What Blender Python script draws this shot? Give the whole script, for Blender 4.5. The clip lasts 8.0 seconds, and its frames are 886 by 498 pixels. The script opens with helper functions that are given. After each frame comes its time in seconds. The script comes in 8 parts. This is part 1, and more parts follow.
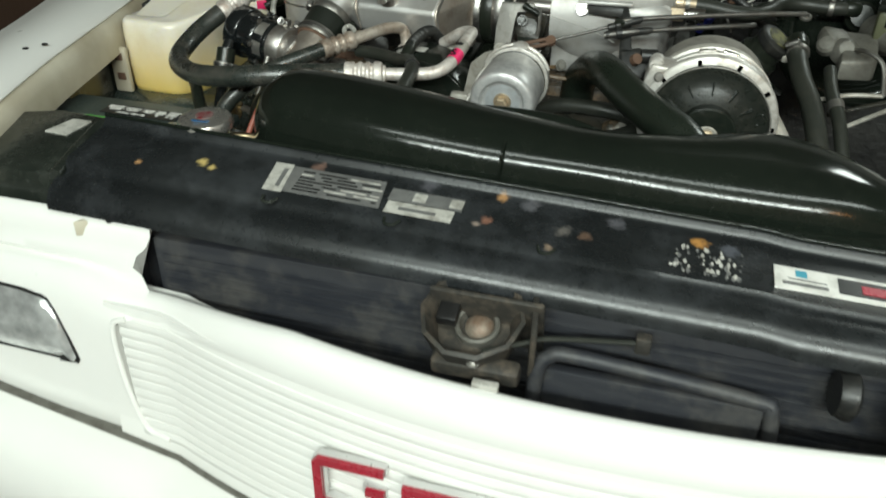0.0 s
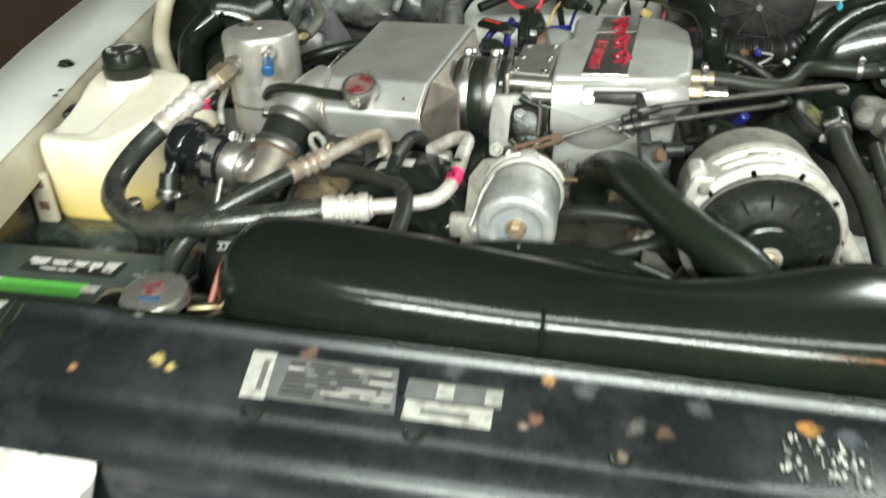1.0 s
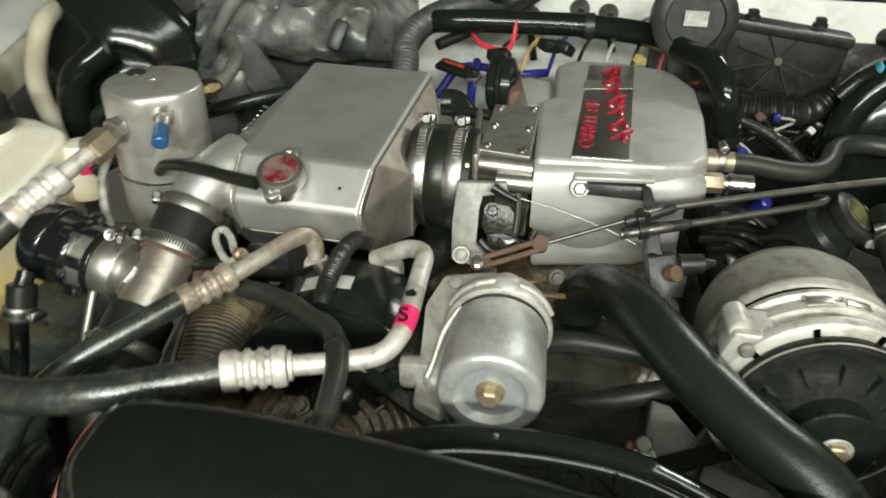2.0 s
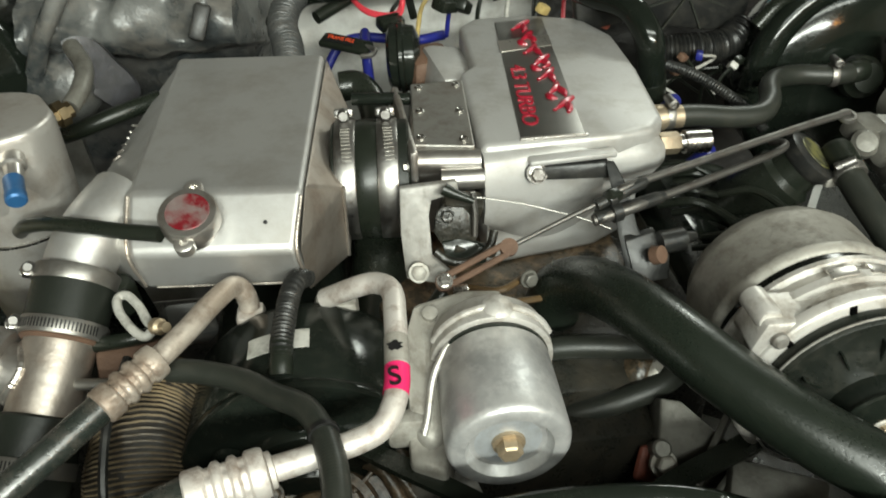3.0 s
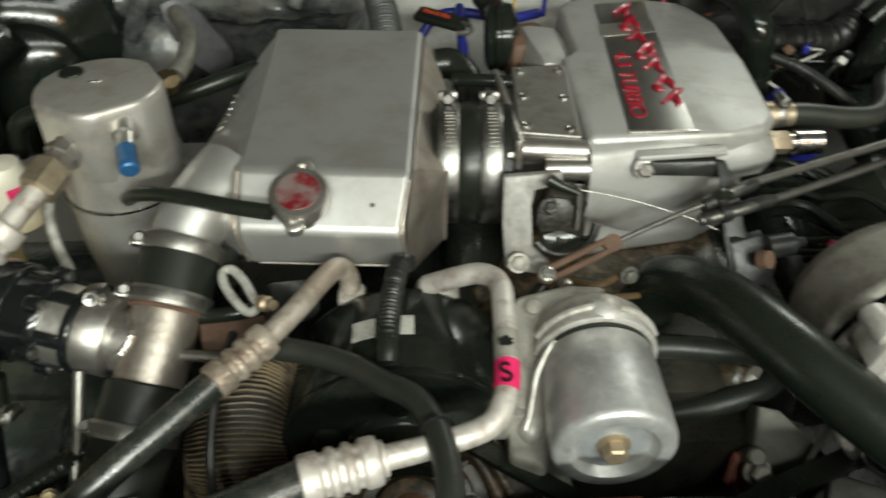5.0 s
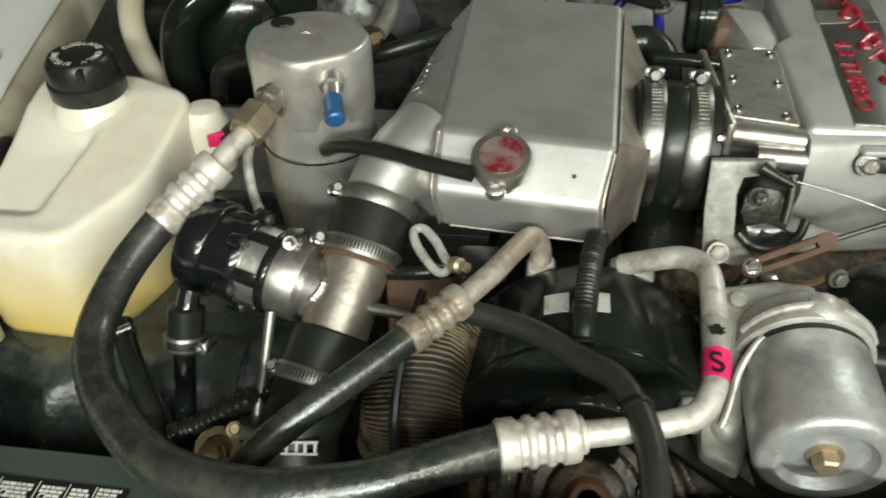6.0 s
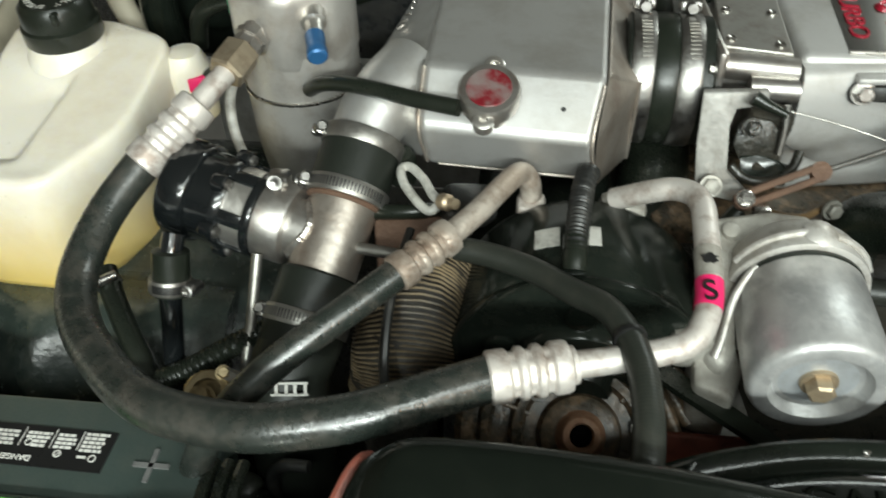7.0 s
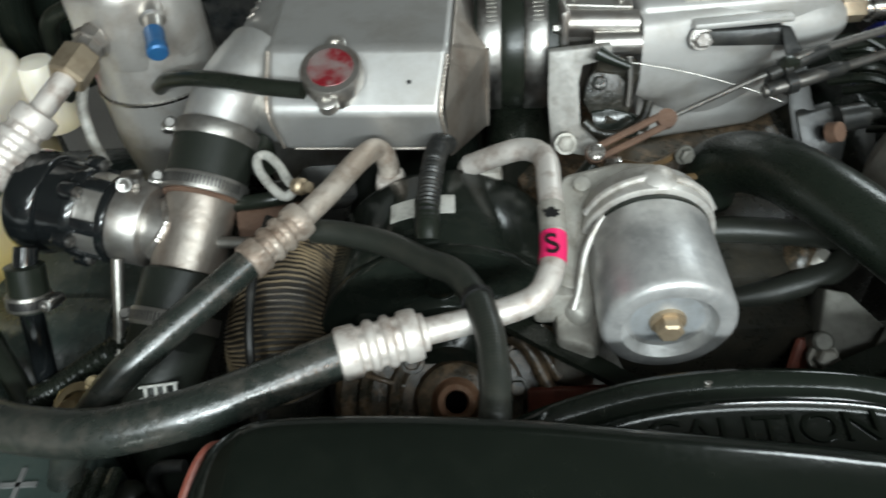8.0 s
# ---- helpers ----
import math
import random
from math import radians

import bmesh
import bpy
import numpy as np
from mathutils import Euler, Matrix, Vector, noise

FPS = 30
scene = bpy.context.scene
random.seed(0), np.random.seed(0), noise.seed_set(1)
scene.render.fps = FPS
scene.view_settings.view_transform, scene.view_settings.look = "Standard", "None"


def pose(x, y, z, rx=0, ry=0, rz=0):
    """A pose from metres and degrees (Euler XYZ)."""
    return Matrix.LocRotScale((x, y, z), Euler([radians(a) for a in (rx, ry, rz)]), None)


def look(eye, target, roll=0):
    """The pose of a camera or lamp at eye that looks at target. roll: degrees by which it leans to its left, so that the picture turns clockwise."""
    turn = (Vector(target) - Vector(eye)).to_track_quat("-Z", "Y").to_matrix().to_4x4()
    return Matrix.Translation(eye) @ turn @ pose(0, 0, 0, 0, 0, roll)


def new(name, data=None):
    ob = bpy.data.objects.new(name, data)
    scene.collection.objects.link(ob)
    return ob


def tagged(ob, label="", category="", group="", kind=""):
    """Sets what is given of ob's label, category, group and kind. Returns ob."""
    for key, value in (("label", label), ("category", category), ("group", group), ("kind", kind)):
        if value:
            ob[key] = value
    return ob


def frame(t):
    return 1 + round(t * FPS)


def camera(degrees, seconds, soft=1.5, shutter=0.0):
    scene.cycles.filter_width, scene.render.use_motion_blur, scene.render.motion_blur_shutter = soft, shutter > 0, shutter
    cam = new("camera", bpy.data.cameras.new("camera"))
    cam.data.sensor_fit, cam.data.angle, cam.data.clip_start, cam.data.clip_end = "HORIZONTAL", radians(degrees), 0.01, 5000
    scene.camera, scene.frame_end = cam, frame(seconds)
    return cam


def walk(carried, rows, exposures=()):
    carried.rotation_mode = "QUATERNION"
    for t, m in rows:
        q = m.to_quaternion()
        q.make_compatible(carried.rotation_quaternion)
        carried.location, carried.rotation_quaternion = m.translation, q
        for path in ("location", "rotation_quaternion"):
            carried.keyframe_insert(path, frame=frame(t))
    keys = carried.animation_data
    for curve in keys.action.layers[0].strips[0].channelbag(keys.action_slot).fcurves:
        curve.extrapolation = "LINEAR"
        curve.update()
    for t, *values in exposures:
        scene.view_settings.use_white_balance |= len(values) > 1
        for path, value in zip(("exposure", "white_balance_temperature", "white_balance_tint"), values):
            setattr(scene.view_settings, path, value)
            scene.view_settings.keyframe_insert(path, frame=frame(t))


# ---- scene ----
# ================= camera =================
cam = camera(58.9, 8.0, soft=1.7, shutter=0.5)
PATH = [
    (0, 0.1652, -0.5890, 1.3326, 58.18, -0.84, 16.01),
    (0.5, 0.1011, -0.5130, 1.3532, 58.45, -0.48, 13.63),
    (1, 0.0440, -0.3781, 1.3746, 59.17, 1.50, 10.27),
    (1.5, 0.0820, -0.2031, 1.3827, 60.66, -0.19, 10.06),
    (1.7, 0.0540, -0.1664, 1.3845, 59.58, -0.96, 10.24),
    (2.8, -0.0972, 0.0118, 1.3748, 54.58, 1.15, -6.42),
    (3, -0.0990, 0.0146, 1.3764, 53.59, 0.92, -7.12),
    (3.5, -0.0941, 0.0219, 1.3810, 51.12, 0.50, -8.80),
    (4, -0.0917, 0.0162, 1.3921, 52.75, 0.04, -9.32),
    (4.5, -0.1044, 0.0227, 1.3899, 52.83, 0.16, -8.34),
    (5, -0.1492, 0.0355, 1.3899, 50.96, -0.09, -2.89),
    (5.2, -0.1652, 0.0363, 1.3837, 51.05, 0.04, -0.36),
    (6.3, -0.2207, 0.0355, 1.3659, 49.15, 0.51, 8.11),
    (6.5, -0.2228, 0.0377, 1.3631, 48.13, 0.54, 8.18),
    (7, -0.2080, 0.0311, 1.3464, 47.74, 1.00, 6.05),
    (7.5, -0.1848, 0.0277, 1.3378, 46.83, 1.52, 2.97),
    (8, -0.1435, 0.0276, 1.3383, 46.67, 3.21, -0.80),
]
walk(cam, [(t, pose(x, y, z, rx, ry, rz)) for t, x, y, z, rx, ry, rz in PATH],
     exposures=[(0.0, -0.62, 6400, 10.0), (0.5, 0.28, 6450, 10.0), (1.0, 0.28, 6500, 10.0), (1.5, -0.15, 6700, 12.0), (2.8, -0.12, 6722, 12.0), (3.0, -0.06, 6725, 12.0), (3.5, 0.1, 6733, 12.0), (4.0, 0.1, 6742, 12.0), (4.5, -0.18, 6750, 12.0), (5.0, -0.42, 6750, 12.0), (5.2, -0.42, 6750, 12.0), (6.5, -0.12, 6600, 12.0), (7.2, -0.1, 6290, 12.6), (8.0, -0.28, 6050, 15.0)])

# ================= world and lights =================
world = bpy.data.worlds.new("garage_air")
scene.world = world
world.use_nodes = True
world.node_tree.nodes["Background"].inputs[0].default_value = (0.9, 0.95, 1.0, 1)
world.node_tree.nodes["Background"].inputs[1].default_value = 0.02


LAMP = (0.905, 1.0, 0.92)


def area_lamp(name, where, aim, sx, sy, watts, colour):
    d = bpy.data.lights.new(name, "AREA")
    d.shape, d.size, d.size_y, d.energy, d.color = "RECTANGLE", sx, sy, watts, colour
    ob = new(name, d)
    ob.matrix_world = look(where, aim)
    return ob


area_lamp("tube_lamp_near", (0.45, -0.9, 2.42), (0.05, 0.6, 0.9), 2.4, 0.16, 28, LAMP)
area_lamp("tube_lamp_far", (0.35, -2.4, 2.42), (0.05, 0.6, 0.9), 2.4, 0.16, 150, LAMP)
# Unseen fill added behind the bay for highlights on glossy parts.
area_lamp("rear_fill_lamp", (1.4, 2.1, 2.44), (0.3, 0.6, 0.95), 0.4, 0.4, 14, LAMP)
warm = bpy.data.lights.new("warm_bulb", "POINT")
warm.energy, warm.color, warm.shadow_soft_size = 14, (1.0, 0.42, 0.10), 0.09
new("warm_bulb", warm).location = (1.75, -2.2, 2.35)


# ================= materials =================
def mat(name, base, rough=0.5, metal=0.0, base2=None, mix=0.5, big=9.0, fine=160.0, bump=0.15, rvar=0.12,
        coat=0.0, sss=0.0, stretch=(1, 1, 1), contrast=0.35, depth=0.002, trans=0.0, emit=0.0, spec=0.5,
        dirt=0.0, soil=(0.05, 0.038, 0.026), spots=26.0):
    m = bpy.data.materials.new(name)
    m.use_nodes = True
    nt = m.node_tree
    n, l = nt.nodes, nt.links
    b = n["Principled BSDF"]
    tc = n.new("ShaderNodeTexCoord")
    mp = n.new("ShaderNodeMapping")
    mp.inputs["Scale"].default_value = stretch
    l.new(tc.outputs["Object"], mp.inputs[0])
    n1 = n.new("ShaderNodeTexNoise")
    n1.inputs["Scale"].default_value, n1.inputs["Detail"].default_value = big, 6
    n2 = n.new("ShaderNodeTexNoise")
    n2.inputs["Scale"].default_value, n2.inputs["Detail"].default_value = fine, 4
    l.new(mp.outputs[0], n1.inputs["Vector"])
    l.new(mp.outputs[0], n2.inputs["Vector"])
    r1 = n.new("ShaderNodeValToRGB")
    r1.color_ramp.elements[0].position = 0.5 - contrast / 2
    r1.color_ramp.elements[1].position = 0.5 + contrast / 2
    l.new(n1.outputs["Fac"], r1.inputs[0])
    base2 = base2 or tuple(c * 0.6 for c in base)
    mx = n.new("ShaderNodeMix")
    mx.data_type = "RGBA"
    mx.inputs["A"].default_value = (*base, 1)
    mx.inputs["B"].default_value = (*base2, 1)
    k = n.new("ShaderNodeMath")
    k.operation = "MULTIPLY"
    k.inputs[1].default_value = mix
    l.new(r1.outputs[0], k.inputs[0])
    l.new(k.outputs[0], mx.inputs["Factor"])
    last = mx.outputs["Result"]
    if dirt:
        n3 = n.new("ShaderNodeTexNoise")
        n3.inputs["Scale"].default_value, n3.inputs["Detail"].default_value, n3.inputs["Roughness"].default_value = spots, 9, 0.68
        l.new(tc.outputs["Object"], n3.inputs["Vector"])
        r3 = n.new("ShaderNodeValToRGB")
        r3.color_ramp.elements[0].position, r3.color_ramp.elements[1].position = 0.47, 0.64
        l.new(n3.outputs["Fac"], r3.inputs[0])
        k3 = n.new("ShaderNodeMath")
        k3.operation = "MULTIPLY"
        k3.inputs[1].default_value = dirt
        l.new(r3.outputs[0], k3.inputs[0])
        mx3 = n.new("ShaderNodeMix")
        mx3.data_type = "RGBA"
        mx3.inputs["B"].default_value = (*soil, 1)
        l.new(k3.outputs[0], mx3.inputs["Factor"])
        l.new(last, mx3.inputs["A"])
        last = mx3.outputs["Result"]
    l.new(last, b.inputs["Base Color"])
    a = n.new("ShaderNodeMath")
    a.operation = "ADD"
    l.new(n1.outputs["Fac"], a.inputs[0])
    l.new(n2.outputs["Fac"], a.inputs[1])
    rr = n.new("ShaderNodeMapRange")
    rr.inputs["From Min"].default_value, rr.inputs["From Max"].default_value = 0.6, 1.4
    rr.inputs["To Min"].default_value, rr.inputs["To Max"].default_value = max(0.02, rough - rvar), min(1, rough + rvar)
    l.new(a.outputs[0], rr.inputs[0])
    l.new(rr.outputs[0], b.inputs["Roughness"])
    b.inputs["Metallic"].default_value = metal
    b.inputs["Specular IOR Level"].default_value = spec
    b.inputs["Coat Weight"].default_value = coat
    b.inputs["Coat Roughness"].default_value = 0.08
    if trans:
        b.inputs["Transmission Weight"].default_value = trans
    if sss:
        b.inputs["Subsurface Weight"].default_value = sss
        b.inputs["Subsurface Radius"].default_value = (0.03, 0.025, 0.01)
        b.inputs["Subsurface Scale"].default_value = 0.3
    if emit:
        b.inputs["Emission Color"].default_value = (*base, 1)
        b.inputs["Emission Strength"].default_value = emit
    if bump:
        bp = n.new("ShaderNodeBump")
        bp.inputs["Strength"].default_value, bp.inputs["Distance"].default_value = bump, depth
        l.new(n2.outputs["Fac"], bp.inputs["Height"])
        l.new(bp.outputs[0], b.inputs["Normal"])
    return m


RUBBER = mat("black_rubber", (0.0095, 0.0125, 0.0088), 0.30, base2=(0.014, 0.0165, 0.012), big=14, fine=500, bump=0.05, rvar=0.06, spec=0.42, dirt=0.14, soil=(0.035, 0.034, 0.026), spots=70)
HOSE_GLOSS = mat("matt_sheen_hose_rubber", (0.0085, 0.0125, 0.0086), 0.29, base2=(0.012, 0.016, 0.0115), big=10, fine=500, bump=0.10, rvar=0.07, spec=0.62, dirt=0.10, soil=(0.03, 0.033, 0.025), spots=60)
HOSE_DULL = mat("dull_hose_rubber", (0.018, 0.0205, 0.0165), 0.42, base2=(0.026, 0.0275, 0.022), big=18, fine=500, bump=0.08, rvar=0.08, spec=0.42, dirt=0.22, soil=(0.055, 0.05, 0.04), spots=60)
# Paler base and soil put the hose's broad highlight into its colour.
HOSE_SHEEN = mat("grey_black_hose_sheen", (0.016, 0.0205, 0.0175), 0.31, base2=(0.028, 0.032, 0.0275), big=16, fine=260, bump=0.16, rvar=0.14, mix=0.8, spec=0.95, dirt=0.45, soil=(0.09, 0.078, 0.066), spots=50)
SILICONE = mat("black_silicone", (0.011, 0.0135, 0.0105), 0.42, base2=(0.018, 0.020, 0.016), fine=400, bump=0.08, spec=0.3)
GLOSSBLACK = mat("gloss_black_plastic", (0.0068, 0.0092, 0.0070), 0.135, base2=(0.010, 0.0135, 0.010), big=7, fine=260, bump=0.03, rvar=0.06, spec=0.34, dirt=0.12, soil=(0.024, 0.027, 0.021), spots=60)
LATCH = mat("dusty_latch_plate", (0.045, 0.042, 0.036), 0.55, 0.2, base2=(0.022, 0.021, 0.019), big=40, fine=260, bump=0.25, dirt=0.7, soil=(0.13, 0.105, 0.08), spots=45)
STRIKER = mat("rust_smeared_striker", (0.30, 0.27, 0.22), 0.5, 0.3, base2=(0.15, 0.08, 0.045), big=70, fine=300, bump=0.2, mix=0.9, dirt=0.5, soil=(0.10, 0.06, 0.04), spots=90)
BLACKPAINT = mat("black_panel_paint", (0.012, 0.0155, 0.0125), 0.24, base2=(0.020, 0.0235, 0.0195), big=11, fine=110, bump=0.16, rvar=0.10, mix=0.8, spec=0.6, dirt=0.28, soil=(0.058, 0.062, 0.053), spots=40)
BLACKMETAL = mat("black_enamel_metal", (0.0088, 0.0118, 0.0092), 0.15, base2=(0.0125, 0.015, 0.012), big=20, fine=300, bump=0.05, rvar=0.08, spec=0.34, dirt=0.12, soil=(0.045, 0.044, 0.034), spots=90)
DARKPLASTIC = mat("dark_grey_plastic", (0.012, 0.0125, 0.0122), 0.38, base2=(0.022, 0.0222, 0.0205), big=15, fine=350, bump=0.10, spec=0.42, dirt=0.28, soil=(0.065, 0.06, 0.05), spots=60)
GRIME = mat("greasy_dark_casting", (0.014, 0.0150, 0.0125), 0.32, base2=(0.034, 0.030, 0.0225), big=32, fine=280, bump=0.4, rvar=0.14, mix=0.8, depth=0.0014, spec=0.5, dirt=0.3, soil=(0.06, 0.048, 0.034), spots=75)
RUSTYGRIME = mat("rusty_oily_casting", (0.020, 0.0205, 0.015), 0.32, base2=(0.085, 0.058, 0.034), big=48, fine=260, bump=0.4, rvar=0.14, mix=0.85, depth=0.0014, spec=0.5, dirt=0.6, soil=(0.25, 0.165, 0.10), spots=90)
RUST = mat("brown_rust", (0.13, 0.072, 0.045), 0.7, base2=(0.06, 0.035, 0.024), big=60, fine=300, bump=0.4)
PORTRUST = mat("flaking_orange_rust", (0.26, 0.13, 0.07), 0.7, base2=(0.13, 0.065, 0.038), big=70, fine=260, bump=0.5, depth=0.001, dirt=0.4, soil=(0.36, 0.27, 0.19), spots=110)
OCHRE = mat("ochre_residue", (0.55, 0.42, 0.16), 0.8, base2=(0.3, 0.2, 0.07), big=90, fine=300, bump=0.5)
ALU_SHEET = mat("matt_aluminium_sheet", (0.60, 0.595, 0.58), 0.47, 0.82, base2=(0.54, 0.53, 0.51), big=5, fine=420, bump=0.07, rvar=0.06, depth=0.0008, dirt=0.35, soil=(0.33, 0.29, 0.24), spots=14)
ALU_WELD = mat("welded_aluminium_stained", (0.54, 0.50, 0.455), 0.40, 0.85, base2=(0.42, 0.35, 0.285), big=16, fine=200, bump=0.14, rvar=0.10, mix=0.7, dirt=0.5, soil=(0.24, 0.165, 0.115), spots=26)
ALU_CAST = mat("cast_aluminium", (0.64, 0.62, 0.585), 0.44, 0.5, base2=(0.48, 0.455, 0.415), big=24, fine=360, bump=0.22, rvar=0.10, depth=0.001, dirt=0.65, soil=(0.23, 0.19, 0.145), spots=50)
ALU_SAT = mat("satin_machined_aluminium", (0.50, 0.48, 0.455), 0.38, 0.94, base2=(0.48, 0.455, 0.42), big=12, fine=300, bump=0.07, rvar=0.10, depth=0.001, dirt=0.5, soil=(0.25, 0.185, 0.14), spots=36)
ALU_PAINT = mat("silver_painted_casting", (0.50, 0.495, 0.48), 0.46, 0.42, base2=(0.42, 0.41, 0.39), big=12, fine=300, bump=0.10, depth=0.001, dirt=0.36, soil=(0.26, 0.23, 0.19), spots=24)
ALU_OLD = mat("oxidised_aluminium_casting", (0.41, 0.392, 0.352), 0.52, 0.3, base2=(0.31, 0.288, 0.248), big=26, fine=240, bump=0.35, rvar=0.12, depth=0.0012, dirt=0.5, soil=(0.12, 0.098, 0.07), spots=55)
ALU_BRIGHT = mat("polished_aluminium_tube", (0.700, 0.670, 0.627), 0.32, 0.9, base2=(0.6, 0.58, 0.54), big=20, fine=260, bump=0.04, depth=0.001)
ALU_PIPE = mat("dull_aluminium_pipe", (0.70, 0.66, 0.615), 0.54, 0.5, base2=(0.56, 0.505, 0.455), big=34, fine=360, bump=0.14, depth=0.0008, dirt=0.65, soil=(0.24, 0.155, 0.11), spots=60)
TOPPLATE = mat("worn_machined_plate", (0.40, 0.39, 0.365), 0.46, 0.85, base2=(0.33, 0.315, 0.285), big=16, fine=300, bump=0.08, rvar=0.08, depth=0.0008, dirt=0.5, soil=(0.20, 0.16, 0.125), spots=40)
BADGE = mat("dark_brushed_badge_metal", (0.24, 0.235, 0.22), 0.34, 0.9, base2=(0.16, 0.155, 0.145), big=6, fine=90, bump=0.03, rvar=0.05, stretch=(1, 6, 1), depth=0.001)
CHROME = mat("bright_steel", (0.60, 0.59, 0.57), 0.26, 1.0, big=30, fine=300, bump=0.06, base2=(0.42, 0.40, 0.37), dirt=0.35, soil=(0.14, 0.11, 0.085), spots=60)
CHROMED = mat("bright_plated_trim", (0.72, 0.72, 0.71), 0.34, 0.7, base2=(0.6, 0.6, 0.59), big=30, fine=200, bump=0.03)
VOID = mat("unlit_hole", (0.002, 0.002, 0.002), 0.95, base2=(0.002, 0.002, 0.002), bump=0.0, spec=0.0)
BANDSTEEL = mat("dull_band_steel", (0.40, 0.39, 0.375), 0.36, 1.0, big=30, fine=300, bump=0.06, base2=(0.27, 0.26, 0.245), dirt=0.35, soil=(0.12, 0.10, 0.08), spots=50)
DARKSTEEL = mat("grey_cable_steel", (0.17, 0.165, 0.155), 0.42, 0.8, big=40, fine=300, bump=0.08, base2=(0.10, 0.09, 0.08), dirt=0.4, soil=(0.07, 0.05, 0.035), spots=60)
CANMETAL = mat("weathered_can_metal", (0.60, 0.60, 0.59), 0.42, 0.6, base2=(0.44, 0.442, 0.44), big=50, fine=380, bump=0.22, rvar=0.12, mix=0.9, contrast=0.22, depth=0.0008, dirt=0.6, soil=(0.74, 0.735, 0.72), spots=80)
ANODISED = mat("gloss_black_anodised", (0.006, 0.0075, 0.008), 0.14, base2=(0.010, 0.011, 0.012), big=20, fine=300, bump=0.03, rvar=0.05, spec=0.85)
ZINC = mat("zinc_plated_steel", (0.33, 0.32, 0.30), 0.42, 0.9, big=40, fine=300, bump=0.1, base2=(0.28, 0.265, 0.235), dirt=0.35, soil=(0.12, 0.10, 0.08))
BOLT = mat("yellowed_bolt_steel", (0.44, 0.35, 0.24), 0.5, 0.7, big=60, fine=300, bump=0.12, base2=(0.36, 0.28, 0.18), dirt=0.3, soil=(0.14, 0.095, 0.055), spots=90)
BRASS = mat("brass", (0.42, 0.34, 0.21), 0.36, 1.0, big=50, fine=300, bump=0.1, base2=(0.28, 0.21, 0.12), dirt=0.4, soil=(0.08, 0.06, 0.04))
ARCH = mat("dimpled_satin_black_paint", (0.022, 0.031, 0.027), 0.24, base2=(0.036, 0.047, 0.041), big=12, fine=110, bump=0.42, rvar=0.10, depth=0.0015, spec=0.9, dirt=0.3, soil=(0.10, 0.105, 0.09), spots=60)
OLDGREY = mat("grimy_grey_casting", (0.17, 0.165, 0.145), 0.5, 0.3, base2=(0.10, 0.095, 0.08), big=26, fine=240, bump=0.3, depth=0.0012, dirt=0.5, soil=(0.05, 0.043, 0.033), spots=50)
ALU_SPUN = mat("pale_spun_aluminium", (0.56, 0.54, 0.51), 0.38, 0.68, base2=(0.44, 0.41, 0.375), big=14, fine=320, bump=0.10, rvar=0.10, depth=0.001, dirt=0.4, soil=(0.27, 0.21, 0.16), spots=34)
TAN = mat("amber_stained_tube", (0.14, 0.088, 0.040), 0.35, base2=(0.08, 0.05, 0.026), big=50, fine=300, bump=0.1, dirt=0.4, soil=(0.03, 0.022, 0.015), spots=60)
ALU_STAIN = mat("rust_stained_aluminium_pipe", (0.54, 0.48, 0.415), 0.46, 0.5, base2=(0.37, 0.30, 0.24), big=26, fine=300, bump=0.2, depth=0.001, mix=0.9, contrast=0.2, dirt=0.75, soil=(0.16, 0.10, 0.065), spots=40)
NUT = mat("worn_plated_nut", (0.44, 0.365, 0.265), 0.42, 0.75, base2=(0.34, 0.27, 0.185), big=50, fine=300, bump=0.12, dirt=0.4, soil=(0.16, 0.11, 0.07), spots=70)
WHITE = mat("white_body_paint", (0.80, 0.80, 0.77), 0.32, base2=(0.74, 0.735, 0.70), big=5, fine=60, bump=0.02, rvar=0.06, coat=0.5)
WHITE_DIRTY = mat("dirty_white_inner_paint", (0.60, 0.56, 0.45), 0.5, base2=(0.34, 0.29, 0.2), big=9, fine=120, bump=0.06, mix=0.8)
WHITE_COWL = mat("white_cowl_paint", (0.78, 0.78, 0.75), 0.45, base2=(0.6, 0.585, 0.54), big=14, fine=120, bump=0.08, mix=0.6, dirt=0.5, soil=(0.22, 0.19, 0.15), spots=9)
BOTTLE = mat("yellowed_translucent_plastic", (0.74, 0.705, 0.625), 0.36, base2=(0.73, 0.64, 0.48), big=9, fine=120, bump=0.05, sss=0.25, contrast=0.45, dirt=0.25, soil=(0.45, 0.31, 0.14), spots=11)


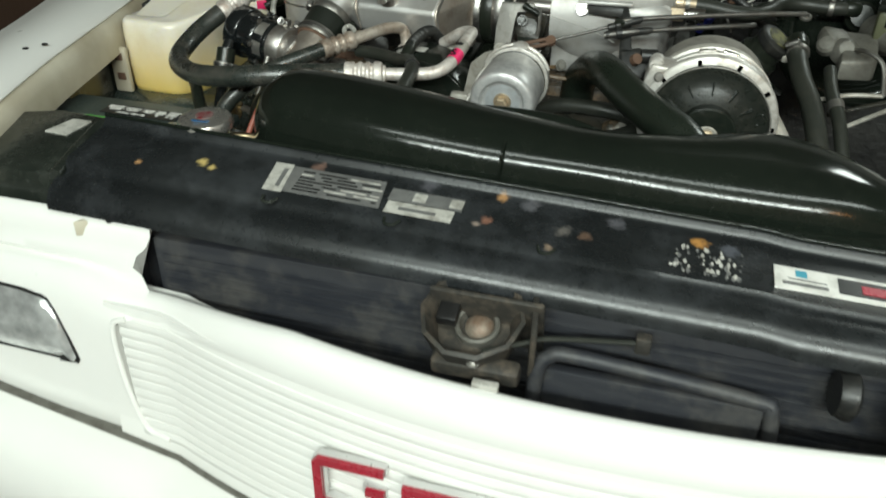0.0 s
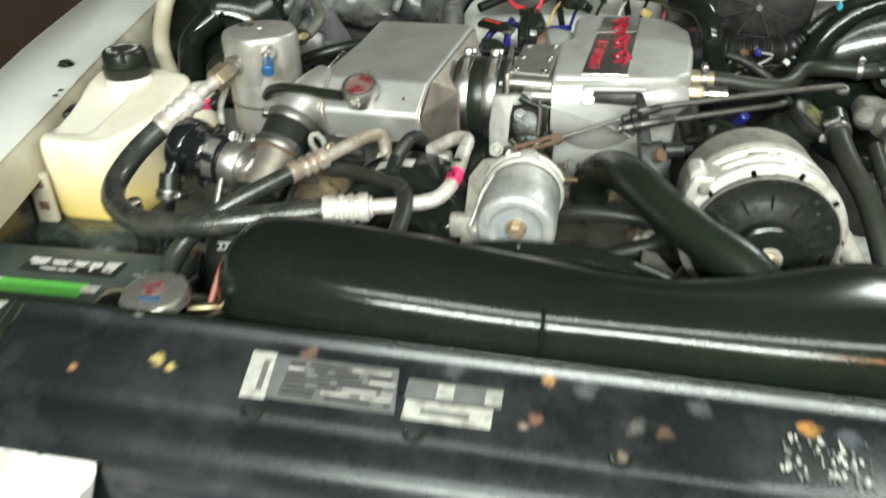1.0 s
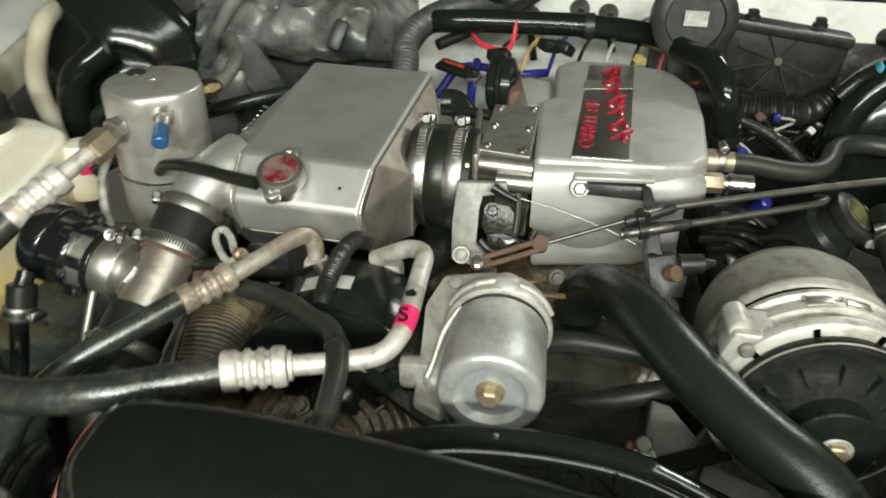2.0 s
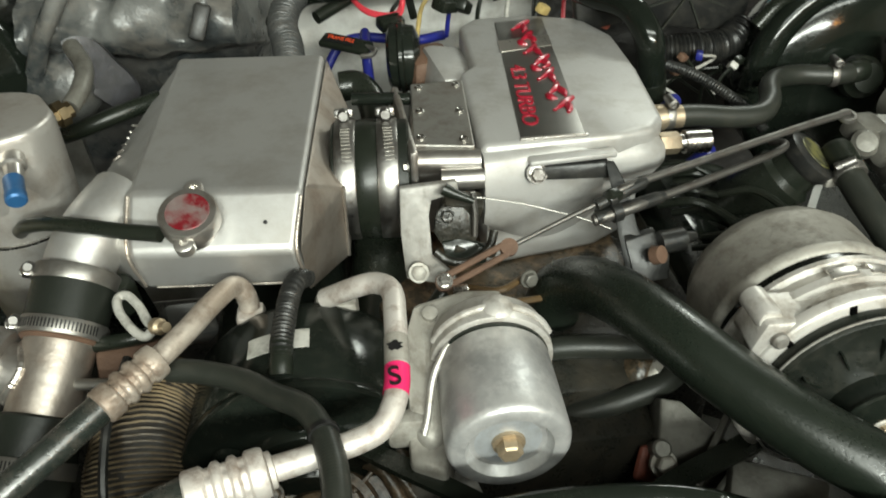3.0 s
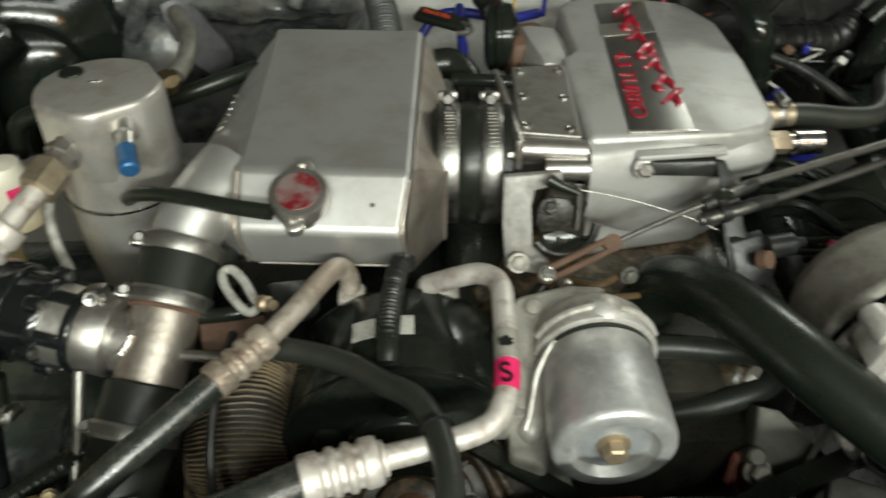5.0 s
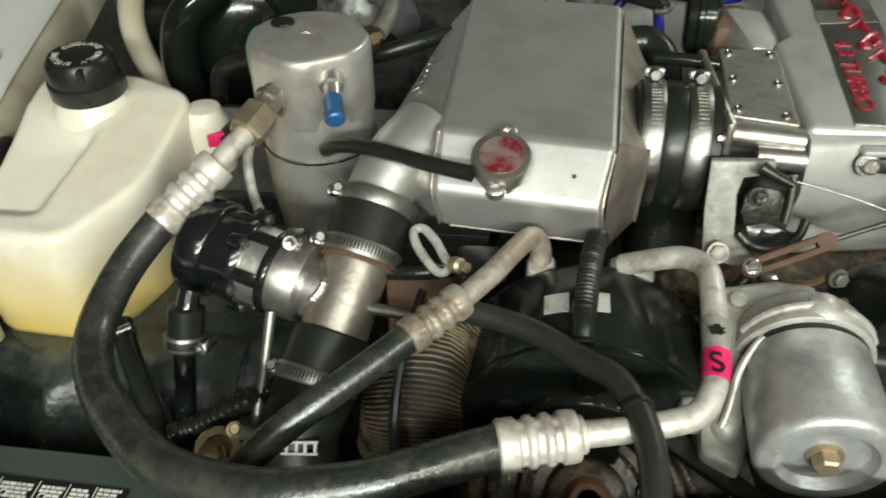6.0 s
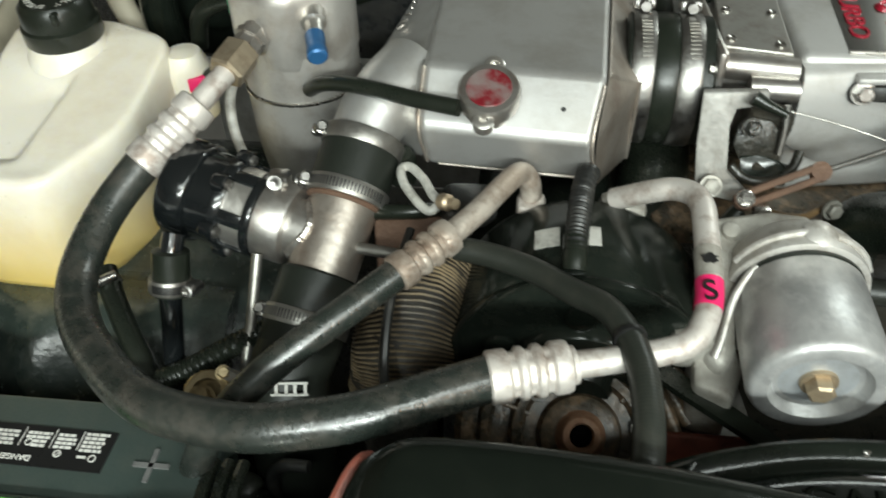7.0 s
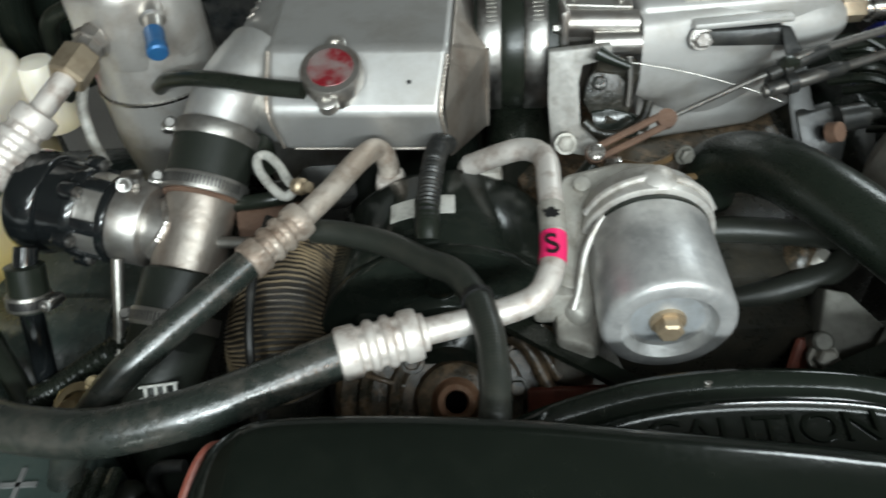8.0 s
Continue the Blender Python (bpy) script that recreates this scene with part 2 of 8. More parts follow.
def filled(m, low, high, colour):
    """Lets the fluid inside tint a translucent bottle up to its level."""
    nt = m.node_tree
    b = nt.nodes["Principled BSDF"]
    was = b.inputs["Base Color"].links[0].from_socket
    tc = nt.nodes.new("ShaderNodeTexCoord")
    sp = nt.nodes.new("ShaderNodeSeparateXYZ")
    nz = nt.nodes.new("ShaderNodeTexNoise")
    nz.inputs["Scale"].default_value = 14
    mr = nt.nodes.new("ShaderNodeMapRange")
    ad = nt.nodes.new("ShaderNodeMath")
    ad.operation = "MULTIPLY_ADD"
    ad.inputs[1].default_value = 0.035
    mr.inputs["From Min"].default_value, mr.inputs["From Max"].default_value = low + 0.017, high + 0.017
    mr.inputs["To Min"].default_value, mr.inputs["To Max"].default_value = 1, 0
    mx = nt.nodes.new("ShaderNodeMix")
    mx.data_type = "RGBA"
    mx.inputs["B"].default_value = (*colour, 1)
    nt.links.new(tc.outputs["Object"], sp.inputs[0])
    nt.links.new(tc.outputs["Object"], nz.inputs["Vector"])
    nt.links.new(nz.outputs["Fac"], ad.inputs[0])
    nt.links.new(sp.outputs["Z"], ad.inputs[2])
    nt.links.new(ad.outputs[0], mr.inputs[0])
    nt.links.new(mr.outputs[0], mx.inputs["Factor"])
    nt.links.new(was, mx.inputs["A"])
    nt.links.new(mx.outputs["Result"], b.inputs["Base Color"])
    return m


filled(BOTTLE, 0.86, 0.968, (0.76, 0.56, 0.17))


def spotted(m, spots):
    """Adds soft-edged rust and dust marks at places on a surface: (place, radius, colour)."""
    nt = m.node_tree
    b = nt.nodes["Principled BSDF"]
    tc = nt.nodes.new("ShaderNodeTexCoord")
    nz = nt.nodes.new("ShaderNodeTexNoise")
    nz.inputs["Scale"].default_value, nz.inputs["Detail"].default_value = 130, 5
    nt.links.new(tc.outputs["Object"], nz.inputs["Vector"])
    for place, r, colour in spots:
        d = nt.nodes.new("ShaderNodeVectorMath")
        d.operation = "DISTANCE"
        d.inputs[1].default_value = place
        nt.links.new(tc.outputs["Object"], d.inputs[0])
        k = nt.nodes.new("ShaderNodeMath")
        k.operation = "MULTIPLY_ADD"
        k.inputs[1].default_value = r * 1.6
        nt.links.new(nz.outputs["Fac"], k.inputs[0])
        nt.links.new(d.outputs["Value"], k.inputs[2])
        mr = nt.nodes.new("ShaderNodeMapRange")
        mr.inputs["From Min"].default_value, mr.inputs["From Max"].default_value = r * 1.15, r * 1.75
        mr.inputs["To Min"].default_value, mr.inputs["To Max"].default_value = 0.9, 0
        nt.links.new(k.outputs[0], mr.inputs[0])
        mx = nt.nodes.new("ShaderNodeMix")
        mx.data_type = "RGBA"
        mx.inputs["B"].default_value = (*colour, 1)
        nt.links.new(b.inputs["Base Color"].links[0].from_socket, mx.inputs["A"])
        nt.links.new(mr.outputs[0], mx.inputs["Factor"])
        nt.links.new(mx.outputs["Result"], b.inputs["Base Color"])
    return m
RED = mat("red_enamel", (0.34, 0.010, 0.028), 0.3, base2=(0.22, 0.008, 0.018), big=60, fine=200, bump=0.05, coat=0.2)
REDFADED = mat("faded_red_print", (0.19, 0.012, 0.018), 0.42, 0.3, base2=(0.22, 0.17, 0.16), big=70, fine=300, bump=0.1, mix=0.9, contrast=0.2, dirt=0.6, soil=(0.24, 0.21, 0.20), spots=80)
PINK = mat("pink_tape", (0.80, 0.02, 0.14), 0.5, base2=(0.66, 0.014, 0.10), big=80, fine=300, bump=0.05)
BLUE = mat("blue_anodised_cap", (0.03, 0.14, 0.33), 0.35, 0.3, base2=(0.02, 0.08, 0.2), big=60, fine=300, bump=0.05)
BLUEHOSE = mat("blue_silicone_hose", (0.015, 0.02, 0.19), 0.4, base2=(0.008, 0.012, 0.10), big=30, fine=300, bump=0.08)
TEAL = mat("teal_plastic", (0.05, 0.32, 0.42), 0.4, base2=(0.03, 0.2, 0.3), big=50, fine=300, bump=0.05)
REDWIRE = mat("red_wire", (0.65, 0.05, 0.07), 0.4, big=40, fine=300, bump=0.03)
GREENWIRE = mat("green_wire", (0.02, 0.3, 0.12), 0.4, big=40, fine=300, bump=0.03)
ORANGE = mat("orange_rubber_seal", (0.30, 0.085, 0.055), 0.5, base2=(0.17, 0.05, 0.035), big=40, fine=300, bump=0.15, dirt=0.4, soil=(0.03, 0.02, 0.015), spots=70)
LABELWHITE = mat("white_label", (0.52, 0.51, 0.47), 0.45, base2=(0.34, 0.325, 0.29), big=60, fine=300, bump=0.03, dirt=0.65, soil=(0.13, 0.12, 0.10), spots=70)
LABELPAPER = mat("clean_white_label", (0.76, 0.75, 0.71), 0.4, base2=(0.52, 0.51, 0.47), big=60, fine=300, bump=0.02, dirt=0.3, soil=(0.3, 0.28, 0.24), spots=60)
LABELGREY = mat("worn_grey_label", (0.16, 0.16, 0.155), 0.4, base2=(0.07, 0.07, 0.07), big=60, fine=300, bump=0.03)
LABELBLACK = mat("black_label", (0.012, 0.012, 0.012), 0.35, big=60, fine=300, bump=0.02)
LABELGREEN = mat("green_label", (0.12, 0.5, 0.08), 0.4, big=60, fine=300, bump=0.02)
YELLOW = mat("yellow_print", (0.13, 0.125, 0.045), 0.5, base2=(0.03, 0.03, 0.02), big=90, fine=300, bump=0.05, mix=0.9, contrast=0.15)
# Dark cover for the lower firewall, coloured to stand in for its shade.
DARK_SHEET = mat("dark_backing_sheet", (0.055, 0.053, 0.05), 0.5, 0.2, base2=(0.018, 0.0175, 0.017), big=18, fine=70, bump=0.7, depth=0.005, mix=0.9)
BACKHOSE = mat("grey_ribbed_hose", (0.042, 0.044, 0.043), 0.45, base2=(0.035, 0.036, 0.034), big=30, fine=300, bump=0.15, dirt=0.4, soil=(0.11, 0.10, 0.09), spots=50)
PLEAT = mat("grey_violet_pleated_fabric", (0.078, 0.077, 0.085), 0.45, base2=(0.042, 0.042, 0.045), mix=0.9, big=45, fine=160, bump=0.3, dirt=0.4, soil=(0.06, 0.055, 0.05), spots=40)
HEATER = mat("dusty_moulded_heater_plastic", (0.042, 0.047, 0.048), 0.31, base2=(0.140, 0.142, 0.135), big=15, fine=52, bump=0.75, rvar=0.12, depth=0.003, mix=0.9, contrast=0.14, spec=0.6, dirt=0.5, soil=(0.20, 0.18, 0.155), spots=26)
CRINKLED = mat("crinkled_dark_heat_foil", (0.036, 0.042, 0.044), 0.30, 0.2, base2=(0.12, 0.118, 0.112), big=24, fine=46, bump=0.8, rvar=0.14, depth=0.005, mix=0.9, contrast=0.14, spec=0.7, dirt=0.4, soil=(0.16, 0.15, 0.135), spots=30)
BRACKET = mat("dull_bracket_aluminium", (0.27, 0.262, 0.245), 0.6, 0.5, base2=(0.19, 0.18, 0.16), big=24, fine=260, bump=0.15, dirt=0.55, soil=(0.10, 0.082, 0.062), spots=55)
BLUED = mat("bluish_zinc_plate", (0.52, 0.55, 0.57), 0.42, 0.5, base2=(0.36, 0.37, 0.38), big=40, fine=260, bump=0.1, dirt=0.35, soil=(0.25, 0.23, 0.20), spots=60)
BATTERY = mat("black_battery_case", (0.042, 0.059, 0.053), 0.38, base2=(0.060, 0.078, 0.070), big=16, fine=400, bump=0.10, spec=0.6, dirt=0.2, soil=(0.085, 0.088, 0.073), spots=60)
GLASS_HL = mat("headlamp_lens", (0.75, 0.77, 0.76), 0.15, 0.55, base2=(0.35, 0.36, 0.36), big=40, fine=120, bump=0.5, coat=1.0, mix=0.9)
CONDENSER = mat("dusty_condenser", (0.018, 0.020, 0.026), 0.5, base2=(0.045, 0.046, 0.05), big=12, fine=160, bump=0.2, stretch=(1, 1, 8), dirt=0.5, soil=(0.10, 0.095, 0.085), spots=16)
CONCRETE = mat("garage_concrete", (0.32, 0.31, 0.29), 0.7, base2=(0.2, 0.19, 0.18), big=3, fine=60, bump=0.2)
# Ceiling is out of view, kept dark so black gloss parts reflect less.
CEILING = mat("dark_ceiling_board", (0.24, 0.225, 0.20), 0.8, base2=(0.19, 0.175, 0.155), big=2, fine=60, bump=0.1)
PLASTER = mat("garage_plaster", (0.62, 0.61, 0.585), 0.8, base2=(0.56, 0.55, 0.525), big=2, fine=60, bump=0.1)
BROWN = mat("brown_wood_panel", (0.10, 0.055, 0.035), 0.6, base2=(0.06, 0.032, 0.02), big=3, fine=40, bump=0.1, stretch=(1, 1, 0.2))


WRAP = mat("dark_wrap_cloth", (0.022, 0.018, 0.013), 0.6, base2=(0.012, 0.010, 0.008), big=40, fine=300, bump=0.3)
CORD = mat("tan_braided_cord", (0.22, 0.166, 0.100), 0.36, base2=(0.085, 0.064, 0.041), big=24, fine=300, bump=0.2, mix=0.9, contrast=0.2, dirt=0.5, soil=(0.05, 0.038, 0.026), spots=34)
FANBLACK = mat("matt_black_moulding", (0.010, 0.0122, 0.010), 0.32, base2=(0.018, 0.020, 0.0160), big=24, fine=300, bump=0.10, spec=0.40, dirt=0.25, soil=(0.06, 0.056, 0.046), spots=90)


# ================= geometry helpers =================
def V(*a):
    return Vector(a)


def basis(d):
    d = Vector(d).normalized()
    u = d.cross(V(0, 0, 1))
    if u.length < 0.2:
        u = d.cross(V(1, 0, 0))
    u.normalize()
    return d, u, d.cross(u)


def skin(bm, rings, cap=True, closed=True):
    vs = [[bm.verts.new(p) for p in r] for r in rings]
    for a, b in zip(vs[:-1], vs[1:]):
        k = len(a)
        for i in range(k if closed else k - 1):
            j = (i + 1) % k
            bm.faces.new((a[i], a[j], b[j], b[i]))
    if cap and closed:
        bm.faces.new(list(reversed(vs[0])))
        bm.faces.new(vs[-1])
    return bm


def lathe(p, d, prof, seg=28, bm=None):
    """Turns a profile of (distance along d from p, radius) round the axis."""
    bm = bm or bmesh.new()
    p = Vector(p)
    d, u, w = basis(d)
    return skin(bm, [[p + d * s + (u * math.cos(6.283185 * i / seg) + w * math.sin(6.283185 * i / seg)) * max(r, 1e-5)
                      for i in range(seg)] for s, r in prof])


def spline(pts, n=6):
    pts = [Vector(p) for p in pts]
    out = []
    ext = [pts[0] * 2 - pts[1]] + pts + [pts[-1] * 2 - pts[-2]]
    for i in range(1, len(ext) - 2):
        a, b, c, d = ext[i - 1:i + 3]
        for k in range(n):
            t = k / n
            out.append(0.5 * (2 * b + (c - a) * t + (2 * a - 5 * b + 4 * c - d) * t * t + (3 * b - a - 3 * c + d) * t ** 3))
    out.append(pts[-1])
    return out


def tube(pts, r, seg=14, n=6, bm=None, ribs=0.0, pitch=0.006, ends=True):
    """A round hose along a smooth line. ribs: depth of its corrugation."""
    bm = bm or bmesh.new()
    path = spline(pts, n)
    if ribs:
        fine = [path[0]]
        for a, b in zip(path[:-1], path[1:]):
            k = max(1, int((b - a).length / (pitch / 4)))
            fine += [a.lerp(b, (i + 1) / k) for i in range(k)]
        path = fine
    rings, u, run = [], None, 0.0
    for i, p in enumerate(path):
        t = (path[min(i + 1, len(path) - 1)] - path[max(i - 1, 0)]).normalized()
        if u is None:
            u = basis(t)[1]
        u = (u - t * u.dot(t)).normalized()
        w = t.cross(u)
        if i:
            run += (p - path[i - 1]).length
        rad = r(i / (len(path) - 1)) if callable(r) else r
        rad += ribs * math.sin(run / pitch * 6.283185)
        rings.append([p + (u * math.cos(6.283185 * k / seg) + w * math.sin(6.283185 * k / seg)) * rad for k in range(seg)])
    return skin(bm, rings, cap=ends)


def box(c, s, bevel=0.0, rot=None, bm=None, segs=2):
    bm2 = bmesh.new()
    bmesh.ops.create_cube(bm2, size=1)
    m = Matrix.Translation(c) @ (rot.to_4x4() if rot else Matrix.Identity(4)) @ Matrix.Diagonal((*s, 1))
    bmesh.ops.transform(bm2, matrix=m, verts=bm2.verts)
    if bevel:
        bmesh.ops.bevel(bm2, geom=bm2.edges[:], offset=bevel, segments=segs, profile=0.5, affect="EDGES")
    return join(bm, bm2) if bm else bm2


def join(a, b):
    me = bpy.data.meshes.new("joint")
    b.to_mesh(me)
    a.from_mesh(me)
    bpy.data.meshes.remove(me)
    b.free()
    return a


def solid(verts, faces, bevel=0.0, segs=2):
    bm = bmesh.new()
    vs = [bm.verts.new(v) for v in verts]
    for f in faces:
        bm.faces.new([vs[i] for i in f])
    bmesh.ops.recalc_face_normals(bm, faces=bm.faces)
    if bevel:
        bmesh.ops.bevel(bm, geom=bm.edges[:], offset=bevel, segments=segs, profile=0.5, affect="EDGES")
    return bm


def prism(outline, z0, z1, bevel=0.0, m=None, segs=2):
    """An upright body over an outline of (x, y); z0 and z1 may be functions of (x, y)."""
    f0 = z0 if callable(z0) else (lambda x, y: z0)
    f1 = z1 if callable(z1) else (lambda x, y: z1)
    k = len(outline)
    bm = solid([V(x, y, f0(x, y)) for x, y in outline] + [V(x, y, f1(x, y)) for x, y in outline],
               [list(range(k)), list(range(k, 2 * k))] + [[i, (i + 1) % k, k + (i + 1) % k, k + i] for i in range(k)])
    if bevel:
        bmesh.ops.bevel(bm, geom=bm.edges[:], offset=bevel, segments=segs, profile=0.5, affect="EDGES")
    if m:
        bmesh.ops.transform(bm, matrix=m, verts=bm.verts)
    return bm


def turn(rx=0, ry=0, rz=0):
    return Euler((radians(rx), radians(ry), radians(rz))).to_matrix()


def finish(bm, name, material, sharp=38):
    bmesh.ops.recalc_face_normals(bm, faces=bm.faces)
    for f in bm.faces:
        f.smooth = True
    for e in bm.edges:
        if len(e.link_faces) == 2 and e.calc_face_angle(0) > radians(sharp):
            e.smooth = False
    me = bpy.data.meshes.new(name)
    bm.to_mesh(me)
    bm.free()
    me.materials.append(material)
    return me


def part(name, bm, material, parent, label="", sharp=38):
    """Links a bmesh, made in world metres, as one mesh under a thing or a part."""
    ob = new(name, finish(bm, name, material, sharp))
    ob.parent = parent
    base = Matrix.Identity(4)
    p = parent
    while p is not None:
        if p.type == "EMPTY":
            base = Matrix.Translation(p.location)
        p = p.parent
    ob.matrix_parent_inverse = base.inverted() if parent.type == "EMPTY" else Matrix.Identity(4)
    return tagged(ob, label)


def flat_faced(ob):
    """Keeps the large faces of a bevelled sheet-metal part flat in shading, its edges round."""
    w = ob.modifiers.new("even_normals", "WEIGHTED_NORMAL")
    w.keep_sharp, w.weight = True, 80
    return ob


def thing(name, at, label, category, group="", kind=""):
    e = new(name)
    e.location = at
    e.empty_display_size = 0.02
    return tagged(e, label, category, group, kind)


def single(name, bm, material, label, category, group="", kind="", sharp=38):
    return tagged(new(name, finish(bm, name, material, sharp)), label, category, group, kind)


def hexbolt(p, d, r, h, bm=None, flange=True):
    bm = bm or bmesh.new()
    if flange:
        lathe(p, d, [(0, r * 1.35), (h * 0.25, r * 1.3), (h * 0.25, r)], 18, bm)
    return lathe(p, d, [(0, r), (h * 0.88, r), (h, r * 0.8)], 6, bm)


def ferrule(a, b, r, grooves=3):
    """A crimped hose sleeve from a to b: rounded ridges between pinched grooves."""
    a, b = Vector(a), Vector(b)
    L = (b - a).length
    d, u, w = basis(b - a)
    prof = [(0, 0.90, 0), (0.0012, 0.99, 0), (0.003, 1.0, 0)]
    pitch = L * 0.62 / grooves
    for i in range(grooves):
        c = L * 0.20 + pitch * (i + 0.5)
        prof += [(c - pitch * 0.36, 1.0, 0), (c - pitch * 0.25, 0.95, 0.6), (c - pitch * 0.15, 0.865, 1), (c + pitch * 0.15, 0.865, 1), (c + pitch * 0.25, 0.95, 0.6), (c + pitch * 0.36, 1.0, 0)]
    prof += [(L * 0.88, 1.0, 0), (L - 0.003, 0.985, 0), (L - 0.001, 0.94, 0), (L, 0.72, 0)]
    rings = []
    for s, k, dent in prof:
        ring = []
        for i in range(40):
            t = i * 6.28319 / 40
            q = r * (k - dent * 0.075 * max(0.0, math.cos(8 * t)))
            ring.append(a + d * s + (u * math.cos(t) + w * math.sin(t)) * q)
        rings.append(ring)
    return skin(bmesh.new(), rings)


def hose_clamp(at, d, r, width=0.0125, screw=(0, 0, 1), label="worm-drive steel hose clamp round a hose", slots=False):
    """A worm-drive clamp round an axis, with its screw housing towards the given side."""
    at, d = Vector(at), Vector(d).normalized()
    e = thing("hose_clamp", at, label, "hose clamp", "hose clamps")
    h = width / 2
    part("band", lathe(at - d * h, d, [(0, r + 0.0002), (0, r + 0.0012), (0.001, r + 0.0017), (width - 0.001, r + 0.0017), (width, r + 0.0012), (width, r + 0.0002)], 36), ZINC, e)
    s = Vector(screw)
    s = (s - d * s.dot(d)).normalized()
    w = d.cross(s)
    c = at + s * (r + 0.005)
    rot = Matrix((d, w, s)).transposed()
    part("screw_housing", box(c - s * 0.001, (width * 0.95, 0.013, 0.0075), 0.0024, rot), BANDSTEEL, e)
    part("screw", lathe(c - w * 0.009, w, [(0, 0.0032), (0.001, 0.0042), (0.0135, 0.0042), (0.014, 0.0052), (0.019, 0.0050), (0.0195, 0.0035), (0.0175, 0.003), (0.0175, 0)], 10), BANDSTEEL, e)
    if slots:
        bm = bmesh.new()
        for i in range(50):
            a = -3.1 + i * 0.085
            n = s * math.cos(a + 1.2) - w * math.sin(a + 1.2)
            t = d.cross(n)
            rot = Matrix((d, t, n)).transposed()
            box(at + n * (r + 0.0017), (width * 0.55, 0.0011, 0.0004), 0, rot, bm)
        part("worm_track", bm, LABELBLACK, e)
    return e


def letters(text, size, m, depth=0.0006):
    """Raised or printed writing as a bmesh, laid by the pose m with x along the line."""
    cu = bpy.data.curves.new("writing", "FONT")
    cu.body, cu.size, cu.extrude = text, size, depth
    cu.align_x, cu.align_y = "CENTER", "CENTER"
    ob = new("writing", cu)
    bpy.context.view_layer.update()
    me = bpy.data.meshes.new_from_object(ob.evaluated_get(bpy.context.evaluated_depsgraph_get()))
    bpy.data.objects.remove(ob)
    bpy.data.curves.remove(cu)
    bm = bmesh.new()
    bm.from_mesh(me)
    bpy.data.meshes.remove(me)
    bmesh.ops.transform(bm, matrix=m, verts=bm.verts)
    return bm


def frame_m(o, x, y):
    """A pose at o with its x and y axes along the given ways."""
    x = Vector(x).normalized()
    y = Vector(y)
    y = (y - x * y.dot(x)).normalized()
    z = x.cross(y)
    return Matrix.Translation(o) @ Matrix((x, y, z)).transposed().to_4x4()


def patch(c, n, r, seed, squash=1.0, thick=0.0006):
    """A small irregular stain lying on a surface."""
    rnd = random.Random(seed)
    n, u, w = basis(n)
    k = 16
    ring = [Vector(c) + (u * math.cos(6.283 * i / k) + w * math.sin(6.283 * i / k) * squash) * r * rnd.uniform(0.6, 1.15) for i in range(k)]
    return skin(bmesh.new(), [ring, [p + n * thick for p in ring]])


# ================= the garage =================
def slab(name, lo, hi, material, label):
    c = [(a + b) / 2 for a, b in zip(lo, hi)]
    return single(name, box(c, [b - a for a, b in zip(lo, hi)]), material, label, name.split("_")[0], kind="structure")


slab("floor", (-3.2, -3.2, -0.1), (3.4, 4.4, 0.0), CONCRETE, "grey concrete garage floor under the truck")
slab("ceiling", (-3.2, -3.2, 2.6), (3.4, 4.4, 2.7), CEILING, "unseen garage ceiling, kept dark to limit reflections")
slab("wall_west", (-3.3, -3.2, 0), (-3.2, 4.4, 2.6), BROWN, "dark brown wood panelled garage wall")
slab("wall_east", (3.4, -3.2, 0), (3.5, 4.4, 2.6), PLASTER, "plain pale plastered garage wall")
slab("wall_south", (-3.2, -3.3, 0), (3.4, -3.2, 2.6), PLASTER, "plain pale plastered garage wall")
slab("wall_north", (-3.2, 4.4, 0), (3.4, 4.5, 2.6), PLASTER, "plain pale plastered garage wall")


# ================= front fascia =================
def fx(x):
    """How far the curved nose stands forward at x."""
    if x < -0.30:
        return 0.0024 + 0.06 * (-0.30 - x)
    return -0.075 + 0.40 * (x - 0.14) ** 2 * (1.0 if x < 0.14 else 0.75)


def shoulder(x):
    """Cross-section of the rounded edge above the grille."""
    y = fx(x)
    d = -0.025 * max(0, min(1, (-0.14 - x) / 0.16)) + 0.013 * max(0, min(1, (-0.34 - x) / 0.09))
    return [V(x, y + 0.004, 0.858 + d), V(x, y - 0.002, 0.861 + d), V(x, y - 0.012, 0.858 + d), V(x, y - 0.02, 0.846 + d), V(x, y - 0.026, 0.825 + d * 0.5)]


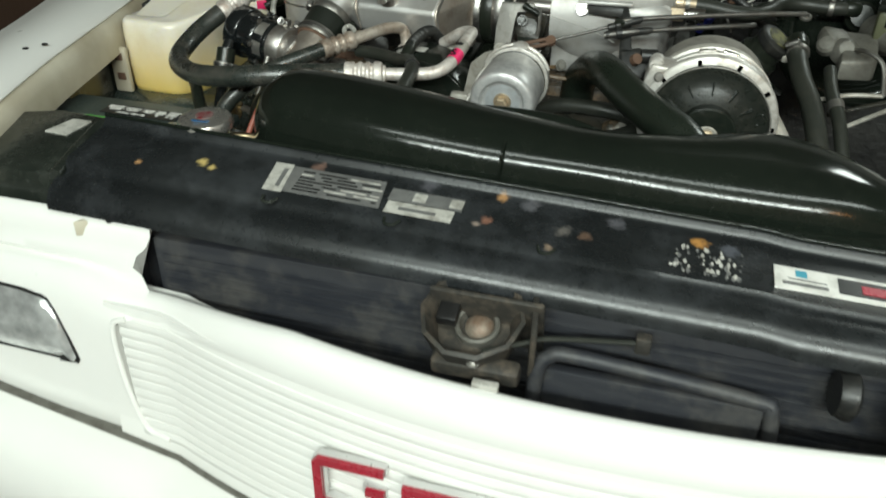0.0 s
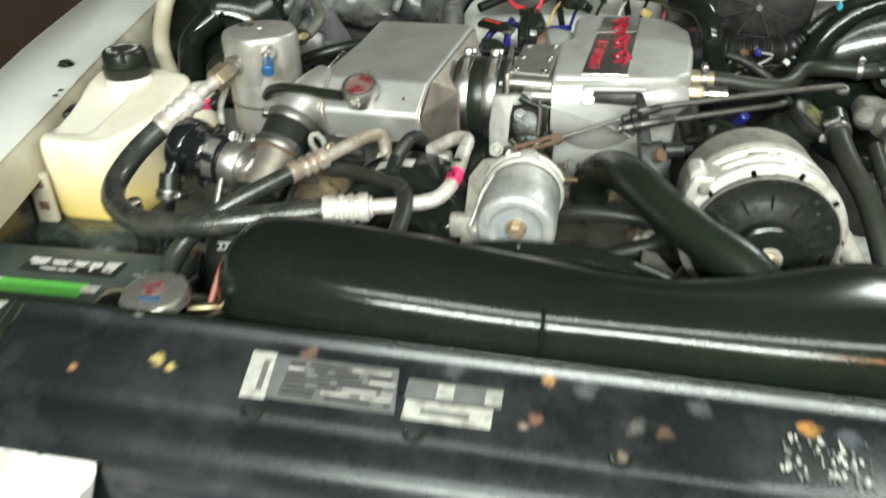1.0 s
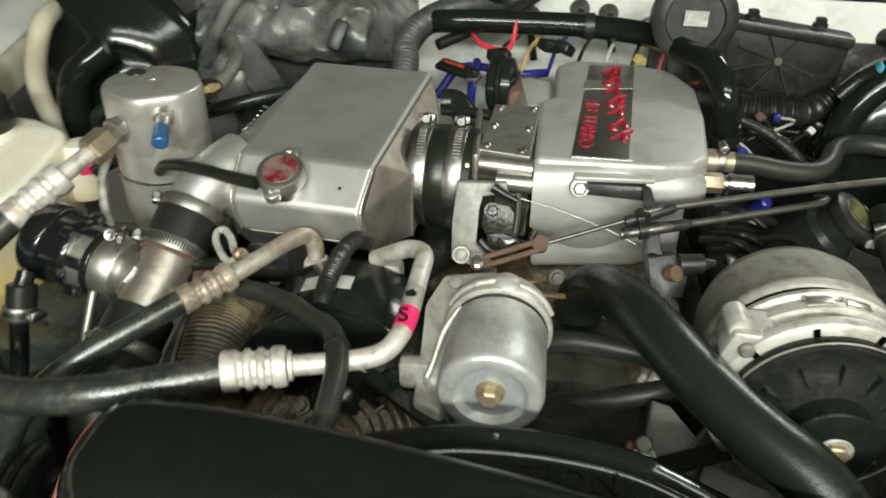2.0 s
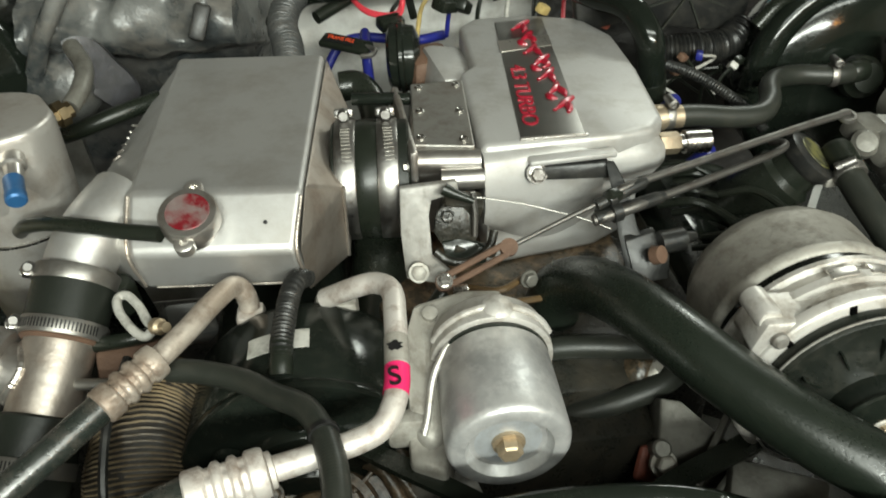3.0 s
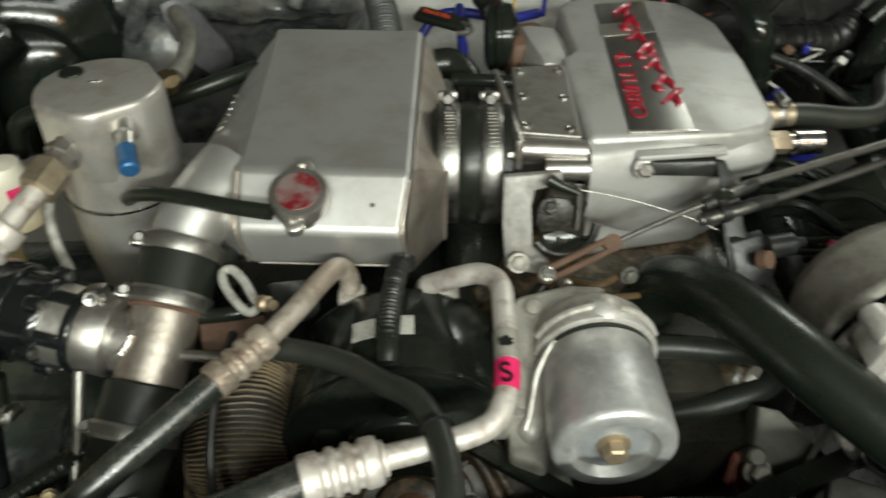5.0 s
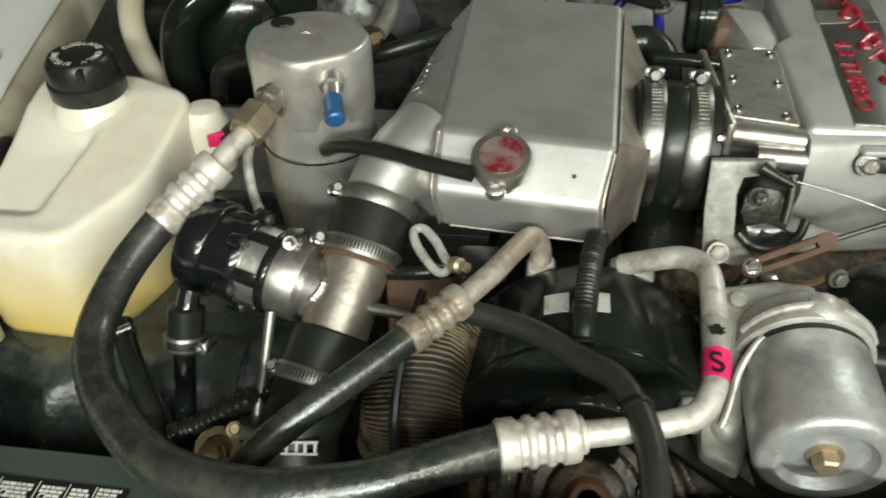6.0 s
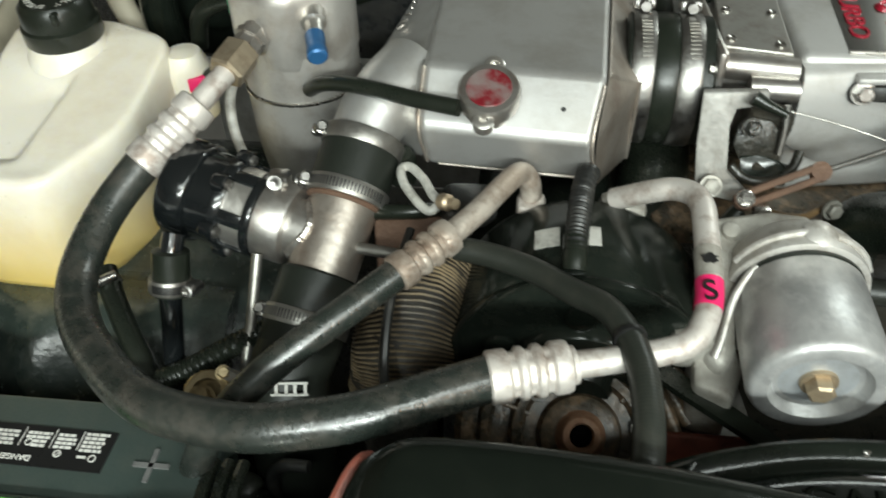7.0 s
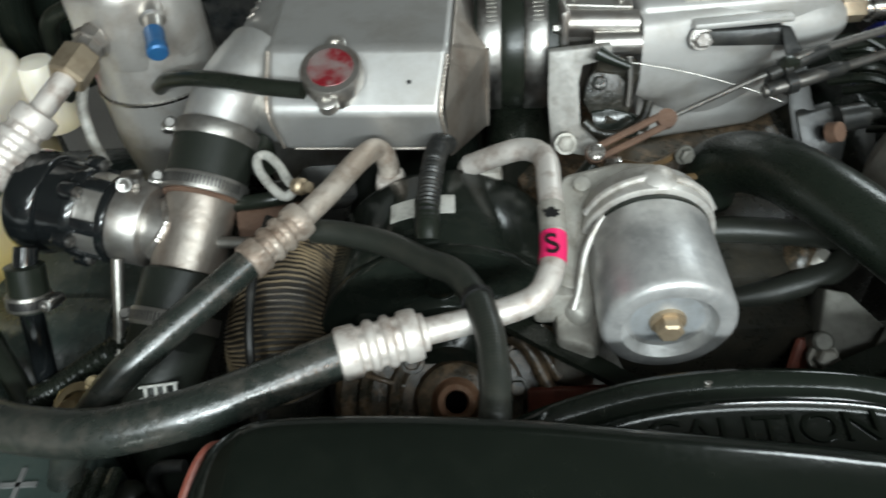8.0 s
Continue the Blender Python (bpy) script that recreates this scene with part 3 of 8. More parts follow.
def nose():
    e = thing("front_fascia", (0.05, -0.03, 0.55), "glossy white moulded truck nose with ribbed grille and open top", "fascia")
    xs = [-0.80 + i * 0.02 for i in range(80)]
    rail = []
    for x in [-0.331 + i * 0.02 for i in range(57)]:
        y = fx(x)
        rail.append([V(x, y + 0.012, 0.82)] + shoulder(x) + [V(x, y - 0.02, 0.808), V(x, y, 0.81)])
    part("upper_rail", skin(bmesh.new(), rail), WHITE, e, sharp=60)
    for k in range(12):
        z = 0.806 - k * 0.0128
        rings = []
        for x in [-0.362 + k * 0.0016 + i * 0.025 for i in range(36)]:
            y = fx(x) - 0.0265 - k * 0.0016
            rings.append([V(x, y + 0.010, z + 0.004), V(x, y, z + 0.0035), V(x, y - 0.0010, z - 0.001), V(x, y - 0.0011, z - 0.0075), V(x, y + 0.0002, z - 0.0090), V(x, y + 0.010, z - 0.0095)])
        # rounded end
        mid = sum(rings[0], Vector()) / 6
        rings.insert(0, [mid + (v - mid) * 0.55 - V(0.0035, 0, 0) for v in rings[0]])
        part("grille_rib", skin(bmesh.new(), rings), WHITE, e, sharp=60)
    back = []
    for x in [-0.38 + 0.02 * i for i in range(46)]:
        y = fx(x)
        back.append([V(x, y - 0.0235, 0.825), V(x, y - 0.0463, 0.64), V(x, y + 0.02, 0.64), V(x, y + 0.02, 0.825)])
    part("grille_panel", skin(bmesh.new(), back), WHITE, e)
    # corner of the nose beside the opening, one moulding with the lamp's bezel
    rings = []
    for i in range(34):
        u = (i / 33) ** 0.8
        def col(xe, f):
            x = -0.80 + (xe + 0.80) * u
            return f(x)
        edge = [(-0.338, lambda x: V(x, 0.037, 0.896)), (-0.338, lambda x: V(x, 0.036, 0.904)), (-0.3365, lambda x: V(x, 0.031, 0.9035)), (-0.334, lambda x: V(x, 0.024, 0.890)),
                (-0.340, lambda x: V(x, 0.021, 0.878)), (-0.353, lambda x: V(x, 0.019, 0.866)), (-0.353, lambda x: V(x, 0.014 + (fx(x) - 0.014) * 0.4, 0.857)), (-0.343, lambda x: V(x, fx(x) + 0.005, 0.849))]
        ring = [col(xe, f) for xe, f in edge]
        ring += [col(-0.331, lambda x, j=j: shoulder(x)[j]) for j in range(1, 5)]
        for xe, dy, z in ((-0.366, 0.029, 0.805), (-0.366, 0.032, 0.785), (-0.360, 0.036, 0.74), (-0.352, 0.041, 0.69), (-0.345, 0.043, 0.66), (-0.34, 0.038, 0.645), (-0.34, 0.0, 0.64), (-0.366, -0.01, 0.80)):
            ring.append(col(xe, lambda x, dy=dy, z=z: V(x, fx(x) - dy, z)))
        rings.append(ring)
    part("corner_panel", skin(bmesh.new(), rings), WHITE, e, sharp=60)
    part("grille_frame", tube([(-0.350, fx(-0.35) - 0.029, 0.812), (-0.366, fx(-0.366) - 0.032, 0.802), (-0.366, fx(-0.366) - 0.036, 0.76), (-0.356, fx(-0.356) - 0.041, 0.71), (-0.340, fx(-0.34) - 0.044, 0.668), (-0.31, fx(-0.31) - 0.046, 0.66)], 0.0035, 8), WHITE, e)
    part("bolt_hole", lathe((-0.385, 0.030, 0.9015), (0, -0.4, 1), [(0, 0.005), (0.001, 0.0045)], 12), LABELBLACK, e)
    part("notch", prism([(-0.425, 0.018), (-0.412, 0.026), (-0.420, 0.028)], 0.88, 0.8985, 0.001), WHITE_DIRTY, e)
    out = [(0.80, -0.005), (0.5, -0.03), (0.42, -0.04), (0.405, -0.015), (0.42, 0.03), (0.80, 0.03)]
    part("header_panel", prism(out, 0.84, lambda x, y: 0.895 - (0.035 - y) * 0.6, 0.003), WHITE, e)
    part("clip_tab", box((0.062, fx(0.06) + 0.004, 0.862), (0.024, 0.008, 0.007), 0.001), LABELWHITE, e)
    lamp, rim_a, rim_b = [], [], []
    for i in range(22):
        x = -0.74 + 0.313 * i / 21
        zt = 0.816 - 0.006 * max(0, (x + 0.489) / 0.04) - 0.062 * max(0, (x + 0.459) / 0.032) ** 1.6
        zb = 0.732 + 0.006 * max(0, (x + 0.60) / 0.157)
        zt = max(zt, zb + 0.001)
        at = lambda z, o: V(x, fx(x) - 0.029 - 0.12 * (0.80 - z) - o, z)
        m = (zt + zb) / 2
        lamp.append([at(zb, 0.001), at(zb + 0.2 * (zt - zb), 0.006), at(m, 0.008), at(zt - 0.2 * (zt - zb), 0.005), at(zt, 0.001), at(zt, -0.02), at(zb, -0.02)])
        rim_a.append(at(zt + 0.001, 0.0))
        rim_b.append(at(zb - 0.001, 0.0))
    hl = thing("headlight", (-0.5, 0.0, 0.70), "clear fluted headlight lens in the white nose", "headlight")
    part("lens", skin(bmesh.new(), lamp), GLASS_HL, hl, sharp=60)
    part("gasket", tube(rim_a + rim_b[::-1], 0.0022, 8, 2), LABELBLACK, hl)
    part("gasket_corner", solid([rim_b[-1] + V(0.004, -0.004, 0), rim_b[-2] + V(-0.006, -0.006, 0), (rim_a[-2] * 0.35 + rim_b[-2] * 0.65) + V(0.004, -0.006, 0), rim_b[-1] + V(0, 0.01, 0)], [[0, 1, 2], [0, 2, 3], [0, 3, 1], [1, 3, 2]], 0.0), LABELBLACK, hl)
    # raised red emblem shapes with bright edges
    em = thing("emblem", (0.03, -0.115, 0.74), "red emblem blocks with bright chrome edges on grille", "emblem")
    def block(x0, x1, z0, z1, shape):
        """One hooked or arched bar of the emblem, red on a wider bright edge."""
        y = fx((x0 + x1) / 2) - 0.046
        for grow, y0, y1, m, name in ((0.0011, y + 0.008, y, CHROMED, "bright_edge"), (0.0, y, y - 0.005, RED, "red_block")):
            l, r, b, t, k = x0 - grow, x1 + grow, z0 - grow, z1 + grow, 0.0088 + 2 * grow
            h = (b + t) / 2
            if shape:
                line = [(l, b), (l, t), (r, t), (r, b), (r - k, b), (r - k, t - k), (l + k, t - k), (l + k, b)]
            else:
                line = [(r, t), (l + k * 0.6, t), (l, t - k * 0.6), (l, b), (r, b), (r, h + k / 2), (r - k * 2.2, h + k / 2), (r - k * 2.2, h - k / 2), (r - k, h - k / 2), (r - k, b + k), (l + k, b + k), (l + k, t - k), (r, t - k)]
            n = len(line)
            part(name, solid([V(x, y0, z) for x, z in line] + [V(x, y1, z) for x, z in line], [list(range(n)), list(range(n, 2 * n))] + [[i, (i + 1) % n, n + (i + 1) % n, n + i] for i in range(n)]), m, em)
    block(-0.095, -0.022, 0.700, 0.767, 0)
    block(0.0, 0.085, 0.700, 0.767, 1)
    block(0.105, 0.175, 0.700, 0.767, 0)
    # bumper, with a grey strip filling its dark gap
    bump, gap = [], []
    for x in xs:
        y = fx(x)
        dz = -0.02 + 0.12 * max(0, -0.3 - x)
        gap.append([Vector((x, y - 0.02, 0.664 + dz)), Vector((x, y - 0.052, 0.659 + dz)), Vector((x, y - 0.055, 0.652 + dz)), Vector((x, y - 0.02, 0.64 + dz))])
        bump.append([Vector((x, y - 0.046, 0.652 + dz)), Vector((x, y - 0.049, 0.6565 + dz)), Vector((x, y - 0.056, 0.658 + dz)), Vector((x, y - 0.085, 0.649 + dz)), Vector((x, y - 0.11, 0.622 + dz)), Vector((x, y - 0.12, 0.56)), Vector((x, y - 0.10, 0.46)), Vector((x, y, 0.46)), Vector((x, y, 0.652 + dz))])
    bb = thing("bumper", (0.05, -0.1, 0.46), "white painted front bumper below the grille", "bumper")
    part("cover", skin(bmesh.new(), bump), WHITE, bb, sharp=60)
    part("gap_strip", skin(bmesh.new(), gap), OLDGREY, bb)


nose()


# ================= radiator support and what lies before it =================
def slope(x):
    return -0.03 * x


def support():
    e = thing("radiator_support", (0.05, 0.08, 0.5), "black painted sheet-metal radiator support with dust, rust spots and painted haze", "radiator support")
    prof = [(0.148, 0.944), (0.147, 0.9525), (0.1445, 0.9545), (0.1415, 0.9545), (0.1385, 0.952), (0.1365, 0.9475), (0.134, 0.9445), (0.128, 0.944), (0.122, 0.9425), (0.066, 0.9345), (0.060, 0.9325), (0.0565, 0.9285), (0.052, 0.9265), (0.047, 0.9262), (0.040, 0.9248), (0.033, 0.9217), (0.027, 0.917), (0.022, 0.9108), (0.0188, 0.9035), (0.0185, 0.897), (0.03, 0.893), (0.05, 0.893), (0.148, 0.92)]
    xs = [-0.46 + 0.03 * i for i in range(41)]
    rings = [[Vector((x, y - 0.012 * (x - 0.05) - 0.006 * (x > 0.3), z + slope(x) * (0.6 + 0.4 * (y > 0.06)))) for y, z in prof] for x in xs]
    marks = [(-0.307, 0.105, 0.010, (0.5, 0.38, 0.14)), (-0.292, 0.098, 0.007, (0.5, 0.38, 0.14)), (-0.376, 0.085, 0.006, (0.36, 0.2, 0.09)), (0.03, 0.132, 0.009, (0.36, 0.2, 0.09)), (0.232, 0.114, 0.010, (0.45, 0.22, 0.06)), (0.022, 0.092, 0.008, (0.2, 0.1, 0.07)), (0.012, 0.083, 0.006, (0.25, 0.2, 0.17)), (0.10, 0.096, 0.011, (0.12, 0.11, 0.10)), (0.122, 0.094, 0.009, (0.11, 0.07, 0.05)), (-0.178, 0.130, 0.010, (0.16, 0.1, 0.08)), (0.06, 0.128, 0.012, (0.10, 0.10, 0.11)), (0.15, 0.122, 0.012, (0.09, 0.09, 0.10)), (-0.05, 0.13, 0.012, (0.08, 0.08, 0.09)), (0.09, 0.066, 0.006, (0.2, 0.15, 0.11)), (0.26, 0.11, 0.012, (0.08, 0.085, 0.1))]
    # Blue-grey soil is dust, raised further to put hazy sheen into the paint.
    paint = spotted(mat("black_panel_paint_with_rust", (0.009, 0.0104, 0.0112), 0.29, base2=(0.015, 0.0168, 0.0175), big=7, fine=160, bump=0.03, rvar=0.08, mix=0.8, spec=0.46, dirt=0.40, soil=(0.052, 0.056, 0.061), spots=12),
                    [((x, y, 0.9345 + (y - 0.065) * 0.14 + slope(x)), r, c) for x, y, r, c in marks])
    part("top_rail", skin(bmesh.new(), rings), paint, e, sharp=50)
    part("rear_lip", tube([(x, 0.1425 - 0.012 * (x - 0.05) - 0.006 * (x > 0.3), 0.9555 + slope(x)) for x in xs], 0.0024, 10, 2), GLOSSBLACK, e)
    # raised bracket at the wing
    out = [(-0.70, 0.05), (-0.50, 0.048), (-0.455, 0.055), (-0.44, 0.145), (-0.47, 0.185), (-0.56, 0.19), (-0.70, 0.14)]
    part("side_bracket", prism(out, 0.86, lambda x, y: 0.934 + 0.09 * (y - 0.03), 0.005), BLACKPAINT, e)
    part("bracket_rib", tube([(-0.462, 0.05, 0.934), (-0.472, 0.10, 0.940), (-0.485, 0.165, 0.945)], 0.008, 10), BLACKPAINT, e)
    part("baffle", box((0.05, 0.06, 0.66), (1.3, 0.006, 0.47), 0), CONDENSER, e)
    for x in (-0.372,):
        part("duct_wall", box((x, 0.042, 0.82), (0.004, 0.03, 0.12), 0.001), CONDENSER, e)
    # worn labels: paper blocks and unreadable bars
    def tag(x0, x1, y0, y1, m, off=0.0009, sh=0.0):
        f = lambda x, y: 0.9345 + (y - 0.065) * 0.14 + slope(x) + off
        part("label", prism([(x0, y0), (x1, y0), (x1 - sh, y1), (x0 - sh, y1)], lambda x, y: f(x, y) - max(0.0006, off - 0.0006), f), m, e)
    tag(-0.221, -0.199, 0.076, 0.126, LABELWHITE, 0.001, 0.006)
    tag(-0.199, -0.09, 0.078, 0.124, LABELGREY, 0.001, 0.006)
    tag(-0.084, -0.012, 0.075, 0.094, LABELWHITE, 0.001)
    tag(-0.086, -0.006, 0.096, 0.116, LABELGREY, 0.001)
    rnd = random.Random(5)
    for k in range(7):
        y = 0.083 + k * 0.0055
        x = -0.19
        while x < -0.10:
            w = rnd.uniform(0.012, 0.04)
            tag(x, min(x + w, -0.095), y, y + 0.0022, LABELWHITE if rnd.random() < 0.45 else LABELBLACK, 0.0014)
            x += w + rnd.uniform(0.004, 0.012)
    for k in range(4):
        x = -0.08 + k * 0.02
        tag(x, x + 0.014, 0.099, 0.113, LABELWHITE if k % 2 else LABELGREY, 0.0014)
    tag(-0.21, -0.205, 0.084, 0.116, LABELGREY, 0.0014, 0.003)
    tag(-0.07, -0.03, 0.081, 0.086, LABELGREY, 0.0014)
    # flaking decal remains
    rnd = random.Random(9)
    for k in range(70):
        x, y = rnd.uniform(0.205, 0.272), rnd.uniform(0.068, 0.106)
        z = 0.9345 + (y - 0.065) * 0.14 + slope(x) + 0.0007
        part("stain", patch((x, y, z), (0, -0.14, 1), rnd.uniform(0.0018, 0.0046), 50 + k, 0.5), LABELGREY if k % 2 else LABELWHITE, e)
    tag(0.300, 0.430, 0.068, 0.099, LABELPAPER, 0.0030)
    tag(0.356, 0.428, 0.073, 0.094, LABELBLACK, 0.0036)
    tag(0.307, 0.347, 0.0735, 0.0775, LABELGREY, 0.0036)
    tag(0.312, 0.346, 0.0815, 0.0825, LABELGREY, 0.0036)
    tag(0.319, 0.329, 0.086, 0.095, TEAL, 0.0036)
    tag(0.376, 0.400, 0.077, 0.088, RED, 0.0042)
    # wing label
    part("label", prism([(-0.54, 0.132), (-0.508, 0.130), (-0.500, 0.168), (-0.526, 0.168)], 0.94, lambda x, y: 0.9355 + 0.09 * (y - 0.03)), LABELWHITE, e)
    # embossed half-moon clips
    for x in (0.089, -0.07, -0.205):
        z = 0.933 + slope(x)
        part("clip", tube([(x - 0.009, 0.066, z + 0.002), (x - 0.006, 0.057, z + 0.001), (x + 0.003, 0.056, z + 0.001), (x + 0.008, 0.064, z + 0.002)], 0.0018, 8), BLACKPAINT, e)


support()


def latch_horn():
    e = thing("hood_latch", (0.035, 0.0, 0.82), "dusty grey hood latch bracket with round striker hole", "hood latch")
    part("bracket", box((0.045, 0.012, 0.875), (0.11, 0.006, 0.075), 0.002, turn(20)), LATCH, e)
    c = V(0.034, -0.008, 0.892)
    d = V(0, -0.35, 0.94)
    part("housing", lathe(c - d * 0.035, d, [(0, 0.044), (0.03, 0.05), (0.036, 0.051), (0.038, 0.047), (0.03, 0.042), (0.012, 0.036), (0.011, 0.0)], 10), LATCH, e)
    part("striker_cup", lathe(c - d * 0.031 + V(0.004, 0, 0), d, [(0, 0.022), (0.016, 0.022), (0.018, 0.020), (0.0165, 0.0175), (0.006, 0.0155), (0.004, 0.0)], 24), OLDGREY, e, "worn grey metal cup")
    part("cup_floor", lathe(c - d * 0.027 + V(0.006, 0.002, 0), d, [(0, 0.0155), (0.006, 0.0145), (0.011, 0.010), (0.0135, 0.005), (0.014, 0)], 24), STRIKER, e)
    part("notch", box((0.01, -0.005, 0.886), (0.02, 0.022, 0.012), 0.002, turn(20)), LABELBLACK, e)
    part("lower_lip", box((0.045, -0.035, 0.852), (0.085, 0.02, 0.02), 0.005, turn(15)), LATCH, e)
    part("screw", hexbolt((0.045, -0.045, 0.866), (0, -0.4, 0.9), 0.005, 0.006), ZINC, e)
    part("side_plate", box((0.092, 0.0, 0.872), (0.006, 0.05, 0.06), 0.002, turn(10, 0, 8)), LATCH, e)
    c = single("latch_cable", tube([(0.05, -0.035, 0.872), (0.085, -0.02, 0.878), (0.11, -0.012, 0.883), (0.19, 0.003, 0.885)], 0.0026, 8), HOSE_DULL, "thin grey release cable below the radiator support", "cable")
    part("cable_clip", box((0.192, 0.004, 0.884), (0.014, 0.012, 0.018), 0.002), LATCH, e)


latch_horn()


def condenser():
    e = thing("condenser", (0.05, 0.04, 0.5), "dusty black air-conditioning condenser behind the grille", "condenser")
    part("core", box((0.05, 0.045, 0.72), (0.78, 0.02, 0.33), 0.003), CONDENSER, e)
    for k in range(28):
        part("fin", box((0.05, 0.0345, 0.58 + k * 0.0105), (0.76, 0.002, 0.005), 0.0), CONDENSER, e)
    c = thing("oil_cooler", (0.21, 0.0, 0.76), "black tube-framed cooler ahead of the condenser", "cooler")
    part("frame_tube", tube([(0.098, -0.022, 0.76), (0.100, -0.016, 0.84), (0.110, -0.012, 0.862), (0.14, -0.010, 0.866), (0.29, -0.004, 0.850), (0.312, -0.006, 0.838), (0.316, -0.012, 0.76)], 0.0075, 12), CONDENSER, c)
    part("core", box((0.205, -0.004, 0.80), (0.20, 0.012, 0.09), 0.002), CONDENSER, c)
    part("end_cap", lathe((0.36, 0.01, 0.865), (1, 0.05, -0.05), [(0, 0.02), (0.01, 0.024), (0.014, 0.024), (0.018, 0.018)], 18), DARKPLASTIC, c)


condenser()


# ================= fender, inner panels =================
def fender():
    e = thing("fender", (-0.75, 0.5, 0.5), "white fender with dirty cream inner flange and black holes", "fender")
    line = [(-0.575, 0.02, 0.962, 0.11), (-0.606, 0.144, 0.971, 0.115), (-0.645, 0.28, 0.975, 0.115), (-0.674, 0.40, 0.977, 0.12), (-0.726, 0.602, 0.979, 0.135), (-0.766, 0.743, 0.980, 0.14), (-0.805, 0.894, 0.980, 0.15), (-0.895, 1.25, 0.98, 0.16), (-0.93, 1.4, 0.98, 0.16)]
    path = spline([V(*p[:3]) for p in line], 5)
    wid = spline([V(p[3], 0, 0) for p in line], 5)
    top, inner = [], []
    for p, w in zip(path, wid):
        w = w.x
        top.append([p, p + V(-0.004, 0, 0.006), p + V(-w * 0.45, 0, 0.014), p + V(-w, 0, 0.010), p + V(-w - 0.03, 0, -0.02), p + V(-w - 0.05, 0, -0.25), p + V(-w + 0.03, 0, -0.25), p + V(-0.004, 0, -0.006)])
        inner.append([p + V(-0.002, 0, -0.003), p + V(0.004, 0, -0.006), p + V(0.012, 0, -0.022), p + V(0.014, 0, -0.055), p + V(0.006, 0, -0.055), p + V(-0.004, 0, -0.03)])
    part("panel", skin(bmesh.new(), top), WHITE, e, sharp=60)
    part("inner_flange", skin(bmesh.new(), inner), WHITE_DIRTY, e, sharp=60)
    for x, y, z in ((-0.682, 0.282, 0.9865), (-0.670, 0.306, 0.9865), (-0.742, 0.645, 0.986), (-0.736, 0.622, 0.986)):
        part("hole", lathe((x, y, z), (0.03, -0.02, 1), [(0, 0.0042), (0.0012, 0.004)], 12), LABELBLACK, e)
    part("slot_hole", box((-0.7165, 0.62, 0.962), (0.012, 0.04, 0.012), 0.003, turn(0, 0, 14)), LABELBLACK, e)
    part("fender_bolt", hexbolt((-0.80, 0.75, 0.99), (0, 0, 1), 0.01, 0.008), BLACKMETAL, e)


fender()
b = prism([(-0.585, 0.03), (-0.60, 0.03), (-0.755, 0.62), (-0.93, 1.3), (-0.915, 1.3), (-0.742, 0.62)], 0.45, 0.925, 0.002)
single("inner_wing", b, BLACKPAINT, "black inner wing panel beside the engine", "panel", kind="structure")
single("inner_wing", box((0.74, 0.62, 0.70), (0.012, 1.1, 0.5), 0.003), BLACKPAINT, "black inner wing panel beside the engine", "panel", kind="structure")
single("wheel_arch", skin(bmesh.new(), [[V(-0.62 + i * 0.011, 0.62 + 0.24 * math.cos(a), 0.62 + 0.26 * math.sin(a)) for a in [k * math.pi / 18 for k in range(19)]] for i in range(22)], closed=False), ARCH, "glossy black wheel arch hump in the engine bay", "panel", kind="structure")
def splash():
    """Curved black panel falling from the bottle's foot towards the battery."""
    line = spline([V(0, 0.50, 0.858), V(0, 0.474, 0.856), V(0, 0.452, 0.842), V(0, 0.425, 0.812), V(0, 0.40, 0.77), V(0, 0.385, 0.70)], 5)
    rings = []
    for i in range(41):
        x = -0.75 + 0.0075 * i
        o = -0.026 * math.exp(-((x + 0.615) / 0.03) ** 2) - 0.010 * math.exp(-((x + 0.52) / 0.02) ** 2)
        rings.append([p + V(x, o * min(1, (0.5 - p.y) / 0.04), -0.05 * max(0, x + 0.50)) for p in line] + [V(x, 0.42, 0.70), V(x, 0.50, 0.84)])
    single("splash_panel", skin(bmesh.new(), rings), ARCH, "glossy black splash panel behind the battery", "panel", kind="structure", sharp=60)


splash()
single("bay_shelf", prism([(-0.73, 0.50), (-0.51, 0.50), (-0.50, 0.64), (-0.52, 0.72), (-0.75, 0.72)], 0.80, 0.853, 0.004), ARCH, "black inner fender shelf under the bottle", "panel", kind="structure")
# Added sheet closes the bay from below so deep gaps stay dark.
single("bay_closing_sheet", box((0.05, 0.6, 0.42), (1.3, 1.2, 0.02)), GRIME, "dark sheet added to close the bay below the engine", "tray", kind="structure")


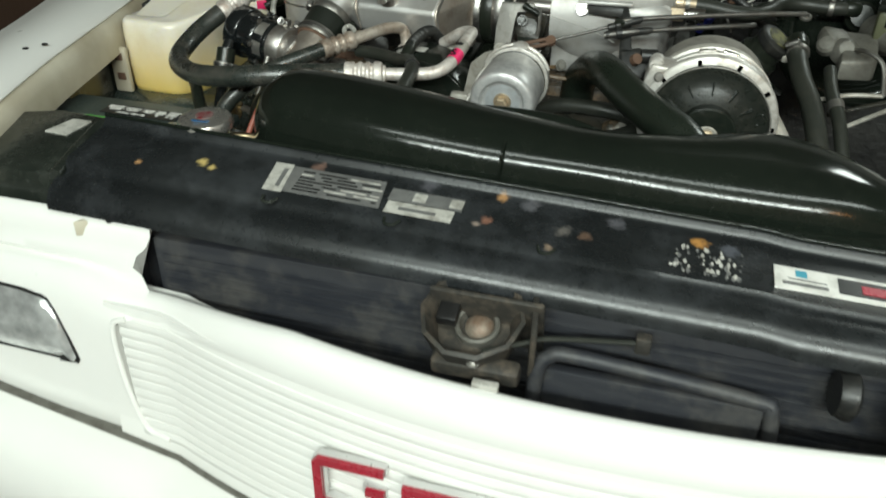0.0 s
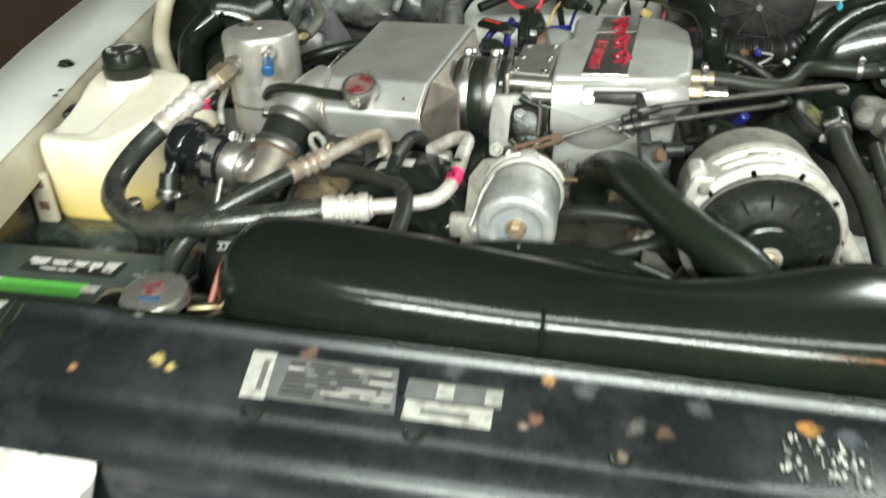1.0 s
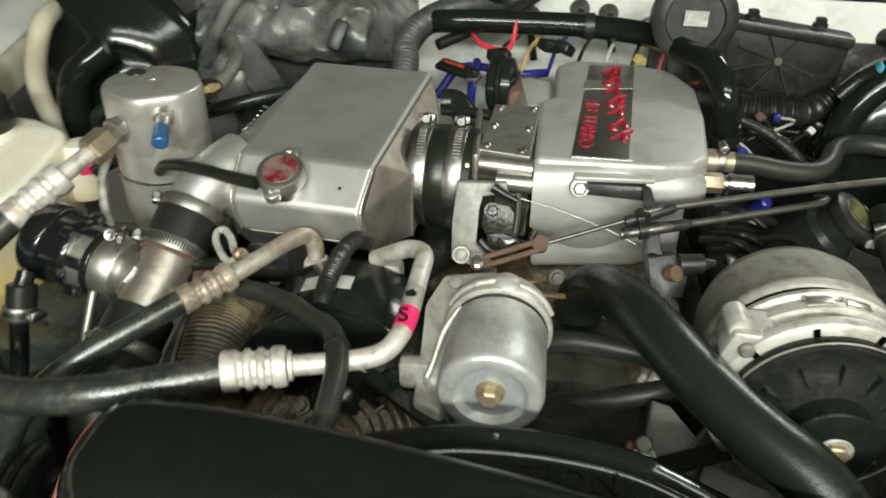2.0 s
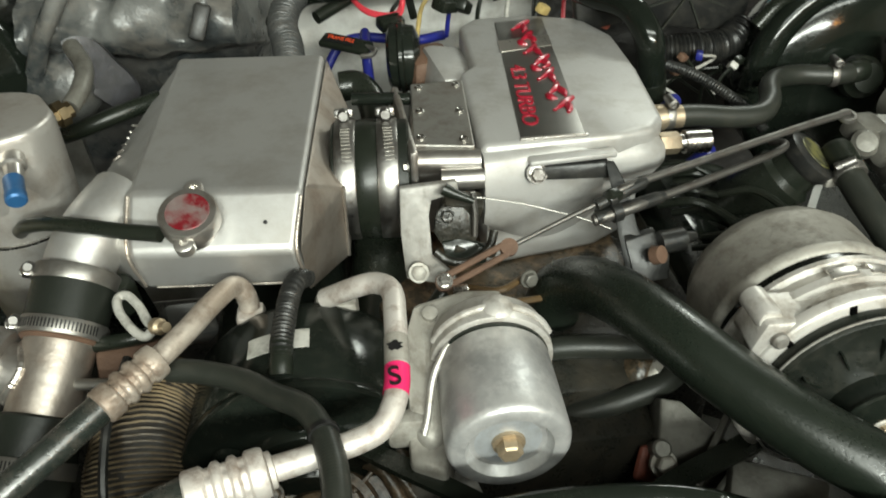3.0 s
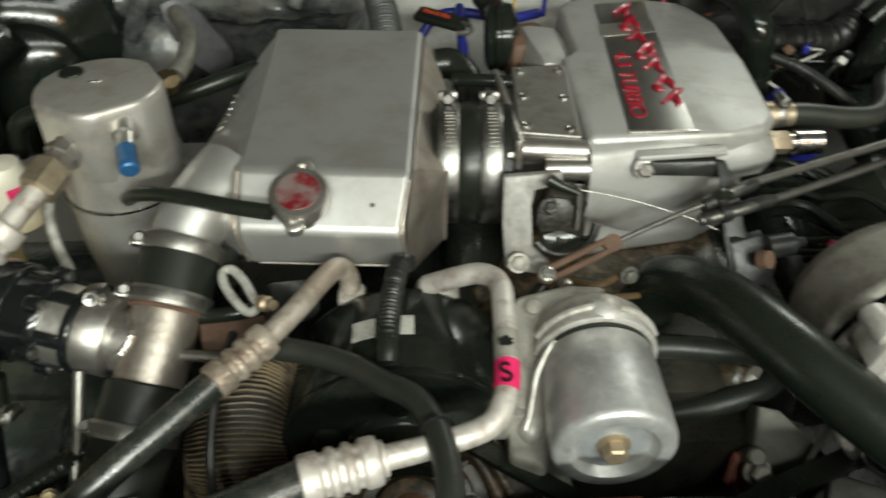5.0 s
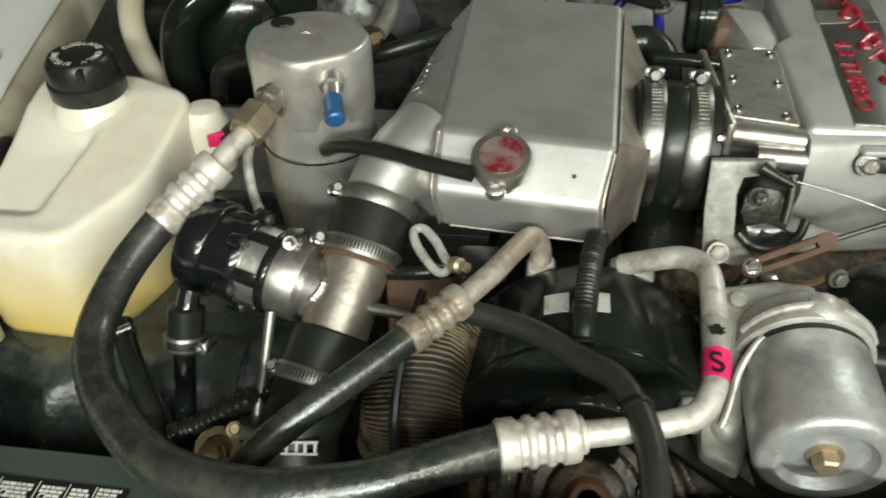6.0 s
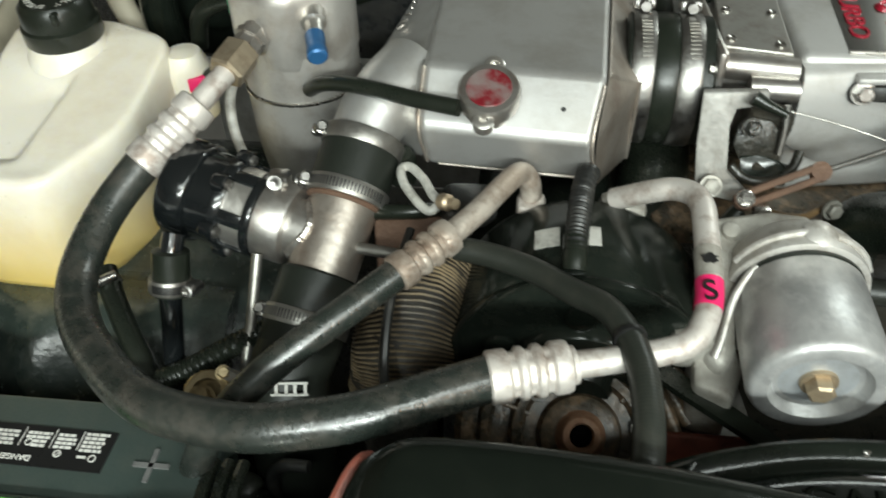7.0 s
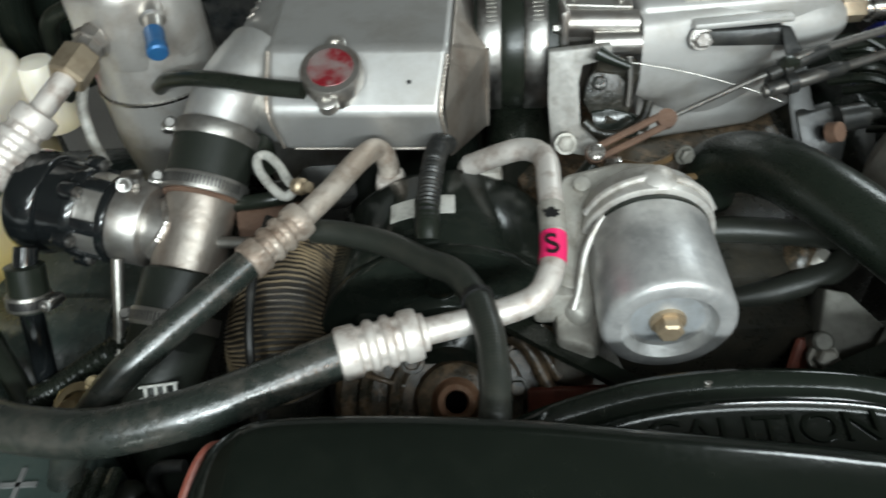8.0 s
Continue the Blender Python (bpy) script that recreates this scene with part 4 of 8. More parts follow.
# ================= firewall and cowl =================
def cowl():
    single("firewall", box((0.05, 1.16, 0.78), (1.56, 0.02, 0.62), 0.004), WHITE_COWL, "white painted firewall with grimy patches", "firewall", kind="structure")
    single("cowl", prism([(-0.74, 1.15), (0.85, 1.15), (0.85, 1.5), (-0.74, 1.5)], 1.075, lambda x, y: 1.095 + (y - 1.15) * 0.12, 0.006), WHITE_COWL, "white painted cowl below the windscreen", "cowl", kind="structure")
    # Added sheet that keeps the firewall dark behind the plenum.
    q = []
    for i in range(15):
        x = 0.17 + 0.038 * i
        q.append([V(x, 1.15, 0.55), V(x, 1.125 + 0.006 * math.sin(i * 1.9), 0.56), V(x, 1.118 + 0.008 * math.sin(i * 2.3), 0.8), V(x, 1.12 + 0.006 * math.sin(i * 1.3), 1.0), V(x, 1.135, 1.018 + 0.006 * math.sin(i * 1.7)), V(x, 1.15, 1.02)])
    single("firewall_dark_sheet", skin(bmesh.new(), q), DARK_SHEET, "dark wavy sheet added over the lower firewall to stand in for dark clutter", "insulation")
    single("cowl_seal", tube([(-0.3, 1.142, 1.102), (0.2, 1.14, 1.106), (0.8, 1.14, 1.10)], 0.006, 8), RUBBER, "thin black rubber seal along the cowl edge", "seal")
    for i, (x, z, h) in enumerate([(-0.02, 1.035, 0.06), (0.055, 1.05, 0.035), (0.10, 1.045, 0.05), (0.52, 1.03, 0.05)]):
        e = thing("wiring_grommet", (x, 1.14, z), "black rubber grommet in the white firewall", "grommet", "grommets")
        part("boot", lathe((x, 1.15, z), (0, -1, 0.1), [(0, 0.016), (0.01, 0.014), (0.02, 0.007), (0.03, 0.006)], 14), RUBBER, e)
        part("stub", tube([(x, 1.135, z), (x + 0.004, 1.12, z - h / 2), (x + 0.01, 1.115, z - h)], 0.006, 8), RUBBER, e)


cowl()


def heater_box():
    e = thing("heater_box", (-0.3, 0.98, 0.9), "grimy dark quilted heater housing on the firewall", "heater housing")
    path = spline([V(0, 1.02, 0.80), V(0, 1.00, 0.93), V(0, 0.975, 0.995), V(0, 0.915, 1.022), V(0, 0.905, 1.055), V(0, 0.955, 1.088), V(0, 1.05, 1.095), V(0, 1.14, 1.095)], 13)
    bumps = [(-0.43, 1.04, 0.020, 0.03), (-0.405, 1.075, 0.020, 0.034), (-0.375, 1.105, 0.018, 0.034), (-0.345, 1.07, 0.040, 0.028), (-0.363, 1.085, 0.012, -0.030), (-0.31, 1.10, 0.022, 0.036), (-0.262, 1.07, 0.034, 0.034), (-0.285, 1.045, 0.014, -0.016), (-0.405, 1.00, 0.036, 0.028), (-0.33, 1.02, 0.020, -0.012), (-0.23, 1.02, 0.03, 0.014), (-0.31, 0.98, 0.03, 0.02)]
    rings = []
    for i in range(101):
        x = -0.50 + 0.30 * i / 100
        side = min(1, (x + 0.50) / 0.03, (-0.20 - x) / 0.03) ** 0.5 if -0.50 < x < -0.20 else 0
        ring = []
        for p in path:
            q = (x * 13, p.y * 13, p.z * 13)
            h = 0.004 * noise.noise((x * 30, p.y * 30, p.z * 30)) + 0.024 * (0.35 - abs(noise.noise(q))) + 0.011 * (0.3 - abs(noise.noise((q[0] * 2.3 + 7, q[1] * 2.3, q[2] * 2.3))))
            for bx, bz, r, k in bumps:
                h += k * math.exp(-((x - bx) ** 2 + (p.z - bz + 0.35 * max(0, p.y - 0.93)) ** 2) / (r * r))
            n = V(0, -0.75, 0.65)
            q = V(x, 1.14 + (p.y - 1.14) * (0.25 + 0.75 * side), 0.86 + (p.z - 0.86) * (0.7 + 0.3 * side)) + n * h * side
            ring.append(q)
        rings.append(ring)
    k = len(path) * 3 // 7
    part("cover", skin(bmesh.new(), [r[k:] + [V(r[0].x, 1.145, 1.08), V(r[0].x, 1.145, 1.0)] for r in rings]), HEATER, e, sharp=45)
    part("lower_cover", skin(bmesh.new(), [r[:k + 1] + [V(r[0].x, 1.145, 1.0), V(r[0].x, 1.145, 0.80)] for r in rings]), CRINKLED, e, "dark crinkled lower cover", sharp=45)
    part("rib", tube([(-0.455, 0.885, 1.02), (-0.425, 0.875, 1.075), (-0.39, 0.885, 1.12), (-0.35, 0.91, 1.135)], 0.010, 12), HEATER, e)
    part("dome", lathe((-0.435, 0.905, 1.0), (-0.1, -0.85, 0.4), [(0, 0.048), (0.012, 0.046), (0.022, 0.036), (0.027, 0.018), (0.028, 0.0)], 24), HEATER, e)
    o, x, y = V(-0.398, 0.862, 1.012), V(0.80, 0.30, -0.52).normalized(), V(0.45, 0.28, 0.85).normalized()
    fan = []
    for i in range(25):
        a = radians(-18 + 6.2 * i)
        r, lift = 0.050 + 0.006 * math.sin(i * 0.37), 0.0004 * (i % 2)
        n = V(-0.1, -0.85, 0.5)
        fan.append([o + (x * math.cos(a) + y * math.sin(a)) * q + n * (lift + h) for q, h in ((0.012, 0.004), (r * 0.6, 0.010), (r, 0.002), (r, -0.010), (0.012, -0.010))])
    part("pleated_patch", skin(bmesh.new(), fan), PLEAT, e, "grey-violet pleated patch", sharp=50)
    part("knob", lathe((-0.313, 0.90, 1.118), (0, -0.5, 0.8), [(0, 0.022), (0.012, 0.020), (0.016, 0.014), (0.017, 0)], 18), HEATER, e)
    part("clip", box((-0.262, 0.868, 1.075), (0.018, 0.012, 0.04), 0.004, turn(-25, 20, 0)), DARKPLASTIC, e)
    for x, z in ((-0.47, 0.97), (-0.225, 1.0)):
        part("screw", hexbolt((x, 0.888, z), (0, -1, 0.2), 0.006, 0.012), ZINC, e)
    b = thing("blower_housing", (-0.55, 0.86, 0.9), "large glossy black blower motor housing by the fender", "blower housing")
    part("drum", lathe((-0.590, 0.94, 0.995), (0.2, -1, 0.12), [(-0.1, 0.125), (0.05, 0.125), (0.065, 0.122), (0.078, 0.11), (0.082, 0.085), (0.088, 0.08), (0.092, 0.03), (0.092, 0)], 40), GLOSSBLACK, b, sharp=50)
    part("dome", lathe((-0.560, 0.85, 0.99), (0.2, -1, 0.12), [(0, 0.06), (0.012, 0.056), (0.022, 0.04), (0.026, 0.0)], 28), GLOSSBLACK, b)
    part("arm", tube([(-0.60, 0.80, 0.93), (-0.60, 0.79, 0.98), (-0.585, 0.79, 1.03), (-0.55, 0.81, 1.06)], 0.02, 12), GLOSSBLACK, b)
    single("body_flange", tube([(-0.655, 0.90, 1.085), (-0.640, 0.84, 1.088), (-0.634, 0.805, 1.075), (-0.648, 0.80, 1.03), (-0.650, 0.80, 0.995), (-0.640, 0.80, 0.955), (-0.622, 0.80, 0.92)], 0.0135, 10), WHITE_DIRTY, "curved dirty white body flange beside the blower", "flange")


heater_box()


# ================= radiator, shroud =================
def radiator():
    e = thing("radiator", (0.05, 0.19, 0.5), "black radiator tank with silver pressure cap", "radiator")
    part("top_tank", box((0.05, 0.19, 0.90), (0.86, 0.07, 0.085), 0.015), GLOSSBLACK, e)
    part("end_tank", box((-0.40, 0.185, 0.80), (0.06, 0.075, 0.28), 0.012), GLOSSBLACK, e)
    part("core", box((0.05, 0.19, 0.68), (0.84, 0.05, 0.36)), CONDENSER, e)
    part("neck", lathe((-0.344, 0.178, 0.925), (0, 0, 1), [(0, 0.024), (0.03, 0.024), (0.034, 0.027)], 24), BLACKMETAL, e)
    cap = part("cap", lathe((-0.344, 0.177, 0.955), (0, -0.05, 1), [(0, 0.030), (0.003, 0.033), (0.010, 0.033), (0.014, 0.031), (0.0155, 0.027), (0.0145, 0.020), (0.017, 0.012), (0.017, 0)], 12), ALU_BRIGHT, e, "scratched silver pressure cap with faded print")
    part("print", lathe((-0.344, 0.1765, 0.9722), (0, -0.05, 1), [(0, 0.011), (0.0006, 0.0108)], 20), REDFADED, cap)
    part("print_band", box((-0.342, 0.164, 0.9705), (0.02, 0.008, 0.0008), 0, turn(-6)), BLUE, cap)
    part("overflow_nipple", tube([(-0.318, 0.185, 0.945), (-0.30, 0.19, 0.945), (-0.285, 0.20, 0.94)], 0.005, 10), BRASS, e)
    part("tab", box((-0.30, 0.15, 0.958), (0.012, 0.006, 0.004), 0.001), LABELWHITE, e)


radiator()


def shroud():
    e = thing("fan_shroud", (0.05, 0.22, 0.7), "glossy black moulded fan shroud with rolled top", "fan shroud")
    st = [  # x, front y, ridge z, back y, back z
        (-0.296, 0.205, 0.938, 0.228, 0.952), (-0.288, 0.190, 0.966, 0.243, 0.989), (-0.268, 0.172, 0.980, 0.252, 1.011),
        (-0.235, 0.162, 0.985, 0.257, 1.017), (-0.13, 0.155, 0.983, 0.255, 1.011), (0.0, 0.153, 0.976, 0.243, 1.000),
        (0.11, 0.153, 0.972, 0.231, 0.994), (0.20, 0.155, 0.966, 0.25, 0.992), (0.30, 0.160, 0.963, 0.285, 0.992),
        (0.37, 0.165, 0.956, 0.265, 0.985), (0.43, 0.172, 0.94, 0.235, 0.966), (0.49, 0.180, 0.925, 0.215, 0.94), (0.53, 0.19, 0.90, 0.205, 0.905)]
    A = spline([V(s[0], s[1], s[2]) for s in st], 5)
    B = spline([V(s[0], s[3], s[4]) for s in st], 5)
    rings = []
    for a, b in zip(A, B):
        f, z, y, t = a.y, a.z, b.y, b.z
        w = y - f
        roll, top = 0.52 * w, t - z + 0.024
        prof = [(f + 0.004, 0.90), (f - 0.001, min(0.945, z - 0.03))]
        prof += [(f + roll * (1 - math.cos(g)), z - 0.024 + top * math.sin(g) ** 0.9) for g in [radians(6 + 12 * i) for i in range(7)]]
        prof += [(f + 0.70 * w, t + 0.001), (y - 0.012, t), (y - 0.004, t - 0.001), (y, t - 0.005), (y + 0.001, t - 0.02), (y - 0.004, 0.86), (f + 0.02, 0.86)]
        rings.append([V(a.x, p, q) for p, q in prof])
    part("top_roll", skin(bmesh.new(), rings), GLOSSBLACK, e, sharp=70)
    part("mould_seam", tube([(0.02, 0.1515, 0.945), (0.021, 0.150, 0.97), (0.0215, 0.157, 0.985), (0.022, 0.18, 0.9915)], 0.0016, 8), GLOSSBLACK, e)
    part("edge_seal", tube([(-0.304, 0.180, 0.915), (-0.302, 0.197, 0.942), (-0.296, 0.224, 0.972), (-0.288, 0.242, 0.988), (-0.281, 0.252, 0.994), (-0.276, 0.2575, 0.990)], lambda t: 0.0036 - 0.0012 * t, 8), ORANGE, e, "orange rubber edge seal")
    # ring round the fan with its raised lip and warning letters
    arc = spline([(-0.17, 0.252, 0.955), (-0.124, 0.276, 0.970), (-0.076, 0.290, 0.9755), (-0.028, 0.297, 0.979), (0.034, 0.297, 0.979), (0.086, 0.291, 0.975), (0.14, 0.272, 0.966), (0.20, 0.252, 0.95)], 6)
    rings = []
    for p in arc:
        rings.append([V(p.x, 0.238, 0.962), V(p.x, p.y - 0.022, p.z - 0.008), V(p.x, p.y - 0.0185, p.z - 0.004), V(p.x, p.y - 0.015, p.z - 0.008), V(p.x, p.y - 0.007, p.z - 0.006), V(p.x, p.y - 0.003, p.z), V(p.x, p.y + 0.002, p.z - 0.001), V(p.x, p.y + 0.006, p.z - 0.012), V(p.x, p.y + 0.008, 0.86), V(p.x, 0.238, 0.86)])
    part("fan_ring", skin(bmesh.new(), rings), GLOSSBLACK, e, sharp=70)
    m = frame_m((0.012, 0.264, 0.9693), (1, 0.01, 0), (0, 0.9, 0.18))
    part("warning_letters", letters("CAUTION", 0.0235, m @ Matrix.Diagonal((1.18, 1, 1, 1)), 0.0012), GLOSSBLACK, e)
    part("dot_mark", lathe((-0.066, 0.258, 0.966), (0, -0.1, 1), [(0, 0.002), (0.003, 0.0016)], 10), GLOSSBLACK, e)
    part("screw", hexbolt((-0.012, 0.294, 0.9745), (0, -0.2, 1), 0.0024, 0.003), ZINC, e)


shroud()


# ================= battery, coolant bottle =================
def battery():
    e = thing("battery", (-0.52, 0.24, 0.7), "black battery with printed warning label and green strip", "battery")
    part("case", box((-0.525, 0.237, 0.80), (0.26, 0.195, 0.19), 0.008), BATTERY, e)
    part("lid", box((-0.525, 0.237, 0.898), (0.264, 0.199, 0.016), 0.004), BATTERY, e)
    part("front_ledge", box((-0.52, 0.21, 0.906), (0.25, 0.10, 0.012), 0.005), BATTERY, e)
    lab = part("warning_label", box((-0.523, 0.2965, 0.9065), (0.12, 0.03, 0.0012), 0, turn(0, 0, -1)), LABELBLACK, e)
    rnd = random.Random(11)
    bm = bmesh.new()
    for x0, x1, y0, rows in ((-0.5815, -0.5560, 0.2955, 5), (-0.5520, -0.5285, 0.2965, 4), (-0.5235, -0.5065, 0.2965, 4), (-0.5020, -0.4880, 0.2965, 4), (-0.4835, -0.4670, 0.2955, 5)):
        for k in range(rows):
            x = x0 + (0.006 if k < 2 and x0 < -0.51 else 0)
            end = x1 - rnd.uniform(0, 0.003)
            while x < end - 0.001:
                w = min(rnd.uniform(0.0022, 0.0050), end - x)
                box((x + w / 2, y0 + k * 0.0031, 0.9072), (w, 0.0020, 0.0005), 0, None, bm)
                x += w + 0.0008
    for x in (-0.5540, -0.5260, -0.5045, -0.4855):
        box((x, 0.3025, 0.9072), (0.0005, 0.0145, 0.0005), 0, None, bm)
    for cx, cy in ((-0.497, 0.2915), (-0.5475, 0.2985), (-0.5200, 0.2985), (-0.4725, 0.2900)):
        lathe((cx, cy, 0.9070), (0, 0, 1), [(0, 0.0020), (0.0006, 0.0020), (0.0006, 0.0027), (0, 0.0027)], 14, bm)
    box((-0.4800, 0.2905, 0.9072), (0.006, 0.0018, 0.0005), 0, None, bm)
    box((-0.4970, 0.2915, 0.9072), (0.0044, 0.0007, 0.0005), 0, turn(0, 0, 45), bm)
    part("small_print", bm, LABELPAPER, lab)
    part("danger_writing", letters("DANGER POISON", 0.0058, frame_m((-0.536, 0.2872, 0.9074), (-1, 0.02, 0), (0, -1, 0)), 0.0003), LABELPAPER, lab)
    bm = box((-0.432, 0.289, 0.9066), (0.024, 0.0032, 0.0020))
    part("plus_mark", box((-0.432, 0.289, 0.9066), (0.0032, 0.024, 0.0020), 0, None, bm), LABELGREY, e)
    part("green_strip", box((-0.53, 0.243, 0.9125), (0.11, 0.024, 0.0014)), LABELGREEN, e)
    part("white_tab", box((-0.587, 0.248, 0.9126), (0.014, 0.012, 0.0014)), LABELWHITE, e)
    part("white_tab", box((-0.470, 0.246, 0.9126), (0.020, 0.012, 0.0014)), LABELWHITE, e)
    for k in range(4):
        x = -0.366 + 0.011 * k
        part("cable", tube([(x, 0.315 - 0.004 * k, 0.80), (x - 0.003, 0.300 - 0.004 * k, 0.862 - 0.004 * (k % 2)), (x + 0.004, 0.272, 0.876), (x + 0.006, 0.235, 0.868), (x + 0.008, 0.20, 0.83)], 0.0042, 8), GLOSSBLACK, e)
    for x in (-0.395, -0.385, -0.375):
        part("cable", tube([(x, 0.30, 0.90), (x + 0.002, 0.27, 0.905), (x + 0.008, 0.22, 0.895), (x + 0.012, 0.18, 0.86)], 0.0045, 8), RUBBER, e)


battery()


def coolant_bottle():
    e = thing("coolant_bottle", (-0.61, 0.59, 0.853), "yellowed translucent plastic coolant bottle, yellow fluid inside", "coolant bottle")
    corners = ((-0.683, 0.482), (-0.585, 0.478), (-0.535, 0.555), (-0.532, 0.672), (-0.60, 0.705), (-0.694, 0.70))
    mid = V(-0.612, 0.59, 0)
    def outline(k):
        """Rounded plan of the bottle, drawn in towards its middle by k."""
        pts = []
        m = len(corners)
        for j in range(m):
            p0, p1, p2 = (V(*corners[(j + s) % m], 0) for s in (-1, 0, 1))
            a = p1 + (p0 - p1).normalized() * 0.024
            b = p1 + (p2 - p1).normalized() * 0.024
            for i in range(7):
                t = i / 6
                pts.append(a * (1 - t) ** 2 + p1 * 2 * t * (1 - t) + b * t * t)
            for i in range(1, 5):
                q = p2 + (p1 - p2).normalized() * 0.024
                pts.append(b + (q - b) * i / 5)
        return [mid + (p - mid) * (1 - k) for p in pts]
    def lid(p):
        """Height of the sloping top with its sunk panel."""
        z = 0.976 + 0.19 * max(0, min(0.17, p.y - 0.50))
        sm = lambda v: max(0, min(1, v)) ** 2 * (3 - 2 * max(0, min(1, v)))
        return z - 0.011 * sm((-0.612 + 0.12 * (p.y - 0.51) - p.x) / 0.014) * sm((p.y - 0.506) / 0.012) * sm((0.625 - p.y) / 0.03)
    rings = [[V(p.x, p.y, z) for p in outline(k)] for z, k in ((0.853, 0.10), (0.856, 0.05), (0.866, 0.02), (0.90, 0.005), (0.935, 0.0))]
    for k, d in ((0.0, 0.022), (0.006, 0.012), (0.02, 0.005), (0.05, 0.001)) + tuple((0.05 + 0.05 * i, 0.0) for i in range(1, 19)):
        rings.append([V(p.x, p.y, lid(p) - d) for p in outline(k)])
    part("body", skin(bmesh.new(), rings), BOTTLE, e, "cream upper part with yellow fluid below", sharp=75)
    part("side_bulge", lathe((-0.525, 0.665, 0.93), (0, 0, 1), [(0, 0.022), (0.05, 0.023), (0.066, 0.016), (0.068, 0)], 20), BOTTLE, e)
    part("mount_tab", box((-0.684, 0.474, 0.895), (0.03, 0.010, 0.075), 0.003), WHITE_DIRTY, e)
    for z in (0.885, 0.918):
        part("tab_slot", box((-0.682, 0.4685, z), (0.014, 0.004, 0.012), 0.001), RUST, e)
    n = V(-0.628, 0.655, 1.000)
    part("neck", lathe(n, (0, -0.03, 1), [(-0.01, 0.046), (0.004, 0.036), (0.016, 0.031)], 30), BOTTLE, e)
    cap = part("cap", lathe(n + V(0, 0, 0.012), (0, -0.03, 1), [(0, 0.033), (0.002, 0.0345), (0.016, 0.0345), (0.018, 0.032), (0.034, 0.031), (0.039, 0.027), (0.039, 0.0)], 32), RUBBER, e, "black screw cap with ring of white letters")
    part("lug", box(n + V(0.014, -0.026, 0.043), (0.006, 0.012, 0.012), 0.002), RUBBER, cap)
    bm = bmesh.new()
    o = n + V(0.0, -0.0015, 0.0518)
    for i, ch in enumerate("COOLANT ONLY ENGINE "):
        if ch == " ":
            continue
        a = radians(150 - i * 18)
        u = V(math.cos(a), math.sin(a), 0)
        tmp = letters(ch, 0.0088, frame_m(o + u * 0.0195 + V(0, 0, 0.03 * u.y * 0.0195), (math.sin(a), -math.cos(a), 0), (u.x, u.y, 0)), 0.0003)
        join(bm, tmp)
    part("cap_writing", bm, LABELWHITE, cap)


coolant_bottle()


